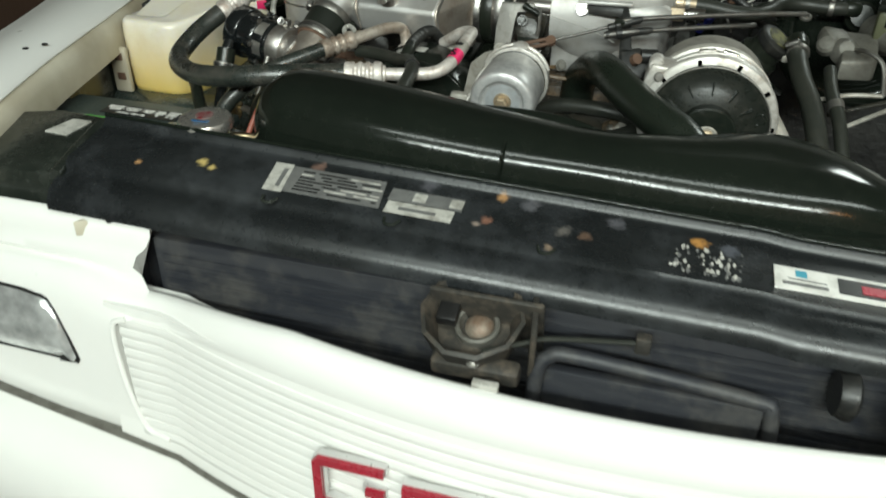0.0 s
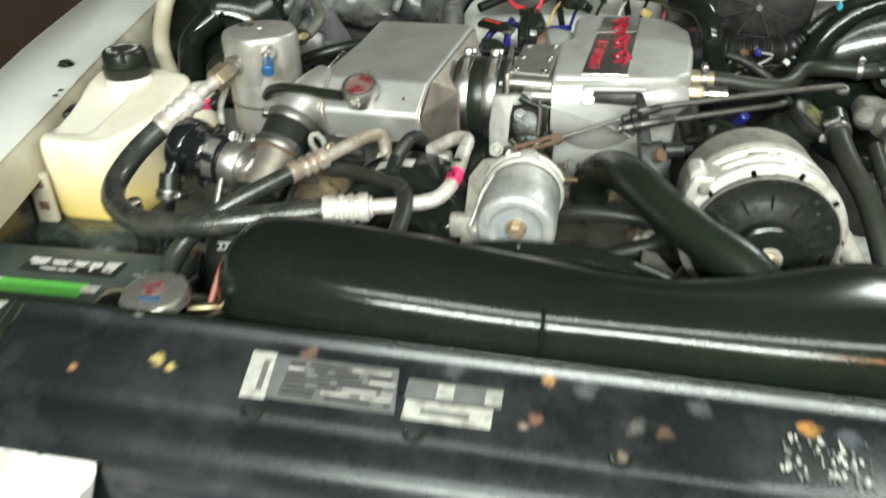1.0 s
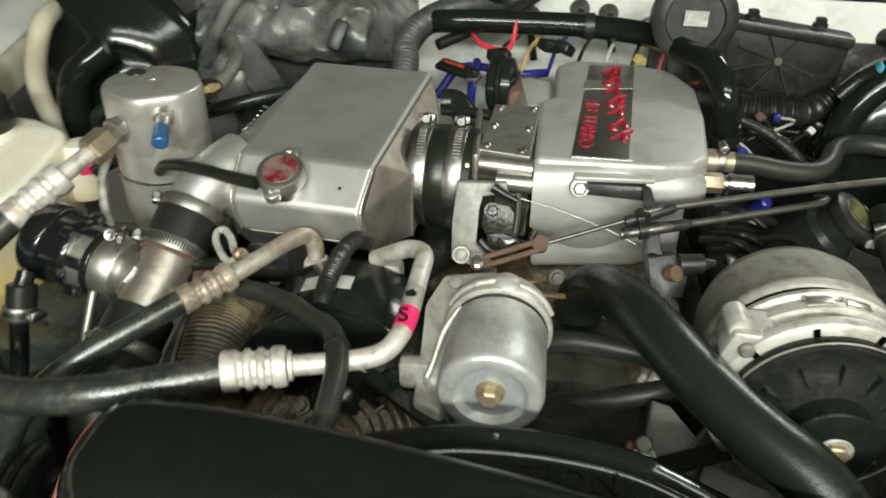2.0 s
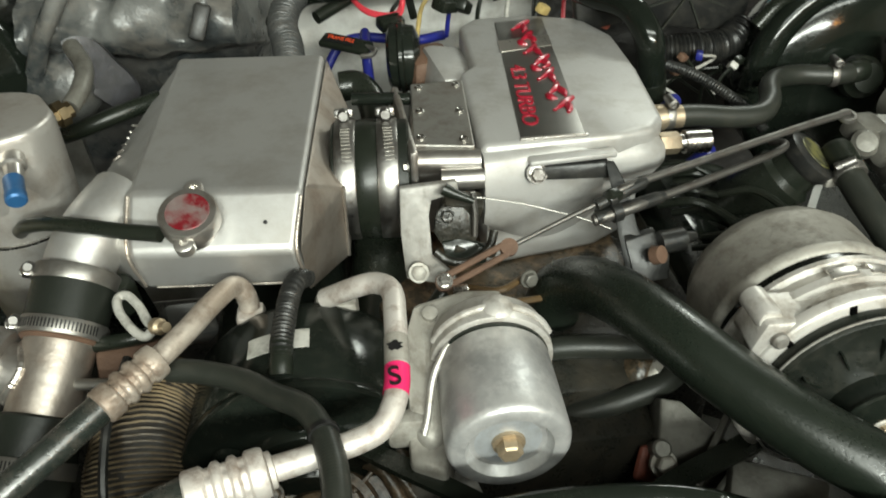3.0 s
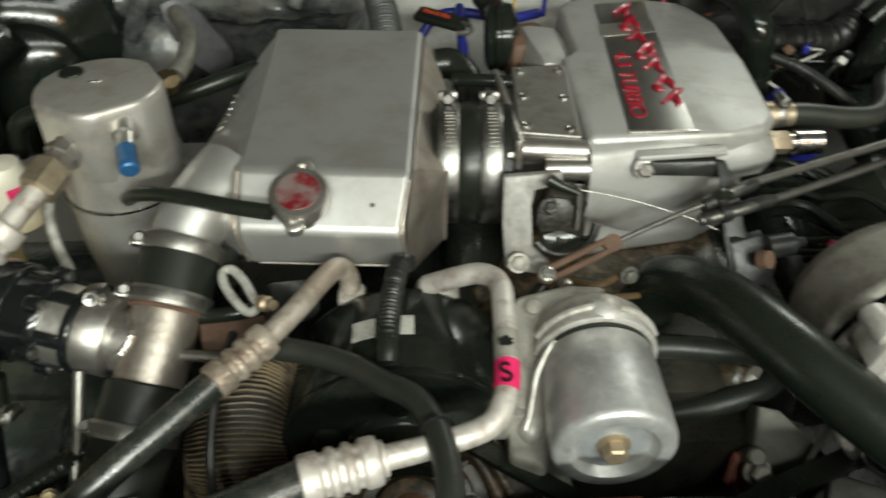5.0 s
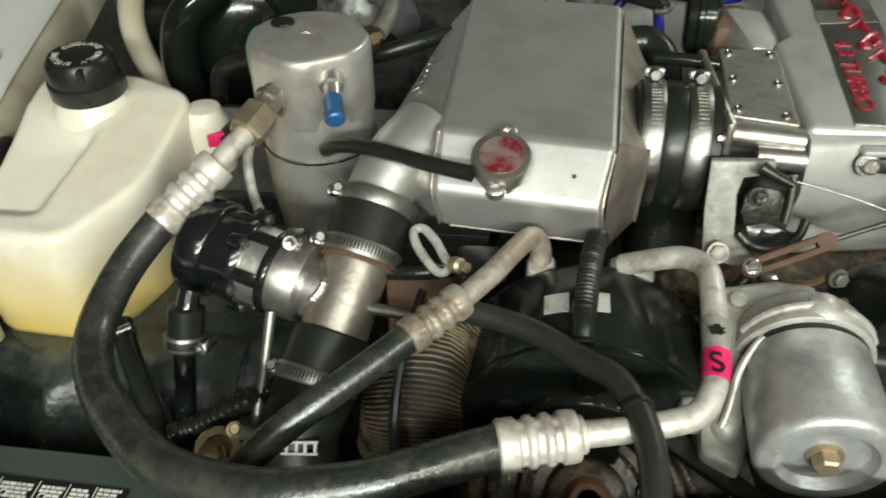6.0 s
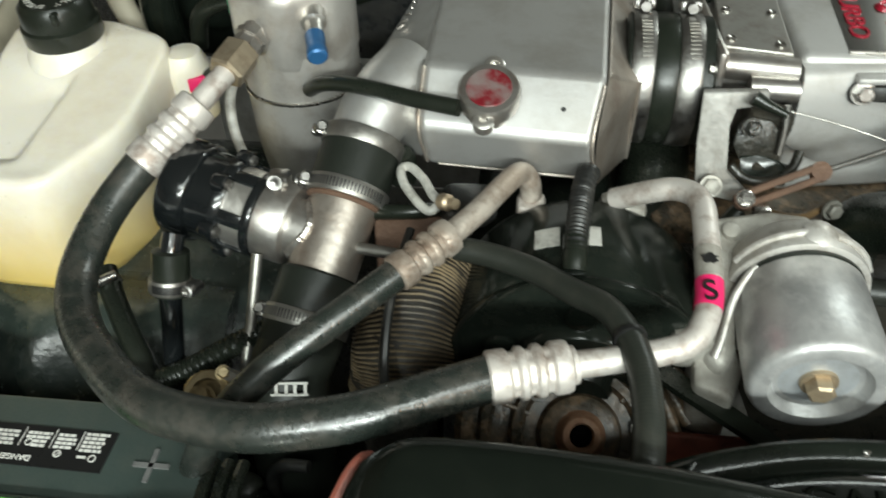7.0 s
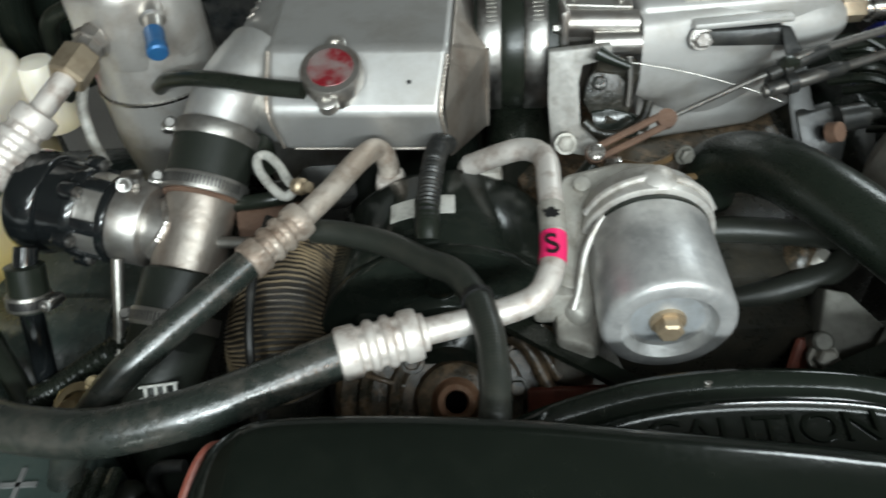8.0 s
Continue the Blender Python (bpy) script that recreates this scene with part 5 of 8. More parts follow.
# ================= intercooler =================
def intercooler():
    e = thing("intercooler", (-0.21, 0.65, 0.95), "welded brushed aluminium intercooler box with filler cap", "intercooler")
    T, M, Bz = 1.057, 1.023, 0.985
    top = [(-0.283, 0.553), (-0.147, 0.541), (-0.131, 0.805), (-0.281, 0.818)]
    v = [V(x, y, T) for x, y in top] + [V(-0.285, 0.518, M), V(-0.158, 0.506, M), V(-0.124, 0.80, M), V(-0.29, 0.825, M),
         V(-0.279, 0.522, Bz), V(-0.150, 0.511, Bz), V(-0.118, 0.80, 0.96), V(-0.285, 0.825, 0.96)]
    v[5] = V(-0.156, 0.506, M)
    flat_faced(part("core_box", solid(v, [[0, 1, 2, 3], [4, 5, 1, 0], [8, 9, 5, 4], [3, 2, 6, 7], [7, 6, 10, 11], [0, 3, 7, 4], [4, 7, 11, 8], [11, 10, 9, 8], [1, 5, 6, 2], [5, 9, 10, 6]], 0.006, 4), ALU_SHEET, e, sharp=60))
    # right end plate, tapering to the outlet
    w = [V(-0.1465, 0.545, 1.0555), V(-0.129, 0.80, 1.0555), V(-0.108, 0.72, 1.03), V(-0.118, 0.58, 1.03), V(-0.151, 0.513, 0.975), V(-0.116, 0.80, 0.955), V(-0.108, 0.72, 0.965), V(-0.118, 0.585, 0.955), V(-0.1535, 0.509, 1.0225)]
    flat_faced(part("end_plate", solid(w, [[0, 1, 2, 3], [0, 3, 8], [8, 3, 7, 4], [3, 2, 6, 7], [1, 5, 6, 2], [4, 7, 6, 5], [0, 8, 4, 5, 1]], 0.003, 2), ALU_WELD, e, "heat-stained welded end plate", sharp=60))
    # left end tank, sloping down to the inlet
    q = [V(-0.2815, 0.553, 1.054), V(-0.280, 0.816, 1.054), V(-0.303, 0.80, 1.03), V(-0.337, 0.62, 1.018), V(-0.34, 0.575, 1.005), V(-0.284, 0.522, 1.02), V(-0.28, 0.526, 0.985), V(-0.335, 0.58, 0.96), V(-0.30, 0.81, 0.95), V(-0.28, 0.816, 0.95)]
    flat_faced(part("inlet_tank", solid(q, [[0, 1, 2, 3], [0, 3, 4, 5], [5, 4, 7, 6], [4, 3, 7], [3, 2, 8, 7], [2, 1, 9, 8], [6, 7, 8, 9], [0, 5, 6, 9, 1]], 0.007, 3), ALU_SHEET, e, sharp=60))
    for line in ([(-0.118, 0.579, 1.031), (-0.1185, 0.578, 1.00), (-0.119, 0.582, 0.958)], [(-0.1495, 0.537, 1.052), (-0.156, 0.509, 1.022), (-0.151, 0.512, 0.987)], [(-0.2825, 0.552, 1.054), (-0.2845, 0.521, 1.0225), (-0.279, 0.524, 0.987)], [(-0.270, 0.523, 0.9865), (-0.215, 0.518, 0.9865), (-0.165, 0.5135, 0.9865)]):
        part("weld_bead", tube(line, 0.0014, 8, ribs=0.0001, pitch=0.0030), ALU_WELD, e)
    bm = bmesh.new()
    for k in range(6):
        box((-0.3165 + k * 0.0021, 0.655 + k * 0.0085, 1.0325 + k * 0.0019), (0.008, 0.0022, 0.0022), 0.0006, turn(0, -28, 20 - k * 30), bm)
    part("scribed_marks", bm, ALU_SAT, e)
    part("scribed_dot", lathe((-0.178, 0.524, 1.0385), (0, -0.7, 0.7), [(0, 0.0018), (0.0015, 0.0015)], 10), LABELBLACK, e)
    neck = [(-0.315, 0.556, 1.018), (-0.323, 0.543, 1.012), (-0.329, 0.528, 1.002)]
    part("inlet_neck", tube([(-0.296, 0.585, 1.022), (-0.306, 0.570, 1.021)] + neck, lambda t: 0.0265 + 0.0095 * (1 - t) ** 1.5, 28), ALU_SHEET, e)
    part("outlet_neck", lathe((-0.125, 0.632, 1.005), (1, -0.06, 0), [(0, 0.05), (0.02, 0.049)], 36), ALU_SAT, e)
    # filler cap
    c, d = V(-0.232, 0.524, 1.043), V(0, -0.42, 1).normalized()
    part("filler_neck", lathe(c - d * 0.012, d, [(0, 0.017), (0.016, 0.017)], 22), ALU_SAT, e)
    cap = part("filler_cap", lathe(c, d, [(0, 0.0205), (0.002, 0.0225), (0.013, 0.0225), (0.0155, 0.021), (0.016, 0.0)], 30), ALU_SAT, e, "scuffed silver cap with worn red print")
    u = V(0.10, 0.9, 0.38)
    for s in (1, -1):
        p = c + (u - d * u.dot(d)).normalized() * 0.0245 * s + d * 0.009
        part("cap_ear", lathe(p - d * 0.006, d, [(0, 0.0075), (0.008, 0.0075), (0.009, 0.006), (0.009, 0.003), (0.006, 0.0028)], 16), ALU_BRIGHT, cap)
    part("print", lathe(c + d * 0.0160, d, [(0, 0.0165), (0.0005, 0.016), (0.0005, 0)], 26), REDFADED, cap)
    single("overflow_hose", tube([(-0.252, 0.508, 1.046), (-0.282, 0.518, 1.045), (-0.312, 0.530, 1.044), (-0.340, 0.543, 1.041), (-0.364, 0.557, 1.032), (-0.380, 0.574, 1.016)], 0.0062, 12), RUBBER, "thin black rubber overflow hose from filler cap", "hose")
    return e


intercooler()


# ================= throttle body and intake plenum =================
def coupler():
    a, d = V(-0.126, 0.632, 1.006), V(1, -0.06, 0)
    e = thing("coupler_hose", (-0.095, 0.63, 0.95), "short fat black rubber coupler between intercooler and throttle", "coupler")
    part("sleeve", lathe(a, d, [(0, 0.050), (0.002, 0.0525), (0.02, 0.0525), (0.0215, 0.0525), (0.043, 0.0525), (0.05, 0.0525), (0.066, 0.0525), (0.068, 0.05)], 44), SILICONE, e)
    part("hump", lathe(a + d * 0.0215, d, [(0, 0.0526), (0.003, 0.0536), (0.010, 0.0540), (0.0155, 0.0536), (0.0185, 0.0526)], 44), RUBBER, e)
    for s in (0.0125, 0.049):
        p = a + d * s
        k = thing("band_clamp", p, "wide dull steel band clamp on the coupler", "hose clamp", "band clamps")
        part("band", lathe(p - d * 0.009, d, [(0, 0.0527), (0, 0.0538), (0.001, 0.0545), (0.017, 0.0545), (0.018, 0.0538), (0.018, 0.0527)], 44), BANDSTEEL, k)
        c = p + V(0, 0.022, 0.0555)
        part("screw_housing", box(c, (0.017, 0.012, 0.008), 0.002, turn(-22)), BANDSTEEL, k)
        part("screw", lathe(c + V(0, -0.012, 0.003), (0, -1, 0.25), [(-0.01, 0.0055), (0.0, 0.0055), (0.002, 0.004)], 12), BANDSTEEL, k)
        for i in range(10):
            ang = radians(6 + i * 4.0)
            n = V(0, -math.sin(ang), math.cos(ang))
            part("track_tooth", box(p + n * 0.0547, (0.008, 0.0016, 0.0012), 0, Matrix((V(1, 0, 0), n.cross(V(1, 0, 0)), n)).transposed()), ZINC, k)


coupler()


def plenum():
    e = thing("intake_plenum", (0.08, 0.72, 0.9), "satin silver cast intake plenum with red raised lettering strokes", "intake plenum")
    z1 = lambda x, y: 1.053 - 0.10 * max(0, x - 0.13) - 0.02 * max(0, y - 0.84)
    out = [(0.0, 0.590), (0.125, 0.596), (0.158, 0.606), (0.174, 0.628), (0.186, 0.74), (0.188, 0.83), (0.165, 0.885), (0.10, 0.90), (0.04, 0.895), (0.02, 0.87), (0.018, 0.76), (0.002, 0.742)]
    part("upper_cover", prism(out, 1.012, z1, 0.007, segs=3), ALU_PAINT, e, sharp=50)
    low = [(0.004, 0.582), (0.112, 0.60), (0.16, 0.63), (0.176, 0.75), (0.172, 0.87), (0.04, 0.88), (0.012, 0.86), (0.008, 0.74)]
    part("lower_body", prism(low, 0.93, 1.014, 0.006), ALU_PAINT, e, sharp=50)
    # smooth cast front face swelling forward
    rings = []
    for i in range(11):
        t = i / 10
        x = 0.001 + 0.11 * t
        f = 0.575 + 0.022 * t
        b = 0.980 - 0.028 * math.sin(math.pi * min(1, t * 0.9))
        rings.append([V(x, 0.61, 1.045), V(x, f + 0.006, 1.047), V(x, f, 1.040), V(x, f - 0.004, 1.02), V(x, f - 0.006, 1.0), V(x, f, b + 0.004), V(x, f + 0.008, b), V(x, 0.62, b)])
    part("front_face", skin(bmesh.new(), rings), ALU_PAINT, e, sharp=60)
    part("nose", lathe((0.09, 0.612, 1.022), (1, 0.10, -0.05), [(0, 0.022), (0.05, 0.0235), (0.07, 0.021), (0.081, 0.013), (0.083, 0)], 28), ALU_PAINT, e)
    # slot under the front edge
    part("slot", box((0.076, 0.586, 1.03), (0.068, 0.016, 0.014), 0.004, turn(0, 0, 4)), LABELBLACK, e)
    part("slot_end", lathe((0.046, 0.5795, 1.0300), (0, -1, 0.2), [(0, 0.0098), (0.002, 0.0098), (0.002, 0)], 20), LABELBLACK, e)
    part("slot_brow", box((0.078, 0.583, 1.0405), (0.078, 0.012, 0.006), 0.0025, turn(0, 0, 4)), ALU_PAINT, e)
    part("slot_bolt", hexbolt((0.046, 0.576, 1.031), (0, -1, 0.35), 0.0068, 0.008), CHROME, e)
    # badge panel with strokes of red enamel
    Z = 1.0535
    bad = part("badge_panel", prism([(0.036, 0.600), (0.092, 0.5985), (0.118, 0.878), (0.062, 0.872)], Z - 0.003, Z + 0.0004, 0.0008), BADGE, e, "dark brushed metal badge panel")
    part("panel_edge", box((0.065, 0.5975, 1.0530), (0.06, 0.004, 0.003), 0.0012), ALU_BRIGHT, e)
    # Bright strip stands in for a band of light mirrored in the badge.
    part("panel_reflection", prism([(0.053, 0.785), (0.110, 0.795), (0.1125, 0.825), (0.0555, 0.815)], Z - 0.002, Z + 0.0008), ALU_BRIGHT, e)
    def P(s, c):
        """Place on the badge: s along the line of writing, c across it."""
        return V(0.0875 + (c - 0.5) * 0.029, 0.868 - 0.252 * s, Z + 0.0008)
    strokes = []
    for i in range(7):
        o = i / 7.6
        strokes.append([(o + 0.005, 0.90 - 0.12 * (i % 3)), (o + 0.05, 0.52), (o + 0.10, 0.10 + 0.08 * (i % 2))])
        strokes.append([(o + 0.045, 0.56), (o + 0.09, 0.62 + 0.1 * (i % 2)), (o + 0.125, 0.50 + 0.1 * (i % 3))])
        if i % 2:
            strokes.append([(o + 0.10, 0.14), (o + 0.13, 0.22), (o + 0.14, 0.40)])
    for s in strokes:
        part("red_stroke", tube([P(a, b) for a, b in s], lambda t: 0.0017 + 0.0020 * math.sin(math.pi * min(1, t + 0.12)), 8, 4), RED, bad)
    m = frame_m((0.0550, 0.683, Z + 0.0010), (-0.10, -1, 0), (1, -0.10, 0))
    part("red_letters", letters("4.3 TURBO", 0.0215, m @ Matrix.Diagonal((1.26, 1, 1, 1)), 0.0009), RED, bad)
    # fittings on the end
    part("brass_hex", lathe((0.170, 0.622, 1.024), (1, 0.02, -0.02), [(0, 0.0105), (0.018, 0.0105), (0.02, 0.009)], 6), NUT, e)
    part("quick_fitting", lathe((0.188, 0.6225, 1.0235), (1, 0.02, -0.02), [(0, 0.0085), (0.006, 0.0085), (0.0065, 0.011), (0.03, 0.011), (0.031, 0.009)], 20), CHROME, e)
    part("hose_spigot", lathe((0.175, 0.66, 1.03), (1, 0.02, 0), [(0, 0.013), (0.012, 0.013), (0.013, 0.011), (0.03, 0.011)], 18), NUT, e)
    part("pale_runner", box((0.0, 0.80, 1.018), (0.05, 0.10, 0.05), 0.012, turn(0, 10, 8)), ALU_PAINT, e)
    part("brown_flange", box((-0.018, 0.835, 1.015), (0.05, 0.06, 0.05), 0.01, turn(0, 0, 10)), RUST, e, "rusty brown casting behind the throttle")
    return e


plenum()


def throttle_body():
    e = thing("throttle_unit", (-0.03, 0.66, 0.95), "machined aluminium throttle body with bolted top plate", "throttle body")
    out = [(-0.059, 0.612), (-0.002, 0.60), (0.006, 0.735), (-0.049, 0.733)]
    part("body", prism(out, 0.955, 1.044, 0.004), ALU_SAT, e)
    pl = part("top_plate", prism([(-0.0555, 0.607), (-0.004, 0.597), (0.0045, 0.731), (-0.0475, 0.729)], 1.044, 1.0505, 0.0015), TOPPLATE, e, sharp=10)
    for x, y in ((-0.048, 0.617), (-0.012, 0.609), (-0.044, 0.668), (-0.008, 0.664), (-0.0405, 0.718), (-0.004, 0.719)):
        part("plate_screw", lathe((x, y, 1.050), (0, 0, 1), [(0, 0.0042), (0.002, 0.004), (0.0032, 0.0025), (0.0028, 0.0016), (0.002, 0)], 14), CHROME, pl)
    part("front_bar", lathe((-0.059, 0.600, 1.038), (1, -0.12, 0), [(0, 0.0105), (0.06, 0.0105)], 18), ALU_SAT, e)
    part("stub", lathe((-0.035, 0.583, 1.028), (1, -0.05, 0), [(0, 0.0095), (0.036, 0.0095), (0.037, 0.008)], 18), ALU_SAT, e)
    part("flange", box((-0.0605, 0.655, 1.006), (0.008, 0.135, 0.095), 0.004, turn(0, 0, 3)), ALU_SAT, e)
    part("flange_bolt", hexbolt((-0.062, 0.588, 1.04), (-1, 0, 0), 0.004, 0.005), ZINC, e)
    part("flange_bolt", hexbolt((-0.062, 0.588, 0.99), (-1, 0, 0), 0.004, 0.005), ZINC, e)
    # cable bracket, a C of sheet aluminium standing in front
    def plate(pts, d=0.004):
        a = [V(*p) for p in pts]
        return solid(a + [p + V(0, d, d * 0.3) for p in a], [list(range(len(a))), list(range(len(a), 2 * len(a)))] + [[i, (i + 1) % len(a), len(a) + (i + 1) % len(a), len(a) + i] for i in range(len(a))], 0.001)
    part("bracket", plate([(-0.072, 0.567, 1.032), (-0.024, 0.568, 1.034), (-0.022, 0.566, 1.024), (-0.046, 0.562, 1.021), (-0.049, 0.558, 1.008), (-0.049, 0.535, 0.982), (-0.03, 0.525, 0.967), (-0.034, 0.521, 0.962), (-0.072, 0.527, 0.968), (-0.074, 0.545, 1.0)]), BRACKET, e, "bare aluminium cable bracket")
    part("bracket_bolt", hexbolt((-0.062, 0.523, 0.977), (0, -0.85, 0.5), 0.0065, 0.006), ALU_OLD, e)
    part("linkage", box((-0.022, 0.572, 0.998), (0.036, 0.02, 0.05), 0.006, turn(20, 10, 0)), GRIME, e, "greasy black throttle linkage")
    part("linkage_cam", plate([(-0.044, 0.553, 1.010), (-0.036, 0.556, 1.018), (-0.020, 0.556, 1.016), (-0.008, 0.552, 1.004), (-0.010, 0.545, 0.990), (-0.022, 0.541, 0.980), (-0.038, 0.543, 0.984), (-0.046, 0.548, 0.998)], 0.004), GRIME, e)
    part("linkage_arm", tube([(-0.046, 0.541, 0.984), (-0.034, 0.536, 0.976), (-0.016, 0.536, 0.975), (0.0, 0.543, 0.982), (0.006, 0.552, 0.992)], 0.0038, 10), GRIME, e)
    part("linkage_kidney", plate([(-0.040, 0.543, 0.990), (-0.026, 0.546, 0.992), (-0.012, 0.543, 0.988), (0.000, 0.540, 0.980), (-0.004, 0.534, 0.972), (-0.022, 0.533, 0.970), (-0.038, 0.537, 0.978)], 0.004), BLACKMETAL, e)
    part("linkage_rod", tube([(-0.012, 0.556, 1.030), (-0.011, 0.550, 1.012), (-0.012, 0.544, 0.994)], 0.0026, 8), DARKSTEEL, e)
    part("pivot_nut", hexbolt((-0.036, 0.549, 1.014), (0.1, -0.9, 0.4), 0.0058, 0.008), GRIME, e)
    part("linkage_tab", box((-0.012, 0.548, 0.978), (0.04, 0.012, 0.008), 0.002, turn(20, 20, 10)), GRIME, e)
    part("link_clip", tube([(-0.036, 0.560, 1.033), (-0.026, 0.556, 1.029), (-0.012, 0.552, 1.024)], lambda t: 0.0058 - 0.003 * t, 10), RUBBER, e)
    # slotted brown lever
    lv = thing("throttle_lever", (-0.02, 0.51, 0.985), "brown slotted throttle lever with bright clevis pin", "lever")
    a, b2 = V(-0.044, 0.496, 0.986), V(0.012, 0.520, 0.997)
    d = (b2 - a).normalized()
    side = d.cross(V(0, -0.6, 0.8)).normalized()
    bm = tube([a + side * 0.0042, b2 + side * 0.0042], 0.0028, 8, 2)
    tube([a - side * 0.0042, b2 - side * 0.0042], 0.0028, 8, 2, bm)
    lathe(a - V(0, -0.6, 0.8) * 0.003, (0, -0.6, 0.8), [(0, 0.0075), (0.006, 0.0075)], 14, bm)
    lathe(b2 - V(0, -0.6, 0.8) * 0.003, (0, -0.6, 0.8), [(0, 0.0075), (0.006, 0.0075)], 14, bm)
    part("slotted_arm", bm, RUST, lv)
    part("pin", hexbolt(a + V(0, -0.002, 0.003), (0, -0.6, 0.8), 0.005, 0.006), CHROME, lv)
    part("clip", box(a + V(0.012, -0.006, -0.004), (0.012, 0.008, 0.006), 0.001), CHROME, lv)
    # cables and their bracket
    single("throttle_cable", tube([(0.012, 0.52, 0.997), (0.06, 0.535, 1.009), (0.10, 0.543, 1.022), (0.118, 0.548, 1.029), (0.20, 0.575, 1.034), (0.29, 0.607, 1.037), (0.355, 0.631, 1.037)], lambda t: 0.0022 if t < 0.4 else 0.0036, 10), DARKSTEEL, "grey steel throttle cable with crimped sleeve", "cable")
    single("throttle_cable", tube([(0.085, 0.532, 1.008), (0.12, 0.537, 1.015), (0.16, 0.55, 1.018), (0.24, 0.58, 1.022), (0.275, 0.597, 1.022), (0.288, 0.612, 1.02), (0.285, 0.63, 1.012)], lambda t: 0.0036 if t > 0.2 else 0.005, 10), DARKSTEEL, "grey sheathed cruise cable beside the throttle", "cable")
    single("cable_end", lathe((0.355, 0.631, 1.030), (0, -0.3, 1), [(0, 0.0065), (0.001, 0.0082), (0.004, 0.0088), (0.006, 0.0078), (0.006, 0.0055), (0.003, 0.0045), (0.003, 0)], 18), ZINC, "small steel eyelet end of the cable", "cable end")
    single("linkage_wire", tube([(-0.022, 0.556, 1.028), (0.03, 0.55, 1.018), (0.075, 0.538, 1.008), (0.10, 0.53, 1.0)], 0.00045, 6), ZINC, "thin bright wire across the plenum front", "wire")
    cb = thing("cable_bracket", (0.105, 0.53, 0.96), "dark bent steel cable bracket with grey plastic boss", "bracket")
    part("arm", plate([(0.050, 0.5755, 1.0365), (0.106, 0.5735, 1.0385), (0.112, 0.5715, 1.0375), (0.110, 0.5695, 1.0245), (0.052, 0.5725, 1.0255)], 0.002), DARKPLASTIC, cb)
    part("upright", plate([(0.104, 0.572, 1.039), (0.112, 0.571, 1.038), (0.120, 0.552, 1.022), (0.124, 0.532, 0.998), (0.136, 0.514, 0.972), (0.128, 0.505, 0.962), (0.112, 0.512, 0.966), (0.108, 0.532, 0.992), (0.107, 0.552, 1.018)], 0.003), DARKPLASTIC, cb)
    part("foot", plate([(0.112, 0.524, 0.990), (0.138, 0.528, 0.994), (0.150, 0.516, 0.976), (0.146, 0.504, 0.962), (0.118, 0.502, 0.960)], 0.006), DARKPLASTIC, cb)
    for a, b, k in ((V(0.088, 0.540, 1.017), V(0.134, 0.5515, 1.0305), 0.0052), (V(0.086, 0.5325, 1.009), V(0.150, 0.546, 1.0178), 0.0056)):
        L = (b - a).length
        part("bushing", lathe(a, b - a, [(0, 0.003), (0.001, k), (L * 0.22, k), (L * 0.24, k * 1.5), (L * 0.36, k * 1.5), (L * 0.38, k * 1.05), (L * 0.9, k), (L, 0.0036)], 14), DARKPLASTIC, cb)
    part("clip_block", box((0.101, 0.545, 1.016), (0.014, 0.010, 0.030), 0.003, turn(20, 10, 20)), RUBBER, cb)
    part("boss", lathe((0.132, 0.508, 0.985), (0.5, -0.6, 0.5), [(0, 0.008), (0.008, 0.0075), (0.009, 0)], 14), RUST, cb, "rusty round boss")
    part("sleeve", lathe((0.14, 0.52, 0.988), (1, 0.15, 0.02), [(0, 0.010), (0.022, 0.010), (0.024, 0.006), (0.034, 0.004)], 14), DARKPLASTIC, cb)
    # ahead: wires and rail between plenum and intercooler
    k = thing("vacuum_actuator", (-0.04, 0.845, 0.96), "black round vacuum actuator behind the throttle body", "actuator")
    part("canister", lathe((-0.062, 0.845, 1.03), (1, -0.12, 0.05), [(0, 0.03), (0.004, 0.036), (0.012, 0.037), (0.014, 0.040), (0.018, 0.040), (0.02, 0.036), (0.03, 0.034), (0.036, 0.02), (0.036, 0)], 30), BLACKMETAL, k)
    part("stem", box((-0.012, 0.845, 1.03), (0.04, 0.006, 0.012), 0.002, turn(0, 0, -30)), ZINC, k)
    single("sensor_rail", tube([(-0.105, 0.715, 1.045), (-0.075, 0.708, 1.047), (-0.05, 0.703, 1.047)], 0.006, 10), BLACKMETAL, "small black sensor rod above the coupler", "rod")


throttle_body()


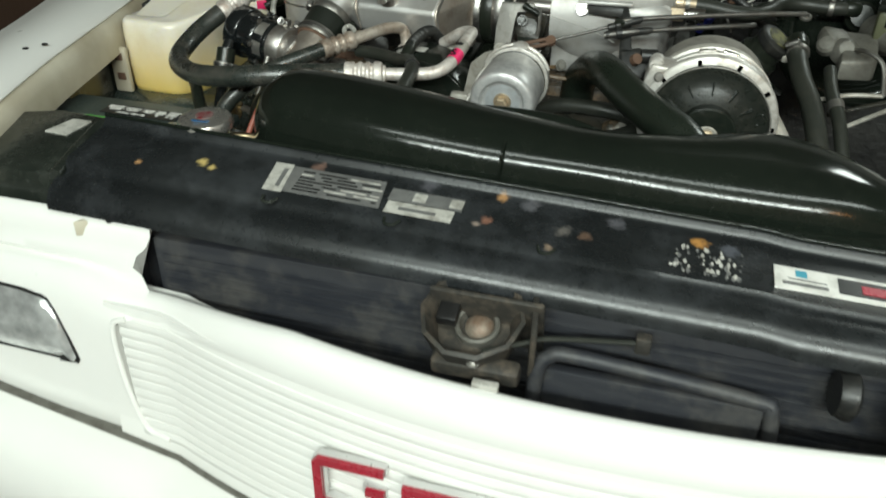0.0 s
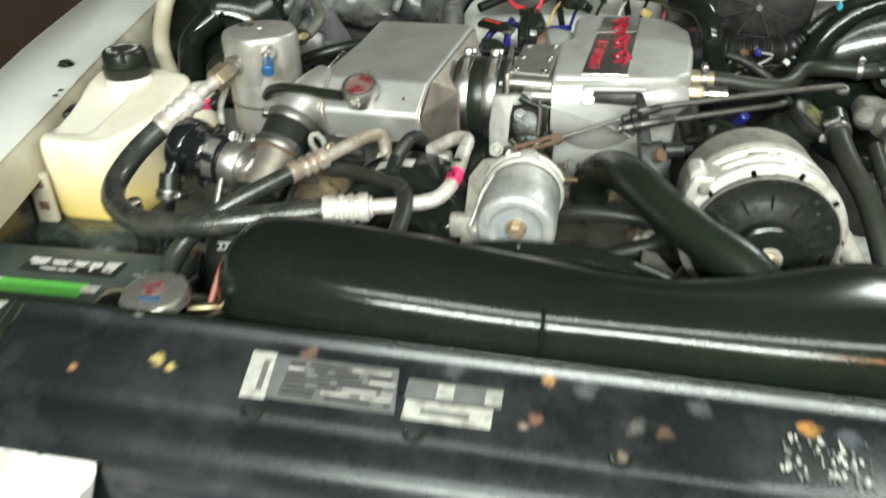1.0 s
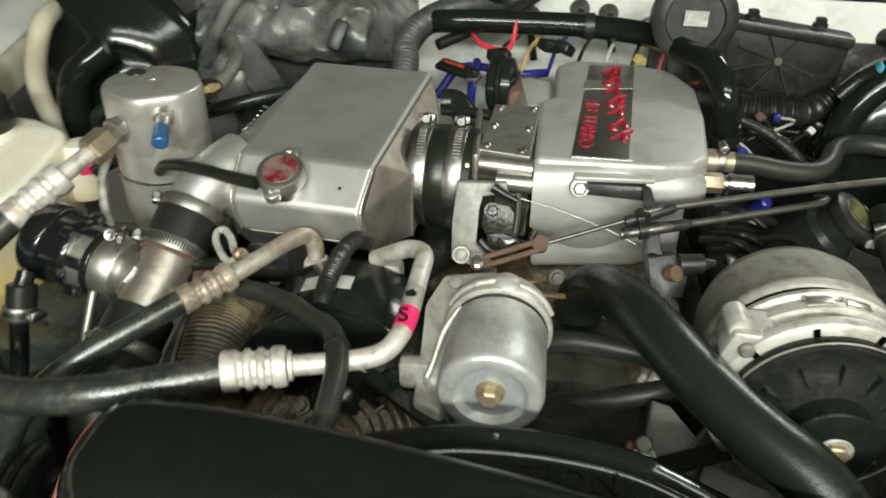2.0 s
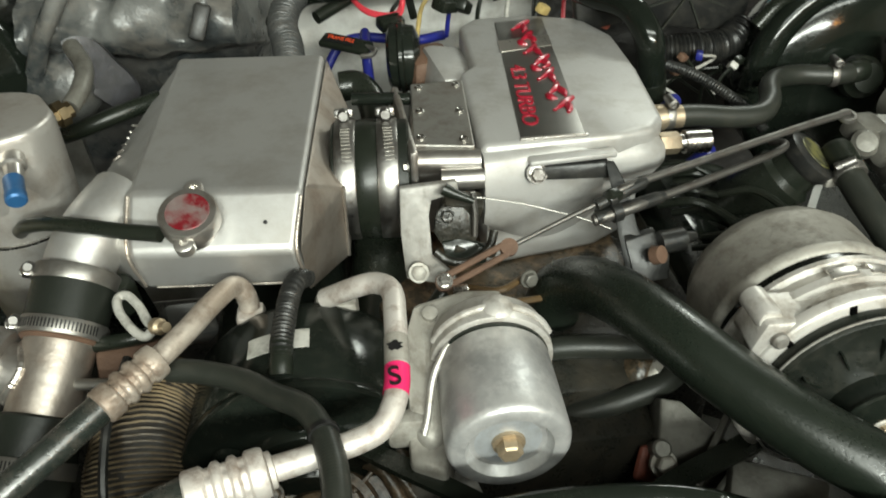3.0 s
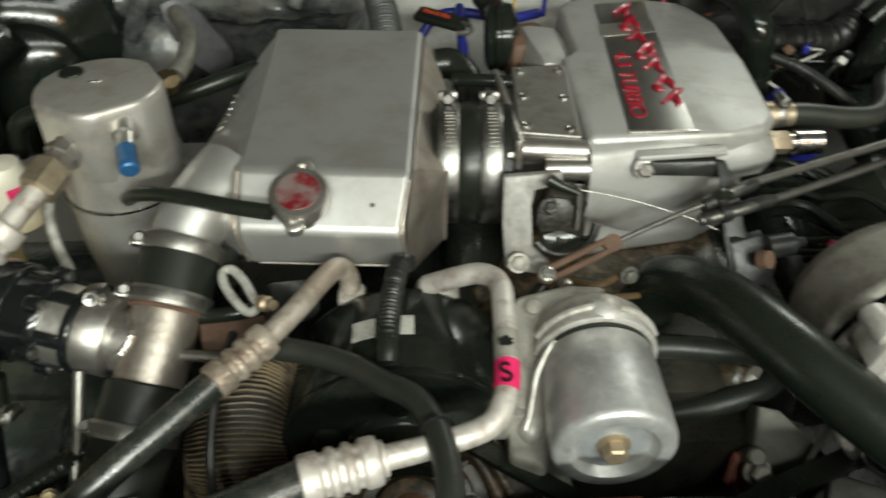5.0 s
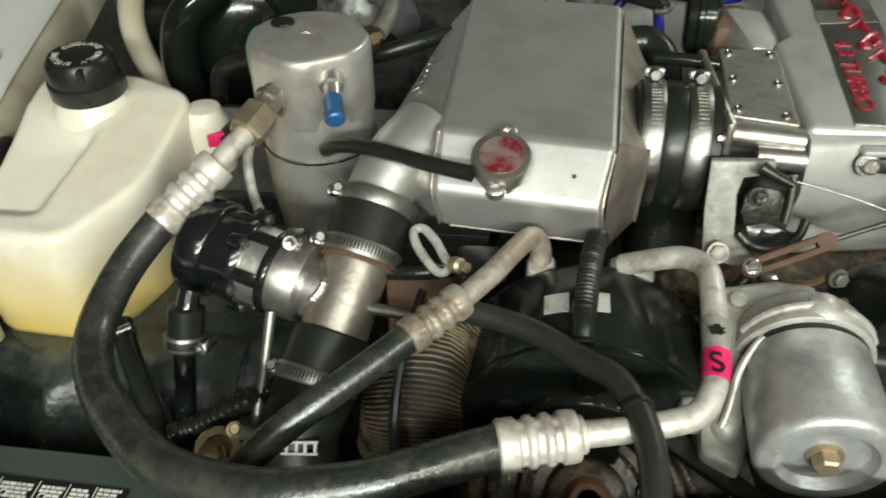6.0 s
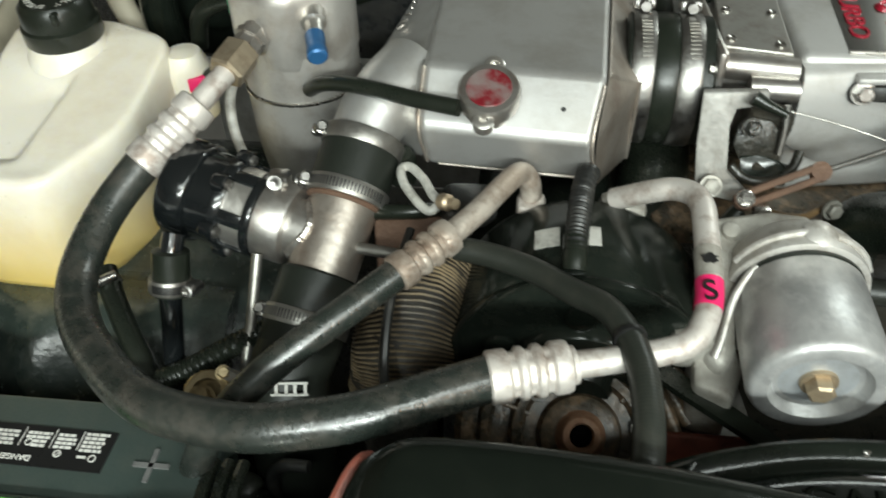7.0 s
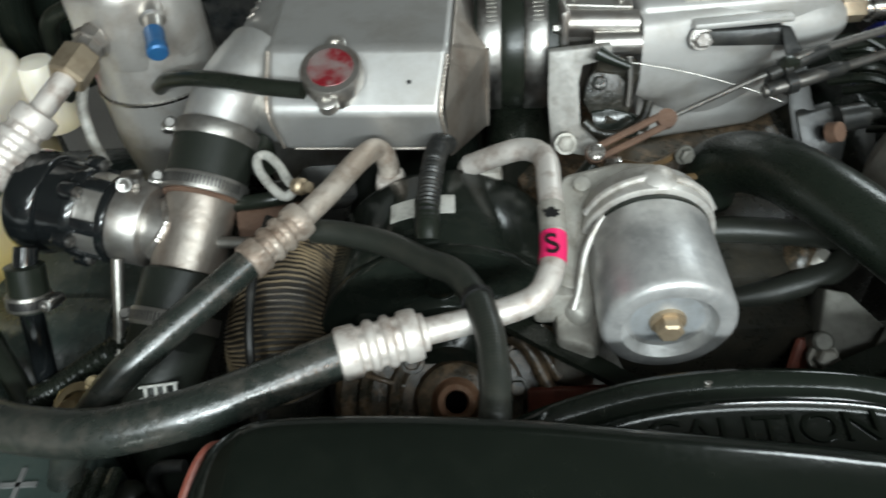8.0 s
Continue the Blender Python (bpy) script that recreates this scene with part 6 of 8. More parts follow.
# ================= the engine's mass, in shade under everything =================
def engine():
    e = thing("engine_block", (0.03, 0.7, 0.43), "dark greasy engine block and heads in deep shade", "engine")
    part("block", box((0.03, 0.72, 0.66), (0.36, 0.46, 0.46), 0.02), GRIME, e)
    for s in (-1, 1):
        part("head", box((0.03 + s * 0.19, 0.72, 0.83), (0.15, 0.42, 0.12), 0.02, turn(0, s * 28)), GRIME, e)
        part("valve_cover", box((0.03 + s * 0.215, 0.72, 0.895), (0.12, 0.40, 0.06), 0.018, turn(0, s * 28)), BLACKMETAL, e)
    part("intake_valley", box((0.02, 0.70, 0.90), (0.24, 0.34, 0.06), 0.015), RUSTYGRIME, e)
    part("timing_cover", box((0.0, 0.45, 0.74), (0.26, 0.08, 0.28), 0.02), GRIME, e)
    part("front_casting", box((0.02, 0.50, 0.86), (0.22, 0.10, 0.10), 0.02, turn(10)), GRIME, e)
    rnd = random.Random(21)
    for k in range(26):
        x, y = rnd.uniform(-0.05, 0.16), rnd.uniform(0.44, 0.56)
        part("casting_lump", lathe((x, y, rnd.uniform(0.85, 0.89)), (rnd.uniform(-0.4, 0.4), rnd.uniform(-0.8, 0.2), 1), [(0, 0.018), (0.012, 0.016), (0.02, 0.01), (0.024, 0.006), (0.024, 0)], 10), RUSTYGRIME if k % 4 == 0 else (ALU_OLD if k % 7 == 3 else GRIME), e)
    part("hex_plug", hexbolt((0.030, 0.520, 0.963), (0.3, -0.9, 0.2), 0.006, 0.007), OLDGREY, e)
    part("hex_plug", hexbolt((0.112, 0.458, 0.885), (0.1, -0.9, 0.4), 0.009, 0.014), ALU_OLD, e)
    part("lift_eye", lathe((0.112, 0.462, 0.885), (0.1, -0.9, 0.4), [(0, 0.016), (0.003, 0.016)], 18), ALU_OLD, e)
    part("cross_pipe", tube([(0.0, 0.485, 0.905), (0.05, 0.478, 0.92), (0.11, 0.468, 0.922), (0.16, 0.47, 0.91)], 0.0105, 12), HOSE_DULL, e)
    part("lower_hose", tube([(0.02, 0.46, 0.86), (0.06, 0.445, 0.875), (0.10, 0.443, 0.888), (0.14, 0.452, 0.90), (0.16, 0.48, 0.91)], 0.011, 12), HOSE_DULL, e)
    for i, (a, b) in enumerate([((-0.02, 0.525, 0.955), (0.03, 0.53, 0.958)), ((-0.03, 0.52, 0.945), (0.05, 0.515, 0.945)), ((-0.06, 0.50, 0.94), (-0.01, 0.495, 0.95))]):
        part("tan_wire", tube([a, ((a[0] + b[0]) / 2, a[1] - 0.012, a[2] + 0.004), b], 0.003, 8), TAN, e)
    part("dark_boot", tube([(-0.045, 0.498, 0.975), (-0.06, 0.485, 0.965), (-0.075, 0.48, 0.955)], 0.006, 10), RUBBER, e)
    # rusty water-pump casting with an open port
    w = thing("water_pump", (-0.15, 0.36, 0.8), "rusty oily water pump casting with open round port", "water pump")
    c, d = V(-0.155, 0.352, 0.886), V(0.02, -0.62, 0.78).normalized()
    part("body", lathe(c, d, [(-0.05, 0.088), (-0.022, 0.088), (-0.017, 0.083), (-0.016, 0.072), (-0.010, 0.069), (-0.009, 0.064), (-0.014, 0.061), (-0.014, 0.050), (-0.006, 0.047), (-0.005, 0.041), (-0.010, 0.038), (-0.010, 0.030), (-0.002, 0.027), (0.0, 0.022), (0.0, 0.0)], 44), RUSTYGRIME, w, sharp=30)
    part("port_rim", lathe(c, d, [(0, 0.0175), (0.004, 0.0150), (0.0080, 0.0140), (0.0095, 0.0125), (0.0094, 0.0090), (0.007, 0.0080), (0.002, 0.0078)], 30), PORTRUST, w, "rust-brown rim of the port")
    part("port_hole", lathe(c + d * 0.0022, d, [(0, 0.0080), (0.0006, 0.0079), (0.0006, 0)], 20), VOID, w)
    for k in range(9):
        g = radians(20 + 40 * k)
        o, u, v = basis(d)
        s0 = u * math.cos(g) + v * math.sin(g)
        part("casting_rib", box(c - d * 0.010 + s0 * 0.052, (0.030, 0.0035, 0.008), 0.001, Matrix((s0, d.cross(s0), d)).transposed()), RUSTYGRIME, w)
    rot = turn(42, -6, 24)
    part("gusset", box((-0.070, 0.378, 0.873), (0.075, 0.055, 0.005), 0.0015, rot), BRACKET, w, "dull grey gusset plate")
    for i, (x, y, z) in enumerate([(-0.185, 0.378, 0.900), (-0.112, 0.362, 0.885)]):
        part("pump_bolt", hexbolt((x, y, z), d, 0.0065, 0.008), RUSTYGRIME, w)
    for k in range(3):
        part("pipe_elbow", tube([(-0.085 + k * 0.004, 0.352 + 0.016 * k, 0.875 + 0.012 * k), (-0.105, 0.385 + 0.012 * k, 0.905 + 0.006 * k), (-0.135, 0.40 + 0.012 * k, 0.905 + 0.008 * k)], 0.0055, 10), RUSTYGRIME, w)


engine()


def belts():
    b = thing("drive_belt", (-0.08, 0.37, 0.88), "black ribbed drive belt running between pulleys", "belt")
    def strap(pts, w=0.02, t=0.0045, wd=(0, 1, 0.05)):
        path = spline(pts, 4)
        rings = []
        for i, p in enumerate(path):
            d = (path[min(i + 1, len(path) - 1)] - path[max(i - 1, 0)]).normalized()
            s = Vector(wd)
            s = (s - d * s.dot(d)).normalized() * w / 2
            n = d.cross(s).normalized() * t / 2
            rings.append([p + s + n, p - s + n, p - s - n, p + s - n])
        return skin(bmesh.new(), rings)
    part("left_run", strap([(-0.13, 0.393, 0.935), (-0.09, 0.372, 0.922), (-0.035, 0.345, 0.904), (0.03, 0.32, 0.87)], 0.016), RUBBER, b)
    part("right_run", strap([(0.06, 0.345, 0.855), (0.108, 0.361, 0.88), (0.168, 0.374, 0.90), (0.23, 0.385, 0.925)], 0.018), RUBBER, b)
    f = thing("engine_fan", (-0.02, 0.33, 0.75), "fan pulley with orange-red hub behind the shroud", "fan")
    part("hub_plate", box((-0.045, 0.345, 0.868), (0.12, 0.008, 0.05), 0.003, turn(-35)), ORANGE, f)
    part("pulley", lathe((0.0, 0.36, 0.76), (0, -1, 0), [(0, 0.10), (0.006, 0.105), (0.012, 0.097), (0.02, 0.105), (0.026, 0.10), (0.026, 0)], 34), BLACKMETAL, f)
    for k in range(5):
        a = k * 1.2566
        part("blade", box((0.0 + 0.13 * math.cos(a), 0.30, 0.72 + 0.13 * math.sin(a)), (0.17, 0.006, 0.06), 0.002, turn(25, -math.degrees(a), 0)), BLACKMETAL, f)
    part("orange_tab", box((0.112, 0.40, 0.855), (0.03, 0.008, 0.03), 0.004, turn(-30, 20, 0)), ORANGE, f)


belts()


# ================= A/C compressor and its lines =================
def compressor():
    e = thing("ac_compressor", (-0.16, 0.44, 0.82), "black drum-shaped air-conditioning compressor with white sticker", "compressor")
    c = V(-0.158, 0.405, 0.8965)
    part("drum", lathe(c, (0.02, 1, 0.02), [(-0.004, 0.0), (-0.004, 0.086), (0.0, 0.0915), (0.004, 0.0938), (0.07, 0.0938), (0.083, 0.088), (0.086, 0.0)], 64), BLACKMETAL, e, sharp=45)
    part("rim", lathe(c + V(0, -0.008, -0.002), (0.02, 1, 0.02), [(0, 0.0905), (0.001, 0.0935), (0.003, 0.0948), (0.008, 0.0948), (0.010, 0.0935)], 64), BLACKMETAL, e)
    part("clutch_plate", lathe(c + V(0, -0.016, -0.004), (0.02, 1, 0.02), [(0, 0.0), (0.0, 0.052), (0.003, 0.055), (0.008, 0.056), (0.009, 0.060), (0.010, 0.072), (0.013, 0.074)], 48), BLACKMETAL, e)
    part("hub", lathe(c + V(0, -0.026, -0.004), (0.02, 1, 0.02), [(0, 0.0), (0.0, 0.022), (0.005, 0.026), (0.012, 0.03)], 26), BLACKMETAL, e)
    for k in range(3):
        a = radians(60 + 62 * k - 30)
        part("clutch_rivet", lathe(c + V(0.062 * math.cos(a), -0.010, 0.062 * math.sin(a)), (0, -1, 0), [(0, 0.012), (0.003, 0.011), (0.006, 0.006), (0.006, 0)], 14), BLACKMETAL, e)
    # sticker bent over the drum's top
    for x0, x1 in ((-0.194, -0.177), (-0.1645, -0.149)):
        rings = []
        for i in range(6):
            x = x0 + (x1 - x0) * i / 5
            z = c.z + math.sqrt(0.0943 ** 2 - (x - c.x - 0.001) ** 2) + 0.0007
            rings.append([V(x, 0.432, z), V(x, 0.451, z), V(x, 0.451, z - 0.0005), V(x, 0.432, z - 0.0005)])
        part("sticker", skin(bmesh.new(), rings), LABELWHITE, e)
    part("rear_boss", box((-0.130, 0.492, 0.972), (0.034, 0.022, 0.026), 0.006), ALU_OLD, e)
    part("port_block", box((-0.197, 0.494, 0.966), (0.022, 0.022, 0.026), 0.005), ALU_PIPE, e)
    part("ear", box((-0.085, 0.392, 0.94), (0.03, 0.016, 0.03), 0.006), ALU_OLD, e)


compressor()


def ac_lines():
    h = thing("suction_hose", (-0.35, 0.3, 0.97), "thick black air-conditioning hose with crimped aluminium ends", "hose")
    loop = [(-0.483, 0.485, 1.008), (-0.504, 0.446, 0.987), (-0.511, 0.41, 0.972), (-0.505, 0.380, 0.966), (-0.485, 0.347, 0.966), (-0.453, 0.315, 0.970), (-0.426, 0.294, 0.975), (-0.398, 0.280, 0.980), (-0.350, 0.269, 0.988), (-0.318, 0.271, 0.992), (-0.287, 0.278, 0.994), (-0.252, 0.295, 0.993), (-0.216, 0.3135, 0.991)]
    part("rubber_hose", tube(loop, 0.0137, 20), HOSE_SHEEN, h)
    part("ferrule", ferrule((-0.487, 0.478, 1.004), (-0.449, 0.519, 1.034), 0.0158), ALU_PIPE, h)
    part("ferrule", ferrule((-0.219, 0.3125, 0.9912), (-0.172, 0.3255, 0.992), 0.0158), ALU_PIPE, h)
    part("collar", lathe((-0.172, 0.3255, 0.992), (0.95, 0.3, 0), [(0, 0.0115), (0.003, 0.0115), (0.004, 0.009)], 18), ALU_PIPE, h)
    part("upper_pipe", tube([(-0.452, 0.516, 1.032), (-0.440, 0.540, 1.041), (-0.432, 0.557, 1.046)], 0.0088, 16), ALU_PIPE, h)
    a, b = V(-0.437, 0.547, 1.043), V(-0.421, 0.592, 1.056)
    part("nut", lathe(a, b - a, [(0, 0.0135), (0.002, 0.0155), (0.026, 0.0155), (0.028, 0.0135)], 6), NUT, h, "large brass-coloured hex nut")
    part("fitting", lathe(a + (b - a) * 0.58, b - a, [(0, 0.0118), (0.008, 0.0118), (0.008, 0.0145), (0.014, 0.0145), (0.0145, 0.012), (0.03, 0.012)], 8), ALU_SAT, h)
    pipe = [(-0.174, 0.325, 0.992), (-0.145, 0.332, 0.9925), (-0.118, 0.339, 0.994), (-0.102, 0.345, 0.998), (-0.0935, 0.358, 1.003), (-0.0895, 0.375, 1.007), (-0.088, 0.40, 1.012), (-0.087, 0.425, 1.0165), (-0.0865, 0.446, 1.018), (-0.090, 0.460, 1.0165), (-0.099, 0.469, 1.0135), (-0.111, 0.474, 1.008), (-0.138, 0.487, 0.988)]
    part("bent_pipe", tube(pipe, 0.0081, 18), ALU_PIPE, h, "bent aluminium pipe")
    part("pink_tape", tube([(-0.0918, 0.364, 1.0047), (-0.0899, 0.374, 1.0069), (-0.0890, 0.384, 1.0089)], 0.0086, 18, ends=False), PINK, h, "bright pink tape with black mark")
    part("tape_letter", letters("S", 0.02, frame_m((-0.0915, 0.3700, 1.0155), (1, 0.08, 0), (-0.05, 0.98, 0.19)), 0.0006), LABELBLACK, h)
    part("flaked_label", tube([(-0.0889, 0.385, 1.0091), (-0.0879, 0.407, 1.0134)], 0.0085, 16, 3, ends=False), ALU_OLD, h)
    part("black_flake", patch((-0.0895, 0.394, 1.0195), (0, -0.2, 1), 0.0042, 77, 1.3), LABELBLACK, h)
    d = thing("discharge_hose", (-0.3, 0.4, 0.95), "black air-conditioning hose with aluminium pipe and crimp", "hose")
    part("pipe", tube([(-0.197, 0.496, 0.972), (-0.199, 0.499, 0.99), (-0.206, 0.496, 1.001), (-0.217, 0.474, 1.006), (-0.232, 0.447, 1.005), (-0.252, 0.421, 1.0005)], 0.0082, 16), ALU_STAIN, d)
    part("ferrule", ferrule((-0.2835, 0.389, 0.9935), (-0.2495, 0.424, 1.0015), 0.0128), ALU_STAIN, d)
    part("rubber_hose", tube([(-0.274, 0.399, 0.996), (-0.305, 0.368, 0.987), (-0.330, 0.346, 0.979), (-0.349, 0.331, 0.970), (-0.370, 0.316, 0.955), (-0.392, 0.30, 0.93), (-0.41, 0.29, 0.89)], 0.0105, 16), HOSE_SHEEN, d)
    loop = [(-0.2577, 0.462, 0.998), (-0.2676, 0.474, 0.992), (-0.277, 0.492, 0.9925), (-0.2879, 0.506, 0.993), (-0.294, 0.508, 0.992), (-0.2963, 0.503, 0.9909), (-0.2915, 0.49, 0.9887), (-0.2787, 0.472, 0.9864), (-0.2704, 0.466, 0.985), (-0.2656, 0.468, 0.987), (-0.262, 0.474, 0.988)]
    w = single("service_loop", tube(loop, 0.0036, 10), LABELWHITE, "bent off-white looped service pipe below intercooler", "pipe")
    part("valve", lathe((-0.263, 0.468, 0.993), (0.6, -0.5, 0.3), [(0, 0.004), (0.003, 0.0062), (0.010, 0.0062), (0.012, 0.004), (0.018, 0.004)], 12), BOLT, w)
    v = single("vent_hose", tube([(-0.247, 0.430, 0.983), (-0.222, 0.422, 0.985), (-0.194, 0.408, 0.987), (-0.170, 0.386, 0.992), (-0.150, 0.366, 0.999), (-0.138, 0.342, 1.0), (-0.132, 0.315, 0.999), (-0.131, 0.285, 0.994), (-0.133, 0.262, 0.985), (-0.136, 0.246, 0.96)], 0.0086, 16, 8), HOSE_DULL, "dull black vent hose curving to the shroud", "hose")
    part("mesh_sleeve", tube([(-0.1365, 0.338, 1.0), (-0.132, 0.315, 0.999), (-0.131, 0.285, 0.994), (-0.133, 0.262, 0.985), (-0.136, 0.246, 0.96)], 0.0089, 16, 6, ribs=0.00006, pitch=0.0022), HOSE_DULL, v)
    part("cable_tie", lathe((-0.1385, 0.344, 1.0), (0.25, -0.95, 0.05), [(0, 0.0092), (0, 0.0102), (0.003, 0.0102), (0.003, 0.0092)], 18), LABELBLACK, v)
    l = single("wire_loom", tube([(-0.154, 0.52, 0.985), (-0.158, 0.498, 1.0), (-0.162, 0.475, 1.005), (-0.165, 0.45, 1.004), (-0.167, 0.428, 1.0), (-0.1675, 0.418, 0.996)], 0.0078, 14, 6, ribs=0.0007, pitch=0.0035), DARKPLASTIC, "ribbed grey wire loom over the compressor", "wire loom")
    part("tape_end", tube([(-0.1672, 0.430, 1.0), (-0.1677, 0.416, 0.995), (-0.168, 0.408, 0.989)], 0.0084, 14), RUBBER, l)
    # service tank (accumulator)
    t = thing("accumulator", (-0.405, 0.635, 0.88), "aluminium accumulator can with faceted top and blue valve cap", "accumulator")
    cx = V(-0.402, 0.634, 0)
    def flats(z, k):
        """Round plan with two flats machined for the ports."""
        pts = []
        for i in range(64):
            a = 6.283185 * i / 64
            r = 0.0522
            for a0 in (-58, -122, 30):
                c = math.cos(a - radians(a0))
                if c > 0.5:
                    r = min(r, 0.0487 / c)
            pts.append(V(cx.x + r * k * math.cos(a), cx.y + r * k * math.sin(a), z))
        return pts
    part("head", skin(bmesh.new(), [flats(1.026, 0.985), flats(1.030, 1.0), flats(1.080, 1.0), flats(1.0855, 0.985), flats(1.0885, 0.955), flats(1.0895, 0.91)]), ALU_SPUN, t, sharp=55)
    part("upper_can", lathe((cx.x, cx.y, 0.994), (0, 0, 1), [(0, 0.0505), (0.036, 0.0505), (0.05, 0.049)], 40), ALU_SPUN, t)
    part("seam", lathe((cx.x, cx.y, 0.992), (0, 0, 1), [(0, 0.0505), (0.001, 0.0522), (0.003, 0.0522), (0.004, 0.0505)], 40), CHROME, t)
    part("lower_can", lathe((cx.x, cx.y, 0.88), (0, 0, 1), [(0, 0.034), (0.02, 0.045), (0.06, 0.0498), (0.112, 0.0505)], 40), ALU_SPUN, t)
    part("top_mark", box((cx.x - 0.004, cx.y + 0.004, 1.0897), (0.011, 0.002, 0.0012), 0.0004, turn(0, 0, 8)), CHROME, t)
    p, d2 = V(-0.374, 0.588, 1.070), V(0.26, -0.86, -0.30).normalized()
    part("valve_port", lathe(p + V(-0.003, 0.012, 0.002), d2, [(0, 0.010), (0.014, 0.010), (0.015, 0.0075), (0.02, 0.007), (0.028, 0.0065)], 18), ALU_BRIGHT, t)
    part("valve_cap", lathe(p + d2 * 0.016, d2, [(0, 0.0072), (0.0015, 0.0078), (0.016, 0.0075), (0.017, 0.0082), (0.023, 0.0080), (0.0245, 0.0066), (0.0245, 0)], 20), BLUE, t, "blue valve cap")
    part("side_fitting", lathe((-0.368, 0.672, 1.066), (0.7, 0.7, 0.1), [(-0.006, 0.009), (0.006, 0.009), (0.006, 0.012), (0.014, 0.012), (0.015, 0.008), (0.02, 0.008)], 8), BRASS, t)
    part("side_pipe", tube([(-0.355, 0.69, 1.068), (-0.349, 0.71, 1.075), (-0.352, 0.745, 1.082), (-0.37, 0.78, 1.09)], 0.0085, 12), OLDGREY, t)
    part("clip_foot", lathe((-0.43, 0.655, 1.087), (0, 0, 1), [(0, 0.012), (0.004, 0.01), (0.004, 0)], 12), BLACKMETAL, t)
    part("thin_tube", tube([(-0.447, 0.60, 1.02), (-0.456, 0.590, 0.995), (-0.453, 0.577, 0.97), (-0.442, 0.562, 0.95)], 0.0045, 10), LABELWHITE, t)
    pt = single("pressure_switch", tube([(-0.505, 0.655, 0.968), (-0.485, 0.66, 0.98), (-0.45, 0.65, 0.995)], 0.011, 12), RUBBER, "black pressure switch plug with red clip", "switch")
    part("red_clip", box((-0.511, 0.652, 0.972), (0.018, 0.014, 0.015), 0.002, turn(0, 0, 20)), PINK, pt)
    single("wire_green", tube([(-0.44, 0.655, 1.08), (-0.455, 0.66, 1.082), (-0.463, 0.65, 1.07), (-0.458, 0.635, 1.05)], 0.0014, 6), GREENWIRE, "thin green wire looping beside the accumulator", "wire")
    single("rear_hose", tube([(-0.425, 0.69, 1.035), (-0.46, 0.70, 1.034), (-0.495, 0.706, 1.026), (-0.52, 0.71, 1.01), (-0.535, 0.725, 0.97)], 0.0085, 12), RUBBER, "black hose bending behind the coolant bottle", "hose")
    single("tank_hose", tube([(-0.41, 0.765, 1.0), (-0.374, 0.745, 1.018), (-0.335, 0.755, 1.028), (-0.30, 0.78, 1.03)], 0.0085, 12), RUBBER, "black hose between heater box and intercooler", "hose")


ac_lines()


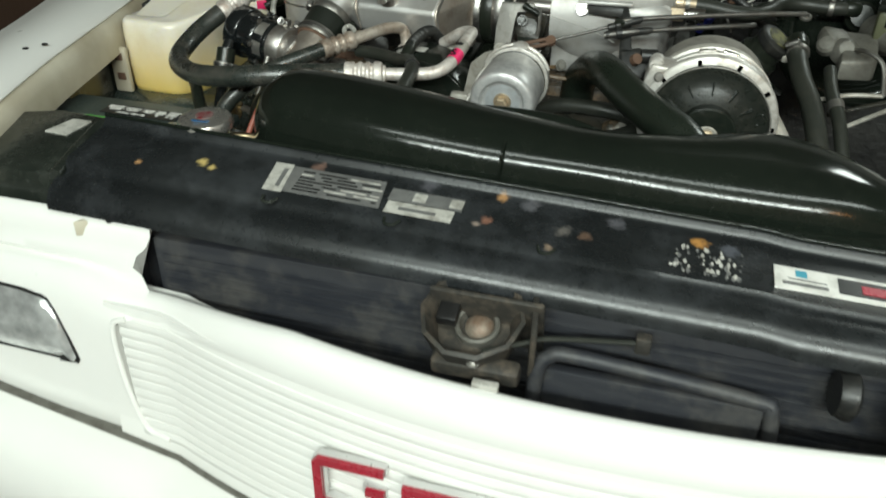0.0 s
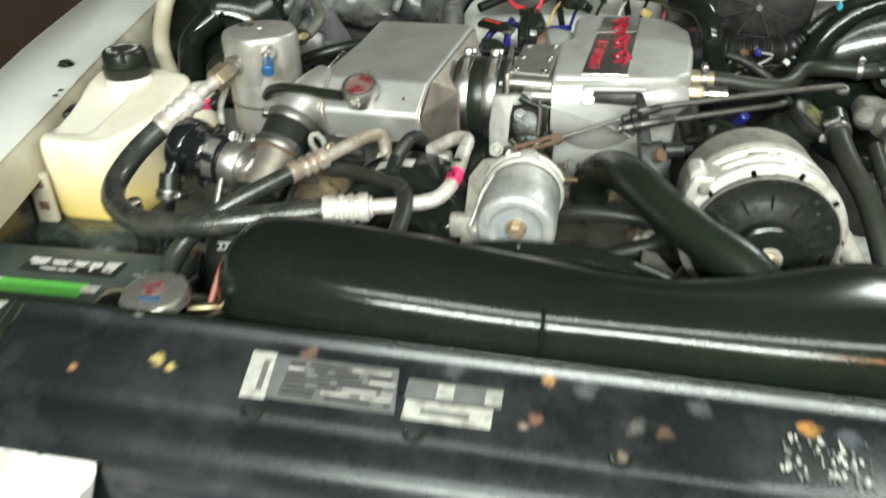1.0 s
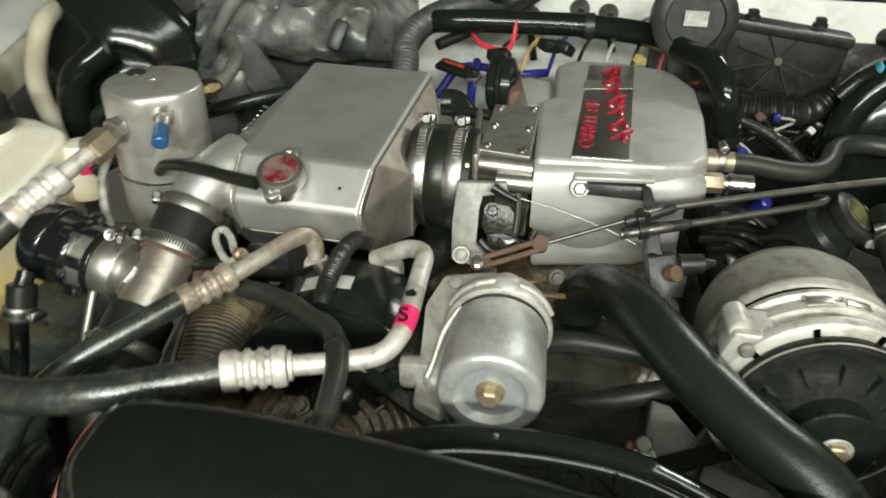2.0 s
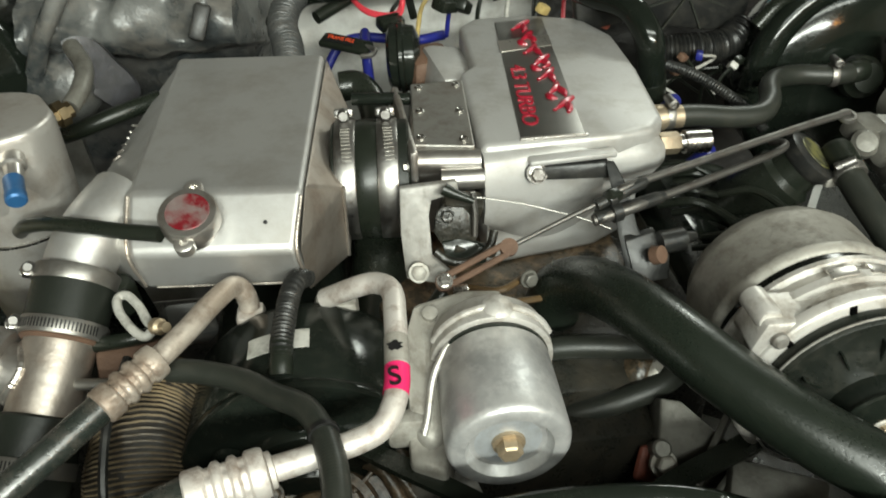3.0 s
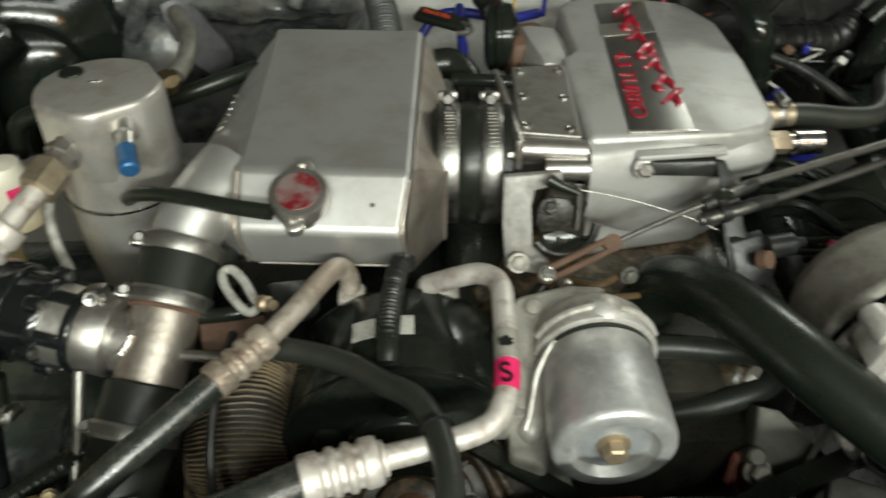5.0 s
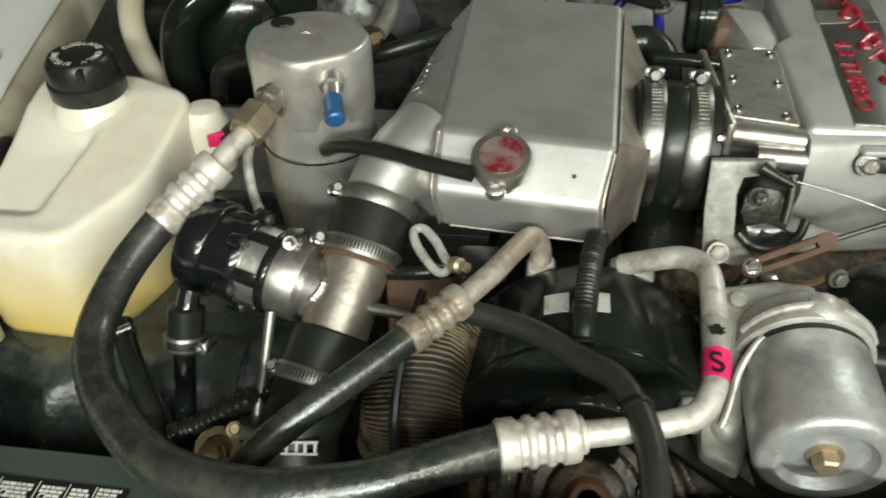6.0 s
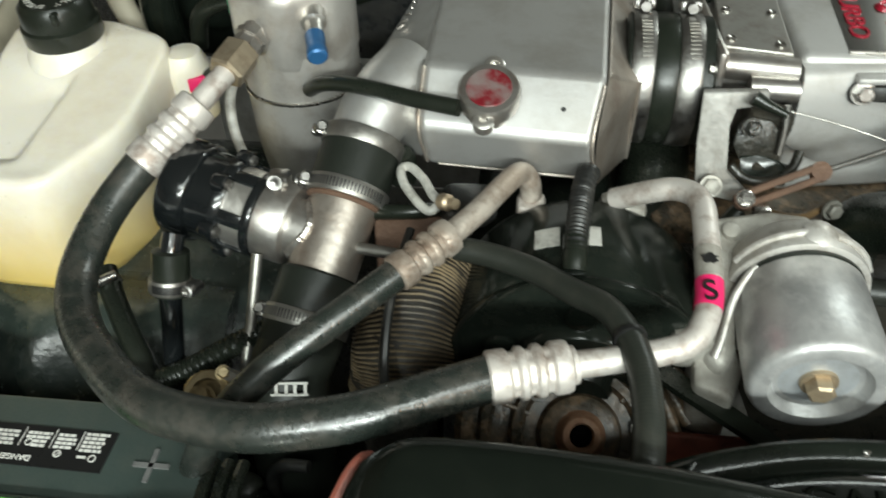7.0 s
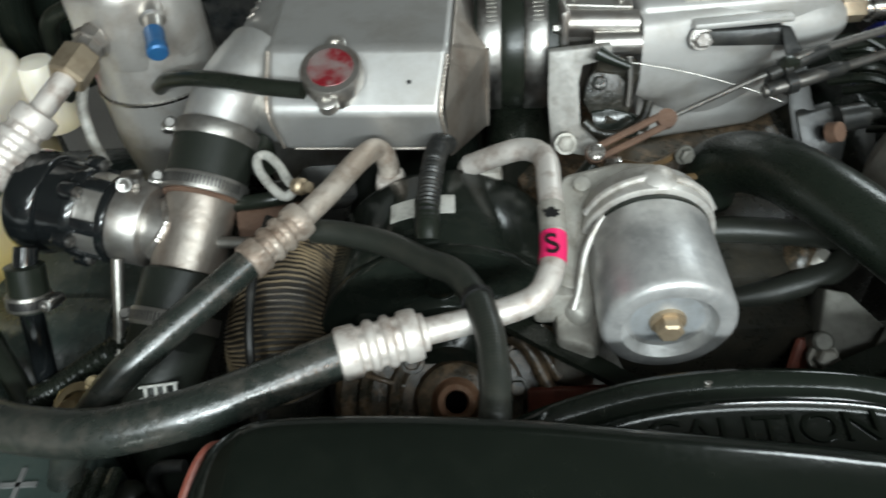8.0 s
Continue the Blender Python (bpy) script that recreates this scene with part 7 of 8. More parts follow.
# ================= blow-off valve and charge pipe =================
def charge_pipe():
    A, B = V(-0.324, 0.541, 1.012), V(-0.362, 0.392, 0.905)
    ax = (B - A).normalized()
    L = (B - A).length
    P = lambda s: A + ax * (L * s)
    u = thing("pipe_coupler", P(0.2), "black silicone coupler on the charge pipe", "coupler", "charge pipe couplers")
    part("sleeve", lathe(P(0.08), ax, [(0, 0.028), (0.002, 0.0305), (L * 0.28, 0.0305), (L * 0.285, 0.028)], 32), SILICONE, u)
    hose_clamp(P(0.115), ax, 0.0305, 0.0125, (-0.9, -0.2, 0.4))
    hose_clamp(P(0.335), ax, 0.0305, 0.0125, (-0.9, -0.1, 0.5), slots=True)
    part("liner_edge", lathe(P(0.365), ax, [(0, 0.029), (0.002, 0.0298), (0.004, 0.028)], 30), RUST, u, "orange silicone liner edge")
    t = thing("charge_pipe_tee", P(0.5), "welded aluminium charge pipe tee with heat tint", "charge pipe")
    part("pipe", lathe(P(0.33), ax, [(0, 0.0262), (L * 0.42, 0.0262)], 32), ALU_WELD, t)
    c = P(0.53)
    bx = (V(-0.468, 0.492, 0.976) - c).normalized()
    part("branch", lathe(c, bx, [(0.0, 0.0225), (0.062, 0.0225)], 28), ALU_SAT, t)
    ring = []
    d, uu, ww = basis(bx)
    for k in range(25):
        a = k * 6.2832 / 24
        rad = uu * math.cos(a) * 0.0225 + ww * math.sin(a) * 0.0225
        h = math.sqrt(max(0, 0.0263 ** 2 - ((rad - ax * rad.dot(ax)).dot(bx.cross(ax))) ** 2))
        ring.append(c + rad + bx * h)
    part("weld", tube(ring, 0.0030, 8, 4, ribs=0.0004, pitch=0.0036), ALU_SAT, t)
    l = thing("pipe_coupler", P(0.75), "black silicone coupler on the charge pipe", "coupler", "charge pipe couplers")
    part("sleeve", lathe(P(0.68), ax, [(0, 0.028), (0.002, 0.0305), (L * 0.3, 0.0305), (L * 0.31, 0.0295)], 32), SILICONE, l)
    hose_clamp(P(0.875), ax, 0.0305, 0.0125, (-0.9, 0.3, 0.2), slots=True)
    lp = single("lower_charge_hose", tube([P(0.88), P(1.0), P(1.1), V(-0.362, 0.36, 0.872), V(-0.36, 0.345, 0.83), V(-0.35, 0.335, 0.72)], 0.0300, 26), SILICONE, "large black charge hose going down, small white mark", "hose")
    bm = bmesh.new()
    o, n2 = V(-0.352, 0.3455, 0.8965), V(0.15, -0.75, 0.65).normalized()
    x = V(1, 0.10, 0.0)
    fm = frame_m((-0.356, 0.3525, 0.9135), x, n2.cross(x))
    for cx, cy, sx, sy in ((0, 0.004, 0.026, 0.0016), (0, -0.004, 0.026, 0.0016), (-0.009, 0, 0.0022, 0.008), (-0.002, 0, 0.0022, 0.008), (0.004, 0, 0.0022, 0.008), (0.011, 0, 0.0022, 0.008)):
        k = box((cx, cy, 0), (sx, sy, 0.0025))
        bmesh.ops.transform(k, matrix=fm, verts=k.verts)
        join(bm, k)
    part("white_mark", bm, LABELWHITE, lp)
    sp = single("hose_stub", lathe((-0.388, 0.318, 0.78), (0.05, -0.12, 1), [(0, 0.0125), (0.070, 0.0125), (0.078, 0.0105), (0.082, 0.006), (0.083, 0)], 20), HOSE_DULL, "dusty grey rubber stub beside the battery", "hose")
    part("thin_line", tube([(-0.366, 0.312, 0.80), (-0.366, 0.312, 0.86), (-0.355, 0.310, 0.885), (-0.335, 0.308, 0.89)], 0.0045, 10), DARKPLASTIC, sp)
    # blow-off valve
    e = thing("blow_off_valve", (-0.45, 0.478, 0.93), "gloss black ribbed blow-off valve clamped to the tee", "blow-off valve")
    q = c + bx * 0.055
    part("flange", lathe(q, bx, [(-0.024, 0.0222), (-0.0235, 0.0300), (-0.022, 0.0312), (-0.001, 0.0318), (0.0, 0.029)], 36), ALU_SAT, e, "satin aluminium mounting flange")
    part("clamp_ring", lathe(q, bx, [(-0.001, 0.029), (0.0, 0.0335), (0.003, 0.0345), (0.006, 0.0335), (0.007, 0.029)], 36), ANODISED, e)
    part("band_screw", box(q - bx * 0.010 + V(0.004, 0.008, 0.0345), (0.016, 0.014, 0.010), 0.003), BANDSTEEL, e)
    part("band_screw_head", lathe(q - bx * 0.010 + V(0.004, 0.001, 0.037), (0.1, -0.8, 0.4), [(-0.006, 0.0042), (0.004, 0.0042), (0.005, 0.0056), (0.009, 0.0054), (0.009, 0.003), (0.007, 0)], 12), BANDSTEEL, e)
    part("port_ring", lathe(q + bx * 0.006, bx, [(0, 0.030), (0.001, 0.0318), (0.018, 0.0318), (0.019, 0.030)], 36), ALU_BRIGHT, e, "bright inner port ring")
    for k in range(6):
        a = k * math.pi / 3 + 0.45
        s = uu * math.cos(a) + ww * math.sin(a)
        rot = Matrix((bx, s, bx.cross(s))).transposed()
        part("port_bar", box(q + bx * 0.0155 + s * 0.0325, (0.020, 0.0035, 0.011), 0.0012, rot), ANODISED, e)
    part("body", lathe(q + bx * 0.023, bx, [(0, 0.030), (0.0005, 0.0345), (0.003, 0.036), (0.008, 0.0362), (0.009, 0.0352), (0.027, 0.0352), (0.028, 0.0375), (0.030, 0.0388), (0.048, 0.0388), (0.0505, 0.0378), (0.0518, 0.035), (0.0520, 0.012), (0.054, 0.010), (0.054, 0)], 44), ANODISED, e, sharp=40)
    for k in range(6):
        a = k * math.pi / 3 + 0.1
        s = uu * math.cos(a) + ww * math.sin(a)
        part("lug", lathe(q + bx * 0.0235 + s * 0.0355, bx, [(0, 0.0062), (0.001, 0.0072), (0.0095, 0.0072), (0.0110, 0.0060), (0.0112, 0)], 14), ANODISED, e)
        part("lug_screw", lathe(q + bx * 0.0235 + s * 0.0365, -bx, [(0, 0.0042), (0.003, 0.0042), (0.0035, 0.002), (0.002, 0)], 10), DARKSTEEL, e)
    part("nipple", lathe(q + bx * 0.075, bx, [(0, 0.006), (0.008, 0.006), (0.009, 0.004), (0.018, 0.004)], 12), CHROME, e)
    # recirculation hose down
    r = single("recirculation_hose", tube([V(-0.454, 0.437, 0.975), V(-0.456, 0.425, 0.961), V(-0.458, 0.415, 0.94), V(-0.46, 0.405, 0.91), V(-0.465, 0.398, 0.874), V(-0.467, 0.39, 0.83), V(-0.467, 0.385, 0.76)], 0.0084, 16), ANODISED, "shiny black recirculation tube below the valve", "tube")
    part("sleeve", lathe((-0.4555, 0.428, 0.967), (-0.05, -0.42, -0.9), [(0, 0.0105), (0.001, 0.0135), (0.034, 0.0135), (0.035, 0.0105)], 20), RUBBER, r)
    hose_clamp((-0.4575, 0.4165, 0.943), (-0.05, -0.42, -0.9), 0.0138, 0.011, (0.9, 0, 0.3), slots=True)
    single("bottle_hose", tube([(-0.545, 0.47, 0.90), (-0.534, 0.452, 0.890), (-0.518, 0.430, 0.876), (-0.500, 0.408, 0.862), (-0.484, 0.386, 0.846), (-0.470, 0.362, 0.82), (-0.462, 0.345, 0.78)], 0.0092, 14), RUBBER, "black hose leaving the bottom of the bottle", "hose")
    hose_clamp((-0.540, 0.461, 0.893), (0.5, -0.6, -0.5), 0.009, 0.007, (0.3, -0.5, 0.8))
    single("ribbed_conduit", tube([(-0.47, 0.382, 0.872), (-0.44, 0.39, 0.885), (-0.41, 0.402, 0.899), (-0.38, 0.42, 0.905)], 0.0088, 12, ribs=0.0006, pitch=0.0035), RUBBER, "black corrugated conduit beneath the charge hose", "conduit")
    single("support_rod", tube([(-0.397, 0.442, 0.955), (-0.400, 0.415, 0.918), (-0.404, 0.385, 0.875), (-0.406, 0.375, 0.80)], 0.0042, 10), ZINC, "thin grey steel support rod under the tee", "rod")
    k = single("brass_terminal", hexbolt((-0.424, 0.352, 0.892), (0, -0.4, 0.9), 0.009, 0.01), BRASS, "brass bolt on a dirty cable terminal", "terminal")
    part("lug", lathe((-0.421, 0.358, 0.893), (0.1, -0.4, 0.9), [(0, 0.017), (0.002, 0.0175), (0.0035, 0.016), (0.0035, 0.011), (0, 0.010)], 14), BRASS, k)
    part("wire_nut", hexbolt((-0.412, 0.372, 0.900), (0.3, -0.5, 0.8), 0.0045, 0.010), BRASS, k)
    part("bare_tip", tube([(-0.41, 0.372, 0.90), (-0.395, 0.366, 0.90), (-0.385, 0.36, 0.895)], 0.005, 8), ZINC, k)
    # woven heat wrap and pinkish shield below
    w = single("heat_wrap", tube([(-0.266, 0.472, 0.915), (-0.272, 0.452, 0.918), (-0.278, 0.430, 0.914), (-0.283, 0.412, 0.900), (-0.286, 0.402, 0.882), (-0.287, 0.398, 0.868)], 0.0385, 26, 8, ribs=0.0010, pitch=0.009), WRAP, "brown woven heat wrap round an exhaust pipe", "heat wrap")
    line = spline([(-0.266, 0.472, 0.915), (-0.272, 0.452, 0.918), (-0.278, 0.430, 0.914), (-0.283, 0.412, 0.900), (-0.286, 0.402, 0.882), (-0.287, 0.398, 0.868)], 12)
    bm = bmesh.new()
    side, frames = None, []
    for i, o in enumerate(line):
        t = (line[min(i + 1, len(line) - 1)] - line[max(i - 1, 0)]).normalized()
        side = basis(t)[1] if side is None else (side - t * side.dot(t)).normalized()
        frames.append((o, side, t.cross(side)))
    pts, turns, per = [], 48, 66
    for i in range(turns * per):
        f = i / (turns * per) * (len(frames) - 1.001) + 4.5 * math.sin(6.28319 * i / per + 0.8)
        f = min(max(f, 0.0), len(frames) - 1.001)
        a, b = frames[int(f)], frames[int(f) + 1]
        o, u, v = (a[j].lerp(b[j], f - int(f)) for j in range(3))
        g = 6.28319 * i / per
        h = 0.0393 + 0.0022 * noise.noise((math.cos(g) * 1.6, math.sin(g) * 1.6, f * 0.11)) + 0.0005 * math.sin(18 * g + 0.75 * (i // per))
        pts.append(o + (u * math.cos(g) + v * math.sin(g)) * h)
    tube(pts, 0.00095, 5, 1, bm)
    part("braid", bm, CORD, w, "tan braided cord wound round and round")
    part("bare_pipe", tube([(-0.287, 0.398, 0.872), (-0.287, 0.394, 0.84), (-0.287, 0.39, 0.75)], 0.032, 20), GRIME, w)
    part("wrap_tie", tube([(-0.283, 0.455, 0.975), (-0.287, 0.42, 0.971), (-0.290, 0.39, 0.958), (-0.29, 0.36, 0.935), (-0.285, 0.335, 0.90)], 0.0035, 8), DARKPLASTIC, w)
    single("shield_plate", box((-0.285, 0.468, 0.945), (0.055, 0.05, 0.012), 0.004, turn(35, 0, 12)), RUST, "dusty pink-brown shield plate under the intercooler", "plate")
    single("cross_rod", tube([(-0.33, 0.452, 0.958), (-0.30, 0.446, 0.96), (-0.27, 0.44, 0.96)], 0.0045, 10), ZINC, "short grey steel rod beside the wrap", "rod")
    single("dark_hose", tube([(-0.325, 0.485, 0.965), (-0.30, 0.478, 0.972), (-0.275, 0.48, 0.974), (-0.25, 0.50, 0.965)], 0.006, 10), RUBBER, "thin black hose under the intercooler", "hose")
    single("grey_bracket", box((-0.245, 0.49, 0.972), (0.04, 0.03, 0.025), 0.006, turn(30, 20, 30)), DARKPLASTIC, "grey bracket under the intercooler box", "bracket")
    single("rubber_foot", lathe((-0.300, 0.527, 0.985), (0, -0.2, 1), [(-0.02, 0.012), (0.004, 0.012), (0.008, 0.009), (0.009, 0)], 16), RUBBER, "black rubber foot below the intercooler corner", "foot")


charge_pipe()


# ================= filter canister, alternator, radiator hose =================
def canister():
    e = thing("filter_canister", (-0.018, 0.39, 0.92), "bare aluminium canister with central brass-coloured bolt", "canister")
    f, d = V(-0.020, 0.347, 0.9635), V(0.02, 1, 0.06).normalized()
    part("can", lathe(f, d, [(0.004, 0.0), (0.004, 0.0265), (0.0, 0.0285), (-0.003, 0.0300), (-0.0032, 0.0385), (-0.001, 0.0412), (0.003, 0.0425), (0.02, 0.0425), (0.07, 0.0415), (0.072, 0.039)], 48), CANMETAL, e, sharp=60)
    part("washer_plate", lathe(f, d, [(0.0045, 0.0), (0.003, 0.019), (0.0045, 0.025)], 36), BLUED, e, "bluish zinc recessed plate")
    part("centre_bolt", hexbolt(f + d * 0.004, -d, 0.0086, 0.012), BOLT, e)
    part("seal_ring", lathe(f + d * 0.071, d, [(0, 0.040), (0.001, 0.0418), (0.003, 0.0418), (0.004, 0.040)], 44), RUBBER, e)
    part("head_rim", lathe(f + d * 0.0745, d, [(0, 0.043), (0.001, 0.0455), (0.006, 0.046), (0.010, 0.0445), (0.025, 0.043), (0.034, 0.036), (0.036, 0)], 44), ALU_CAST, e)
    part("rim_ridge", tube([f + d * 0.083 + V(0.046 * math.cos(t), 0, 0.046 * math.sin(t)) for t in [0.35 + 0.3 * k for k in range(9)]], 0.0026, 8), ALU_CAST, e)
    # adapter casting reaching over to the compressor mount
    out = [(-0.035, 0.43), (0.0, 0.478), (-0.03, 0.482), (-0.072, 0.47), (-0.083, 0.43), (-0.083, 0.395), (-0.076, 0.378), (-0.066, 0.374), (-0.058, 0.382), (-0.060, 0.41)]
    part("adapter", prism(out, lambda x, y: 0.88 + 0.3 * (y - 0.36), lambda x, y: 0.918 + 0.80 * min(0.09, y - 0.345), 0.005), ALU_OLD, e)
    part("adapter_foot", prism([(-0.085, 0.368), (-0.060, 0.360), (-0.052, 0.380), (-0.058, 0.402), (-0.084, 0.400)], 0.88, lambda x, y: 0.925 + 0.5 * (y - 0.36), 0.004), ALU_OLD, e)
    part("head_lug", lathe(f + d * 0.083 + V(0.004, 0, 0.044), (0.05, -0.2, 1), [(-0.006, 0.012), (0.002, 0.011), (0.005, 0.007), (0.0055, 0)], 16), ALU_CAST, e)
    part("adapter_ridge", tube([(-0.074, 0.378, 0.947), (-0.070, 0.386, 0.956), (-0.0635, 0.405, 0.975), (-0.052, 0.418, 0.99), (-0.035, 0.424, 1.003)], 0.0026, 8), ALU_CAST, e)
    for x, y, z in ((-0.060, 0.458, 0.986),):
        part("adapter_bolt", lathe((x, y, z), (0, -0.3, 0.9), [(0, 0.006), (0.005, 0.006), (0.006, 0.004), (0.006, 0)], 12), ALU_OLD, e)


canister()


def alternator():
    e = thing("alternator", (0.24, 0.44, 0.87), "oxidised aluminium alternator with black plastic fan face", "alternator")
    c = V(0.236, 0.0, 0.9545)
    d = V(-0.01, 1, 0.012).normalized()
    P = lambda y: c + d * y
    part("rear_case", lathe(P(0.428), d, [(0, 0.075), (0.004, 0.079), (0.010, 0.080), (0.014, 0.077), (0.055, 0.0765), (0.072, 0.069), (0.082, 0.052), (0.084, 0)], 48), ALU_OLD, e, "rough grey rear case", sharp=50)
    part("groove_band", lathe(P(0.418), d, [(0, 0.076), (0.012, 0.076)], 48), BLACKMETAL, e)
    part("front_case", lathe(P(0.372), d, [(0, 0.066), (0.0, 0.0815), (0.002, 0.0835), (0.009, 0.0840), (0.011, 0.0815), (0.014, 0.076), (0.022, 0.075), (0.024, 0.081), (0.030, 0.082), (0.034, 0.0775), (0.040, 0.0775), (0.042, 0.082), (0.046, 0.082), (0.048, 0.0775)], 48), ALU_CAST, e, "pale cast front case", sharp=50)
    for a in (70, 105, 140, 35, 0, 170):
        s = V(math.cos(radians(a)), 0, math.sin(radians(a)))
        rot = Matrix((V(-s.z, 0, s.x), V(0, 1, 0), s)).transposed()
        part("vent", box(P(0.3715) + s * 0.0765, (0.005, 0.004, 0.007), 0.0008, rot), VOID, e)
    # boss face with triangular webs
    for a in (78, 98):
        s = V(math.cos(radians(a)), 0, math.sin(radians(a)))
        rot = Matrix((V(-s.z, 0, s.x), V(0, 1, 0), s)).transposed()
        part("web", box(P(0.402) + s * 0.081, (0.020, 0.010, 0.003), 0.001, rot), ALU_BRIGHT, e)
    # mounting ear to the left
    ear = [V(0.150, 0.374, 1.000), V(0.158, 0.374, 1.024), (V(0.19, 0.374, 1.022)), V(0.235, 0.374, 1.033), V(0.235, 0.374, 1.02), V(0.19, 0.374, 1.005), V(0.165, 0.374, 0.985)]
    part("ear", solid(ear + [p + V(0, 0.03, 0.004) for p in ear], [list(range(7)), list(range(7, 14))] + [[i, (i + 1) % 7, 7 + (i + 1) % 7, 7 + i] for i in range(7)], 0.003), ALU_CAST, e)
    part("ear_boss", lathe((0.163, 0.398, 1.020), (0, -1, 0.05), [(-0.01, 0.0095), (0.016, 0.0095), (0.018, 0.008), (0.018, 0)], 18), ALU_CAST, e)
    part("ear_bolt", lathe((0.168, 0.376, 1.010), (0, -1, 0.1), [(0, 0.0062), (0.006, 0.006), (0.008, 0.004), (0.008, 0)], 14), BRACKET, e)
    # fan face
    fan = part("fan", lathe(P(0.362), d, [(-0.012, 0.0), (-0.012, 0.034), (-0.004, 0.048), (-0.001, 0.060), (-0.002, 0.0705), (0.002, 0.0735), (0.009, 0.0735)], 56), FANBLACK, e, "dusty black cooling fan")
    for k in range(12):
        a = k * 6.2832 / 12
        s = V(math.cos(a), 0, math.sin(a))
        rot = Matrix((s, V(0, 1, 0), V(-s.z, 0, s.x))).transposed()
        part("fan_vane", box(P(0.357) + s * 0.046, (0.022, 0.007, 0.0016), 0.0005, rot), BLACKMETAL, fan)
        part("fan_ring", lathe(P(0.3615) + V(math.cos(a + 0.262), 0, math.sin(a + 0.262)) * 0.0618, -d, [(0, 0.0078), (0.001, 0.0076), (0.0014, 0.0071), (0.001, 0.0066), (0, 0.0064)], 18), BLACKMETAL, fan)
    # Thin pale ring drawn for the highlight along the fan's edge.
    part("fan_rim_glint", tube([P(0.3615) + V(0.0738 * math.cos(k * 0.10472), 0, 0.0738 * math.sin(k * 0.10472)) for k in range(61)], 0.0010, 6, 1, ends=False), BRACKET, fan)
    part("pulley", lathe(P(0.328), d, [(0, 0.0), (0, 0.012), (0.002, 0.027), (0.003, 0.0325), (0.0042, 0.0345), (0.0054, 0.0345), (0.0064, 0.0330), (0.030, 0.0330), (0.032, 0.0350), (0.034, 0.0352), (0.036, 0.034)], 40), BLACKMETAL, e, sharp=20)
    part("pulley_nut", hexbolt(P(0.334), -d, 0.010, 0.012), BOLT, e)
    part("pulley_face", lathe(P(0.3275), d, [(0, 0.0), (-0.0005, 0.012), (0.002, 0.015)], 28), ALU_OLD, e)
    part("right_ear", tube([(0.305, 0.40, 0.968), (0.325, 0.392, 0.94), (0.345, 0.385, 0.905), (0.355, 0.38, 0.87)], 0.0115, 14), ALU_OLD, e)
    # mount below, with ribs
    m = thing("alternator_bracket", (0.16, 0.40, 0.82), "cast aluminium alternator bracket with ribs and bolts", "bracket")
    q = [V(0.120, 0.425, 0.905), V(0.135, 0.42, 0.905), V(0.20, 0.365, 0.86), V(0.215, 0.355, 0.83), V(0.15, 0.36, 0.83), V(0.112, 0.385, 0.845)]
    part("web", solid(q + [p + V(0, 0.02, -0.02) for p in q], [list(range(6)), list(range(6, 12))] + [[i, (i + 1) % 6, 6 + (i + 1) % 6, 6 + i] for i in range(6)], 0.002), OLDGREY, m)
    part("rib", box((0.150, 0.385, 0.877), (0.005, 0.09, 0.026), 0.0015, turn(25, 0, -42)), OLDGREY, m)
    part("rib", box((0.175, 0.378, 0.875), (0.005, 0.08, 0.022), 0.0015, turn(25, 0, -55)), OLDGREY, m)
    part("ledge", box((0.190, 0.352, 0.872), (0.075, 0.030, 0.016), 0.004, turn(30, 10, -18)), OLDGREY, m)
    part("ledge", box((0.165, 0.345, 0.852), (0.050, 0.024, 0.020), 0.004, turn(35, -12, 20)), RUSTYGRIME, m)
    part("sleeve", lathe((0.1145, 0.398, 0.876), (-0.05, -0.6, 0.8), [(-0.02, 0.0078), (0.006, 0.0078), (0.008, 0.006), (0.008, 0)], 14), OLDGREY, m)
    part("bolt", hexbolt((0.115, 0.39, 0.868), (0, -0.7, 0.6), 0.0085, 0.014), ALU_OLD, m)
    part("bolt", hexbolt((0.128, 0.372, 0.85), (0, -0.7, 0.6), 0.0075, 0.014), ALU_OLD, m)


alternator()
h = single("radiator_hose", tube([(0.060, 0.524, 0.86), (0.056, 0.530, 0.90), (0.058, 0.527, 0.938), (0.070, 0.508, 0.962), (0.083, 0.475, 0.980), (0.097, 0.435, 0.991), (0.113, 0.400, 0.993), (0.133, 0.368, 0.988), (0.155, 0.338, 0.983), (0.178, 0.312, 0.978), (0.204, 0.288, 0.971), (0.226, 0.262, 0.953), (0.24, 0.24, 0.92), (0.245, 0.225, 0.88)], lambda t: 0.0225 + 0.0026 * max(0, 1 - t / 0.42), 30), HOSE_GLOSS, "thick black rubber upper radiator hose", "hose")
part("outlet_collar", lathe((0.060, 0.522, 0.885), (0, 0, -1), [(0, 0.0245), (0.003, 0.026), (0.012, 0.026), (0.014, 0.024)], 26), GRIME, h)


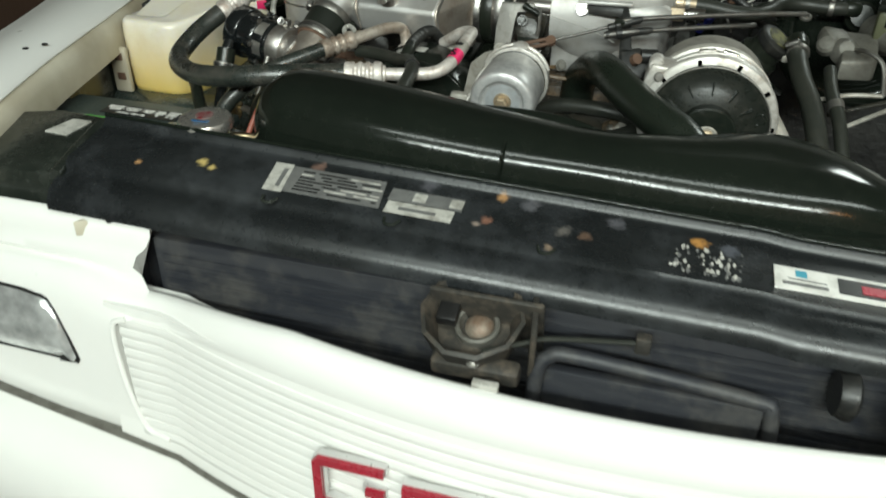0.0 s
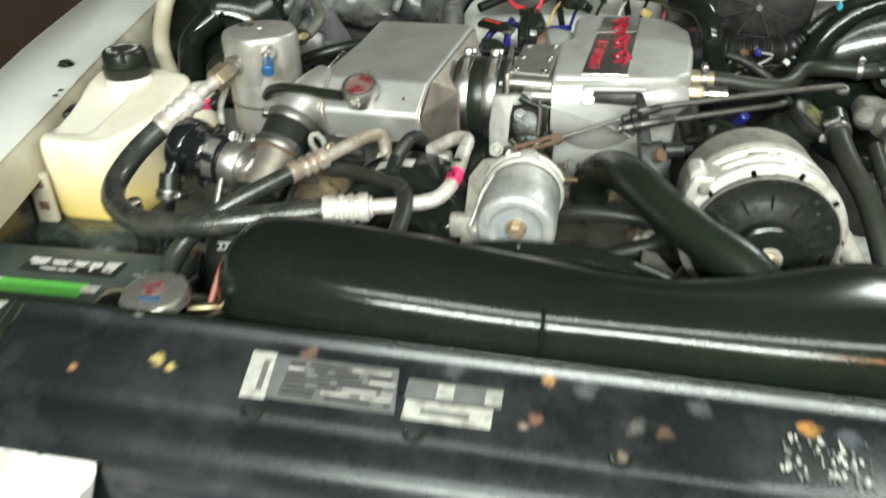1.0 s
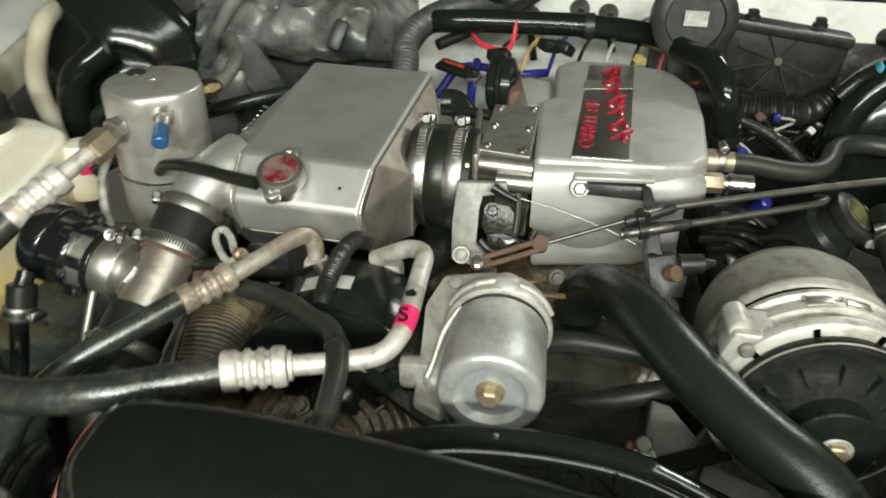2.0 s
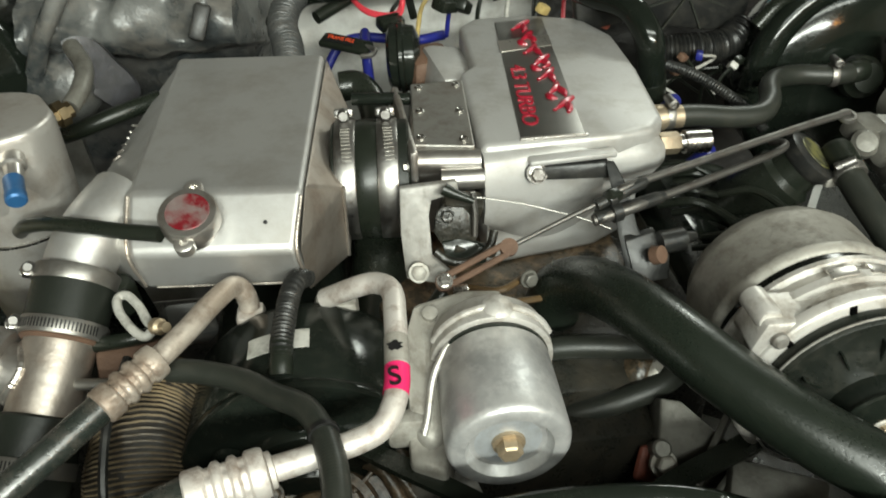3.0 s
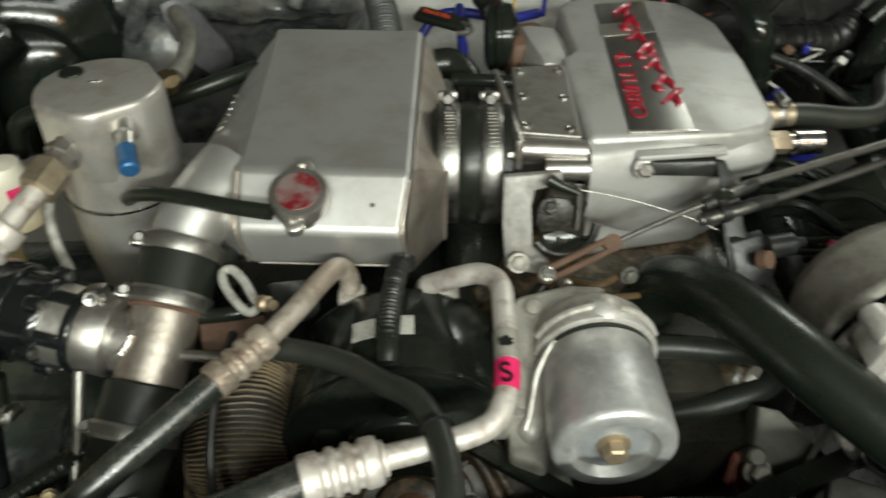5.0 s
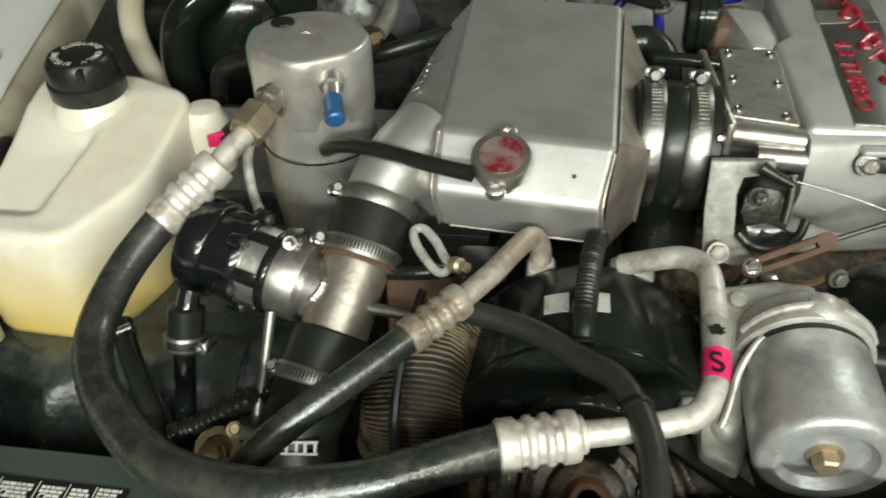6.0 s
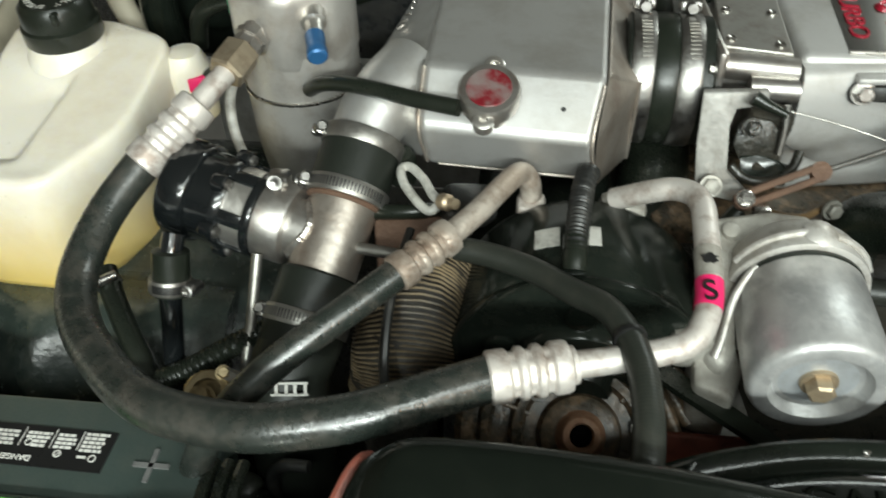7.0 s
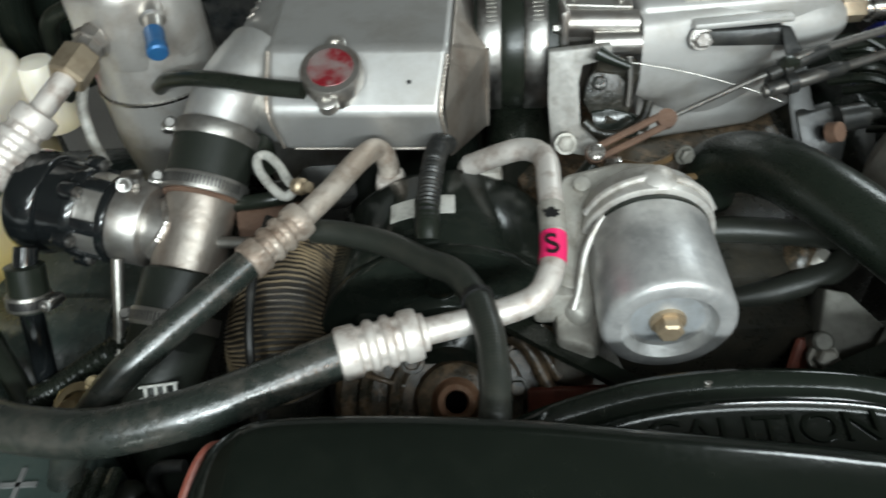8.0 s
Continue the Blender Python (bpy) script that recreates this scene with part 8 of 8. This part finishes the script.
# ================= right side: booster, hoses, reservoir =================
def right_side():
    e = thing("brake_booster", (0.5, 0.86, 0.86), "large black round brake booster on the firewall", "brake booster")
    c, d = V(0.468, 0.82, 0.982), V(0.05, -1, 0.12)
    part("shell", lathe(c - d * 0.08, d, [(0, 0.10), (0.03, 0.12), (0.07, 0.122), (0.085, 0.115), (0.10, 0.09), (0.108, 0.055), (0.11, 0.03), (0.11, 0)], 48), GLOSSBLACK, e, sharp=60)
    d0, u0, w0 = basis(d)
    part("rolled_rim", tube([c + d * 0.012 + (u0 * math.cos(a) + w0 * math.sin(a)) * 0.116 for a in [k * 6.2832 / 24 for k in range(25)]], 0.0175, 14, 2), GLOSSBLACK, e)
    part("check_valve", lathe((0.455, 0.77, 1.005), (-0.1, -1, 0.35), [(0, 0.024), (0.012, 0.023), (0.016, 0.018), (0.024, 0.016), (0.026, 0.0)], 22), RUBBER, e)
    part("label", box((0.528, 0.8055, 1.0415), (0.036, 0.002, 0.020), 0.0006, turn(16, 0, 12)), LABELWHITE, e)
    m = thing("master_cylinder", (0.5, 0.68, 0.95), "grey master cylinder with olive reservoir", "master cylinder")
    part("body", lathe((0.47, 0.72, 1.0), (0.25, -1, 0.0), [(0, 0.024), (0.05, 0.024), (0.055, 0.02), (0.1, 0.018)], 20), OLDGREY, m)
    part("reservoir", box((0.500, 0.71, 1.020), (0.07, 0.11, 0.045), 0.008, turn(0, 0, -12)), mat("olive_reservoir", (0.105, 0.11, 0.062), 0.4, base2=(0.06, 0.062, 0.035), dirt=0.4), m)
    part("flange", box((0.407, 0.668, 0.995), (0.040, 0.034, 0.026), 0.008, turn(15, 10, 20)), OLDGREY, m)
    part("reservoir_lid", box((0.502, 0.71, 1.046), (0.078, 0.118, 0.010), 0.003, turn(0, 0, -12)), BLACKMETAL, m)
    part("bail_wire", tube([(0.468, 0.66, 1.02), (0.472, 0.668, 1.050), (0.51, 0.70, 1.054), (0.545, 0.73, 1.05)], 0.002, 8), BLACKMETAL, m)
    part("flange_lobe", lathe((0.398, 0.652, 0.988), (-0.3, -0.7, 0.6), [(0, 0.015), (0.010, 0.014), (0.014, 0.010), (0.015, 0.0)], 20), OLDGREY, m)
    part("flange_web", prism([(0.41, 0.60), (0.46, 0.61), (0.47, 0.68), (0.42, 0.685)], 0.955, lambda x, y: 0.985 + 0.25 * (y - 0.60), 0.006), OLDGREY, m)
    part("brake_line", tube([(0.43, 0.64, 0.99), (0.44, 0.60, 1.0), (0.46, 0.58, 0.99), (0.47, 0.57, 0.95)], 0.0032, 8), ZINC, m)
    part("grub", lathe((0.42, 0.645, 0.985), (0, -0.8, 0.5), [(0, 0.02), (0.012, 0.017), (0.018, 0.01), (0.018, 0)], 16), OLDGREY, m)
    h = single("heater_hose", tube([(0.178, 0.661, 1.03), (0.22, 0.664, 1.028), (0.26, 0.666, 1.022), (0.292, 0.672, 1.02), (0.312, 0.693, 1.022), (0.325, 0.722, 1.023), (0.343, 0.742, 1.023), (0.372, 0.749, 1.022), (0.41, 0.742, 1.022), (0.44, 0.75, 1.022)], 0.0108, 16), HOSE_DULL, "grey-black bent heater hose from the plenum", "hose")
    part("end_boot", lathe((0.425, 0.746, 1.022), (1, 0.25, 0), [(0, 0.011), (0.002, 0.0125), (0.02, 0.0125), (0.022, 0.011)], 18), RUBBER, h)
    hose_clamp((0.193, 0.662, 1.03), (1, 0, 0), 0.0110, 0.008, (0, 0, 1))
    hose_clamp((0.405, 0.743, 1.022), (1, -0.1, 0), 0.0110, 0.008, (0, 0, 1))
    bh = single("breather_hose", tube([(0.232, 0.815, 0.94), (0.228, 0.80, 0.985), (0.219, 0.785, 1.03), (0.213, 0.79, 1.06), (0.198, 0.818, 1.082), (0.172, 0.86, 1.083), (0.138, 0.915, 1.083), (0.06, 0.945, 1.082), (-0.023, 0.945, 1.082), (-0.118, 0.937, 1.082), (-0.16, 0.95, 1.07), (-0.19, 0.965, 1.03)], 0.0155, 18), GLOSSBLACK, "shiny black breather tube behind the plenum", "tube")
    part("clip_band", lathe((0.06, 0.945, 1.082), (1, 0, 0), [(-0.006, 0.0158), (-0.006, 0.0172), (0.006, 0.0172), (0.006, 0.0158)], 20), DARKPLASTIC, bh)
    part("end_collar", lathe((0.2255, 0.795, 0.998), (-0.2, -0.25, 0.9), [(-0.012, 0.0158), (-0.012, 0.0178), (0.012, 0.0178), (0.012, 0.0158)], 20), RUBBER, bh)
    s = single("ribbed_hose", tube([(0.245, 0.80, 1.02), (0.262, 0.775, 1.02), (0.285, 0.745, 1.012), (0.305, 0.715, 1.0), (0.318, 0.70, 0.985)], 0.0056, 12, 6, ribs=0.0006, pitch=0.0032), DARKPLASTIC, "ribbed black vacuum conduit by the heater hose", "conduit")
    # power-steering reservoir with yellow-marked cap
    r = thing("steering_reservoir", (0.30, 0.62, 0.88), "black steering fluid reservoir with yellow-marked cap", "reservoir")
    a, b = V(0.278, 0.64, 0.935), V(0.328, 0.618, 1.005)
    part("body", lathe(a, b - a, [(-0.03, 0.034), (0.05, 0.032), (0.056, 0.026), (0.075, 0.024)], 26), RUBBER, r)
    cap = part("cap", lathe(a + (b - a) * 0.78, b - a, [(0, 0.025), (0.004, 0.028), (0.014, 0.028), (0.017, 0.024), (0.017, 0)], 26), DARKPLASTIC, r)
    k = (b - a).normalized()
    part("yellow_writing", lathe(a + (b - a) * 0.78 + k * 0.0172, k, [(0, 0.019), (0.0008, 0.018)], 24), YELLOW, cap, "worn yellow print")
    for g in (-0.6, 0.2, 1.0):
        dd, u1, w1 = basis(k)
        sdir = u1 * math.cos(g + 1.9) + w1 * math.sin(g + 1.9)
        part("cap_grip", box(a + (b - a) * 0.78 + k * 0.009 + sdir * 0.0285, (0.011, 0.011, 0.011), 0.002), ALU_OLD, cap)
    sh = single("side_hose", tube([(0.352, 0.63, 1.0), (0.352, 0.585, 0.985), (0.358, 0.54, 0.968), (0.372, 0.50, 0.945), (0.385, 0.44, 0.90), (0.39, 0.40, 0.85)], 0.0135, 14), HOSE_DULL, "dull black hose running down beside the alternator", "hose")
    part("end_sleeve", lathe((0.352, 0.626, 0.9992), (0, -1, -0.3), [(0, 0.0136), (0.001, 0.0152), (0.020, 0.0152), (0.021, 0.0136)], 18), RUBBER, sh)
    hose_clamp((0.3525, 0.598, 0.990), (0, -1, -0.33), 0.0136, 0.009, (-0.5, 0, 0.8))
    sh = single("side_hose", tube([(0.40, 0.60, 0.97), (0.40, 0.55, 0.955), (0.41, 0.50, 0.93), (0.42, 0.44, 0.88)], 0.009, 12), HOSE_DULL, "dull black hose running down beside the alternator", "hose")
    part("clip", lathe((0.405, 0.525, 0.944), (0.1, -0.6, -0.4), [(-0.006, 0.0092), (-0.006, 0.0108), (0.006, 0.0108), (0.006, 0.0092)], 16), ZINC, sh)
    for k in range(3):
        single("pale_tube", tube([(0.39 + 0.01 * k, 0.56 - 0.025 * k, 0.94 - 0.012 * k), (0.43, 0.575 - 0.025 * k, 0.945 - 0.012 * k), (0.47, 0.57 - 0.025 * k, 0.95)], 0.0032, 8), GRIME if k == 1 else ALU_OLD, "pale steel line behind the alternator", "pipe", "pale steel lines")
    # black module with star-shaped ribs, and its round neighbour
    b2 = thing("relay_cover", (0.29, 0.9, 1.0), "black plastic cover with star-shaped ribs", "cover")
    rot = turn(0, 6, -4)
    part("panel", box((0.292, 0.89, 1.072), (0.15, 0.03, 0.085), 0.008, rot), DARKPLASTIC, b2)
    part("frame", box((0.292, 0.882, 1.108), (0.155, 0.03, 0.014), 0.004, rot), DARKPLASTIC, b2)
    part("centre", lathe((0.288, 0.874, 1.072), (0, -1, 0), [(0, 0.006), (0.004, 0.005), (0.004, 0)], 12), ZINC, b2)
    for k in range(8):
        a0 = radians(k * 45 + 20)
        part("star_rib", box((0.288 + 0.028 * math.cos(a0), 0.8735, 1.072 + 0.020 * math.sin(a0)), (0.052, 0.003, 0.0022), 0, turn(0, -math.degrees(math.atan2(0.020 * math.sin(a0), 0.028 * math.cos(a0))), 0)), HOSE_DULL, b2)
    part("cap_screw", hexbolt((0.25, 0.885, 1.12), (0, 0, 1), 0.007, 0.01), DARKPLASTIC, b2)
    part("cap_screw", hexbolt((0.33, 0.885, 1.114), (0, 0, 1), 0.007, 0.01), DARKPLASTIC, b2)
    r2 = thing("round_bracket", (0.18, 0.88, 1.05), "black round bracket with a white label", "bracket")
    part("disc", lathe((0.180, 0.885, 1.116), (0, -1, 0.15), [(0, 0.052), (0.016, 0.051), (0.02, 0.043), (0.021, 0.036), (0.018, 0.034), (0.018, 0)], 30), DARKPLASTIC, r2)
    part("label", box((0.180, 0.8635, 1.121), (0.028, 0.002, 0.018), 0), LABELWHITE, r2)
    part("leg", box((0.190, 0.882, 1.075), (0.074, 0.02, 0.075), 0.008, turn(0, -10)), DARKPLASTIC, r2)
    l = single("corrugated_duct", tube([(0.235, 0.86, 1.012), (0.28, 0.85, 1.015), (0.33, 0.85, 1.018), (0.36, 0.87, 1.03)], 0.018, 16, 6, ribs=0.0013, pitch=0.0045), DARKPLASTIC, "dusty corrugated duct below the relay cover", "duct")
    # loose plugs and wires
    rnd = random.Random(31)
    mats = [RUBBER, LABELWHITE, RUST, BLUEHOSE, RUBBER, LABELBLACK, ALU_OLD, RUBBER, TEAL]
    for k in range(16):
        p = V(rnd.uniform(0.24, 0.37), rnd.uniform(0.80, 0.87), rnd.uniform(0.985, 1.03))
        q = thing("wire_plug", p, "small coloured plug on a loose wire", "plug", "wire plugs")
        mm = mats[k % len(mats)]
        part("shell", box(p, (0.012, 0.01, 0.008), 0.002, turn(rnd.uniform(0, 90), rnd.uniform(0, 90), rnd.uniform(0, 90))), mm, q)
        part("lead", tube([p, p + V(rnd.uniform(-0.03, 0.03), rnd.uniform(-0.03, 0.03), -0.01), p + V(rnd.uniform(-0.06, 0.06), rnd.uniform(-0.05, 0.05), -0.05)], 0.0018, 6, 4), mats[(k * 3 + 1) % len(mats)], q)
    for x, y, z in ((0.372, 0.83, 1.07), (0.385, 0.81, 1.09), (0.41, 0.80, 1.11)):
        q = thing("teal_connector", (x, y, z), "teal wiring connector above the booster", "connector", "teal connectors")
        part("shell", box((x, y, z), (0.016, 0.012, 0.010), 0.003, turn(20, 30, 10)), TEAL, q)
    single("harness", tube([(0.35, 0.82, 1.05), (0.375, 0.82, 1.078), (0.41, 0.80, 1.105), (0.48, 0.80, 1.13)], 0.009, 12), RUBBER, "black wiring harness over the booster", "harness")
    for k, (x, y, z) in enumerate([(0.235, 0.76, 0.99), (0.225, 0.74, 0.985), (0.255, 0.70, 0.96)]):
        single("blue_hose_end", lathe((x, y, z), (0.3, -0.5, 0.8), [(-0.02, 0.0075), (0.014, 0.0075), (0.016, 0.005), (0.016, 0)], 14), BLUEHOSE, "blue silicone hose end in the wiring", "hose", "blue hose ends")
    single("red_plug", box((0.225, 0.56, 0.955), (0.012, 0.008, 0.008), 0.002, turn(20, 30, 40)), PINK, "small red plug deep beside the alternator", "plug")
    for k in range(18):
        a = V(rnd.uniform(0.18, 0.26), rnd.uniform(0.56, 0.72), rnd.uniform(0.92, 0.97))
        single("dark_wire", tube([a, a + V(0.03, -0.02, 0.012), a + V(0.07, -0.01 - 0.004 * k, -0.01), a + V(0.10, 0.03, -0.05)], 0.003 + 0.0007 * (k % 3), 8), RUBBER, "dark wire sagging beside the plenum", "wire", "dark wires")


right_side()


# ================= behind the throttle: wires, dipstick =================
def rear_bits():
    single("back_hose", tube([(-0.168, 0.80, 1.035), (-0.170, 0.845, 1.05), (-0.176, 0.885, 1.062), (-0.165, 0.93, 1.075), (-0.13, 0.98, 1.085), (-0.08, 1.05, 1.08), (-0.03, 1.13, 1.06)], 0.0165, 16, 8, ribs=0.0008, pitch=0.0042), BACKHOSE, "grey-black hose leaving the intercooler to the firewall", "hose")
    b = thing("fill_tag", (-0.112, 0.885, 1.0), "black dipstick handle with red printed writing", "dipstick")
    rot = turn(20, 0, -36)
    part("handle", box((-0.108, 0.884, 1.034), (0.066, 0.02, 0.008), 0.003, rot), RUBBER, b)
    part("tag", box((-0.113, 0.8865, 1.0392), (0.040, 0.0125, 0.001), 0, rot), LABELBLACK, b)
    m = Matrix.Translation((-0.113, 0.8865, 1.040)) @ rot.to_4x4()
    part("tag_writing", letters("TRANS FILL", 0.0074, m, 0.0003), mat("orange_red_print", (0.75, 0.09, 0.03), 0.45), b)
    part("ring", tube([(-0.085, 0.868, 1.036), (-0.076, 0.858, 1.036), (-0.080, 0.848, 1.034), (-0.092, 0.850, 1.032)], 0.003, 8), ZINC, b)
    single("blue_vacuum_hose", tube([(-0.14, 0.92, 0.98), (-0.115, 0.93, 1.015), (-0.085, 0.928, 1.024), (-0.03, 0.913, 1.022), (0.01, 0.93, 1.02)], 0.0058, 10), BLUEHOSE, "bright blue silicone vacuum hose", "hose", "blue vacuum hoses")
    single("blue_vacuum_hose", tube([(-0.085, 0.915, 1.035), (-0.086, 0.88, 1.03), (-0.085, 0.84, 1.01), (-0.082, 0.81, 0.985)], 0.0058, 10), BLUEHOSE, "bright blue silicone vacuum hose", "hose", "blue vacuum hoses")
    for k in range(3):
        single("red_wire", tube([(-0.105 + 0.004 * k, 1.0, 1.06), (-0.098, 0.955, 1.062 + 0.002 * k), (-0.078, 0.915 + 0.006 * k, 1.056), (-0.045, 0.905 + 0.008 * k, 1.055), (-0.035, 0.93, 1.07 + 0.01 * k)], 0.002, 8), REDWIRE, "red wire curving behind the actuator", "wire", "red wires")
    single("black_strut", tube([(-0.14, 0.93, 1.05), (-0.06, 0.99, 1.075), (0.0, 1.05, 1.10), (0.03, 1.1, 1.12)], 0.008, 10), RUBBER, "black harness rising to the firewall", "harness")
    single("black_strut", tube([(-0.10, 0.98, 1.11), (-0.05, 1.03, 1.12), (-0.02, 1.08, 1.14)], 0.008, 10), RUBBER, "black harness rising to the firewall", "harness")
    p = thing("coil_block", (-0.07, 1.0, 1.08), "black connector block behind the breather tube", "connector")
    part("body", box((-0.075, 1.0, 1.115), (0.06, 0.03, 0.03), 0.006, turn(0, 15, 30)), RUBBER, p)
    part("tape", box((-0.045, 1.01, 1.11), (0.012, 0.02, 0.03), 0.002, turn(0, 20, 30)), ORANGE, p)
    k = single("elbow_hose", tube([(-0.118, 0.80, 1.02), (-0.10, 0.80, 1.02), (-0.086, 0.785, 1.01), (-0.082, 0.76, 0.99), (-0.085, 0.73, 0.95)], 0.016, 16), RUBBER, "black elbow hose between intercooler and throttle", "hose")
    single("lower_duct", tube([(-0.085, 0.66, 0.95), (-0.09, 0.60, 0.92), (-0.10, 0.55, 0.89), (-0.11, 0.50, 0.85)], 0.03, 18), RUBBER, "black duct descending below the coupler", "duct")
    for j, (x, y, z) in enumerate([(-0.055, 0.90, 1.05), (0.01, 0.905, 1.065), (0.03, 0.915, 1.06)]):
        q = thing("black_plug", (x, y, z), "black electrical plug behind the plenum", "plug", "black plugs")
        part("shell", box((x, y, z), (0.03, 0.02, 0.014), 0.003, turn(10, 15 * j, 25 + 20 * j)), RUBBER, q)
    for j in range(7):
        x = -0.06 + 0.035 * j
        single("rear_wire", tube([(x, 0.90, 1.03), (x + 0.01, 0.94, 1.05), (x + 0.03, 1.0, 1.05 + 0.006 * j), (x + 0.02, 1.10, 1.04)], 0.0028, 8), [RUBBER, OCHRE, BLUEHOSE, RUBBER, LABELWHITE, RUBBER, REDWIRE][j], "loose wire running back to the firewall", "wire", "rear wires")
    for x, y, z, mm in ((0.128, 0.915, 1.05, OCHRE), (0.18, 0.90, 1.045, LABELWHITE), (0.195, 0.885, 1.04, ORANGE), (0.235, 0.90, 1.035, LABELWHITE)):
        q = thing("wire_plug", (x, y, z), "small coloured plug on a loose wire", "plug", "wire plugs")
        part("shell", box((x, y, z), (0.016, 0.012, 0.012), 0.003, turn(15, 25, 35)), mm, q)


rear_bits()


# lamp housings that hold the tube lamps
for y in (-2.4, -0.9):
    q = thing("ceiling_light", (0.4, y, 2.5), "white fluorescent tube fixture under the ceiling", "ceiling light", "ceiling lights")
    part("housing", box((0.4, y, 2.56), (2.5, 0.22, 0.07), 0.01), PLASTER, q)
# Added square housing, out of view; it holds no lamp.
q = thing("ceiling_light", (0.55, 2.2, 2.5), "unseen white square housing added under the garage ceiling", "ceiling light", "ceiling lights")
part("housing", box((0.55, 2.2, 2.54), (0.5, 0.5, 0.10), 0.02), PLASTER, q)
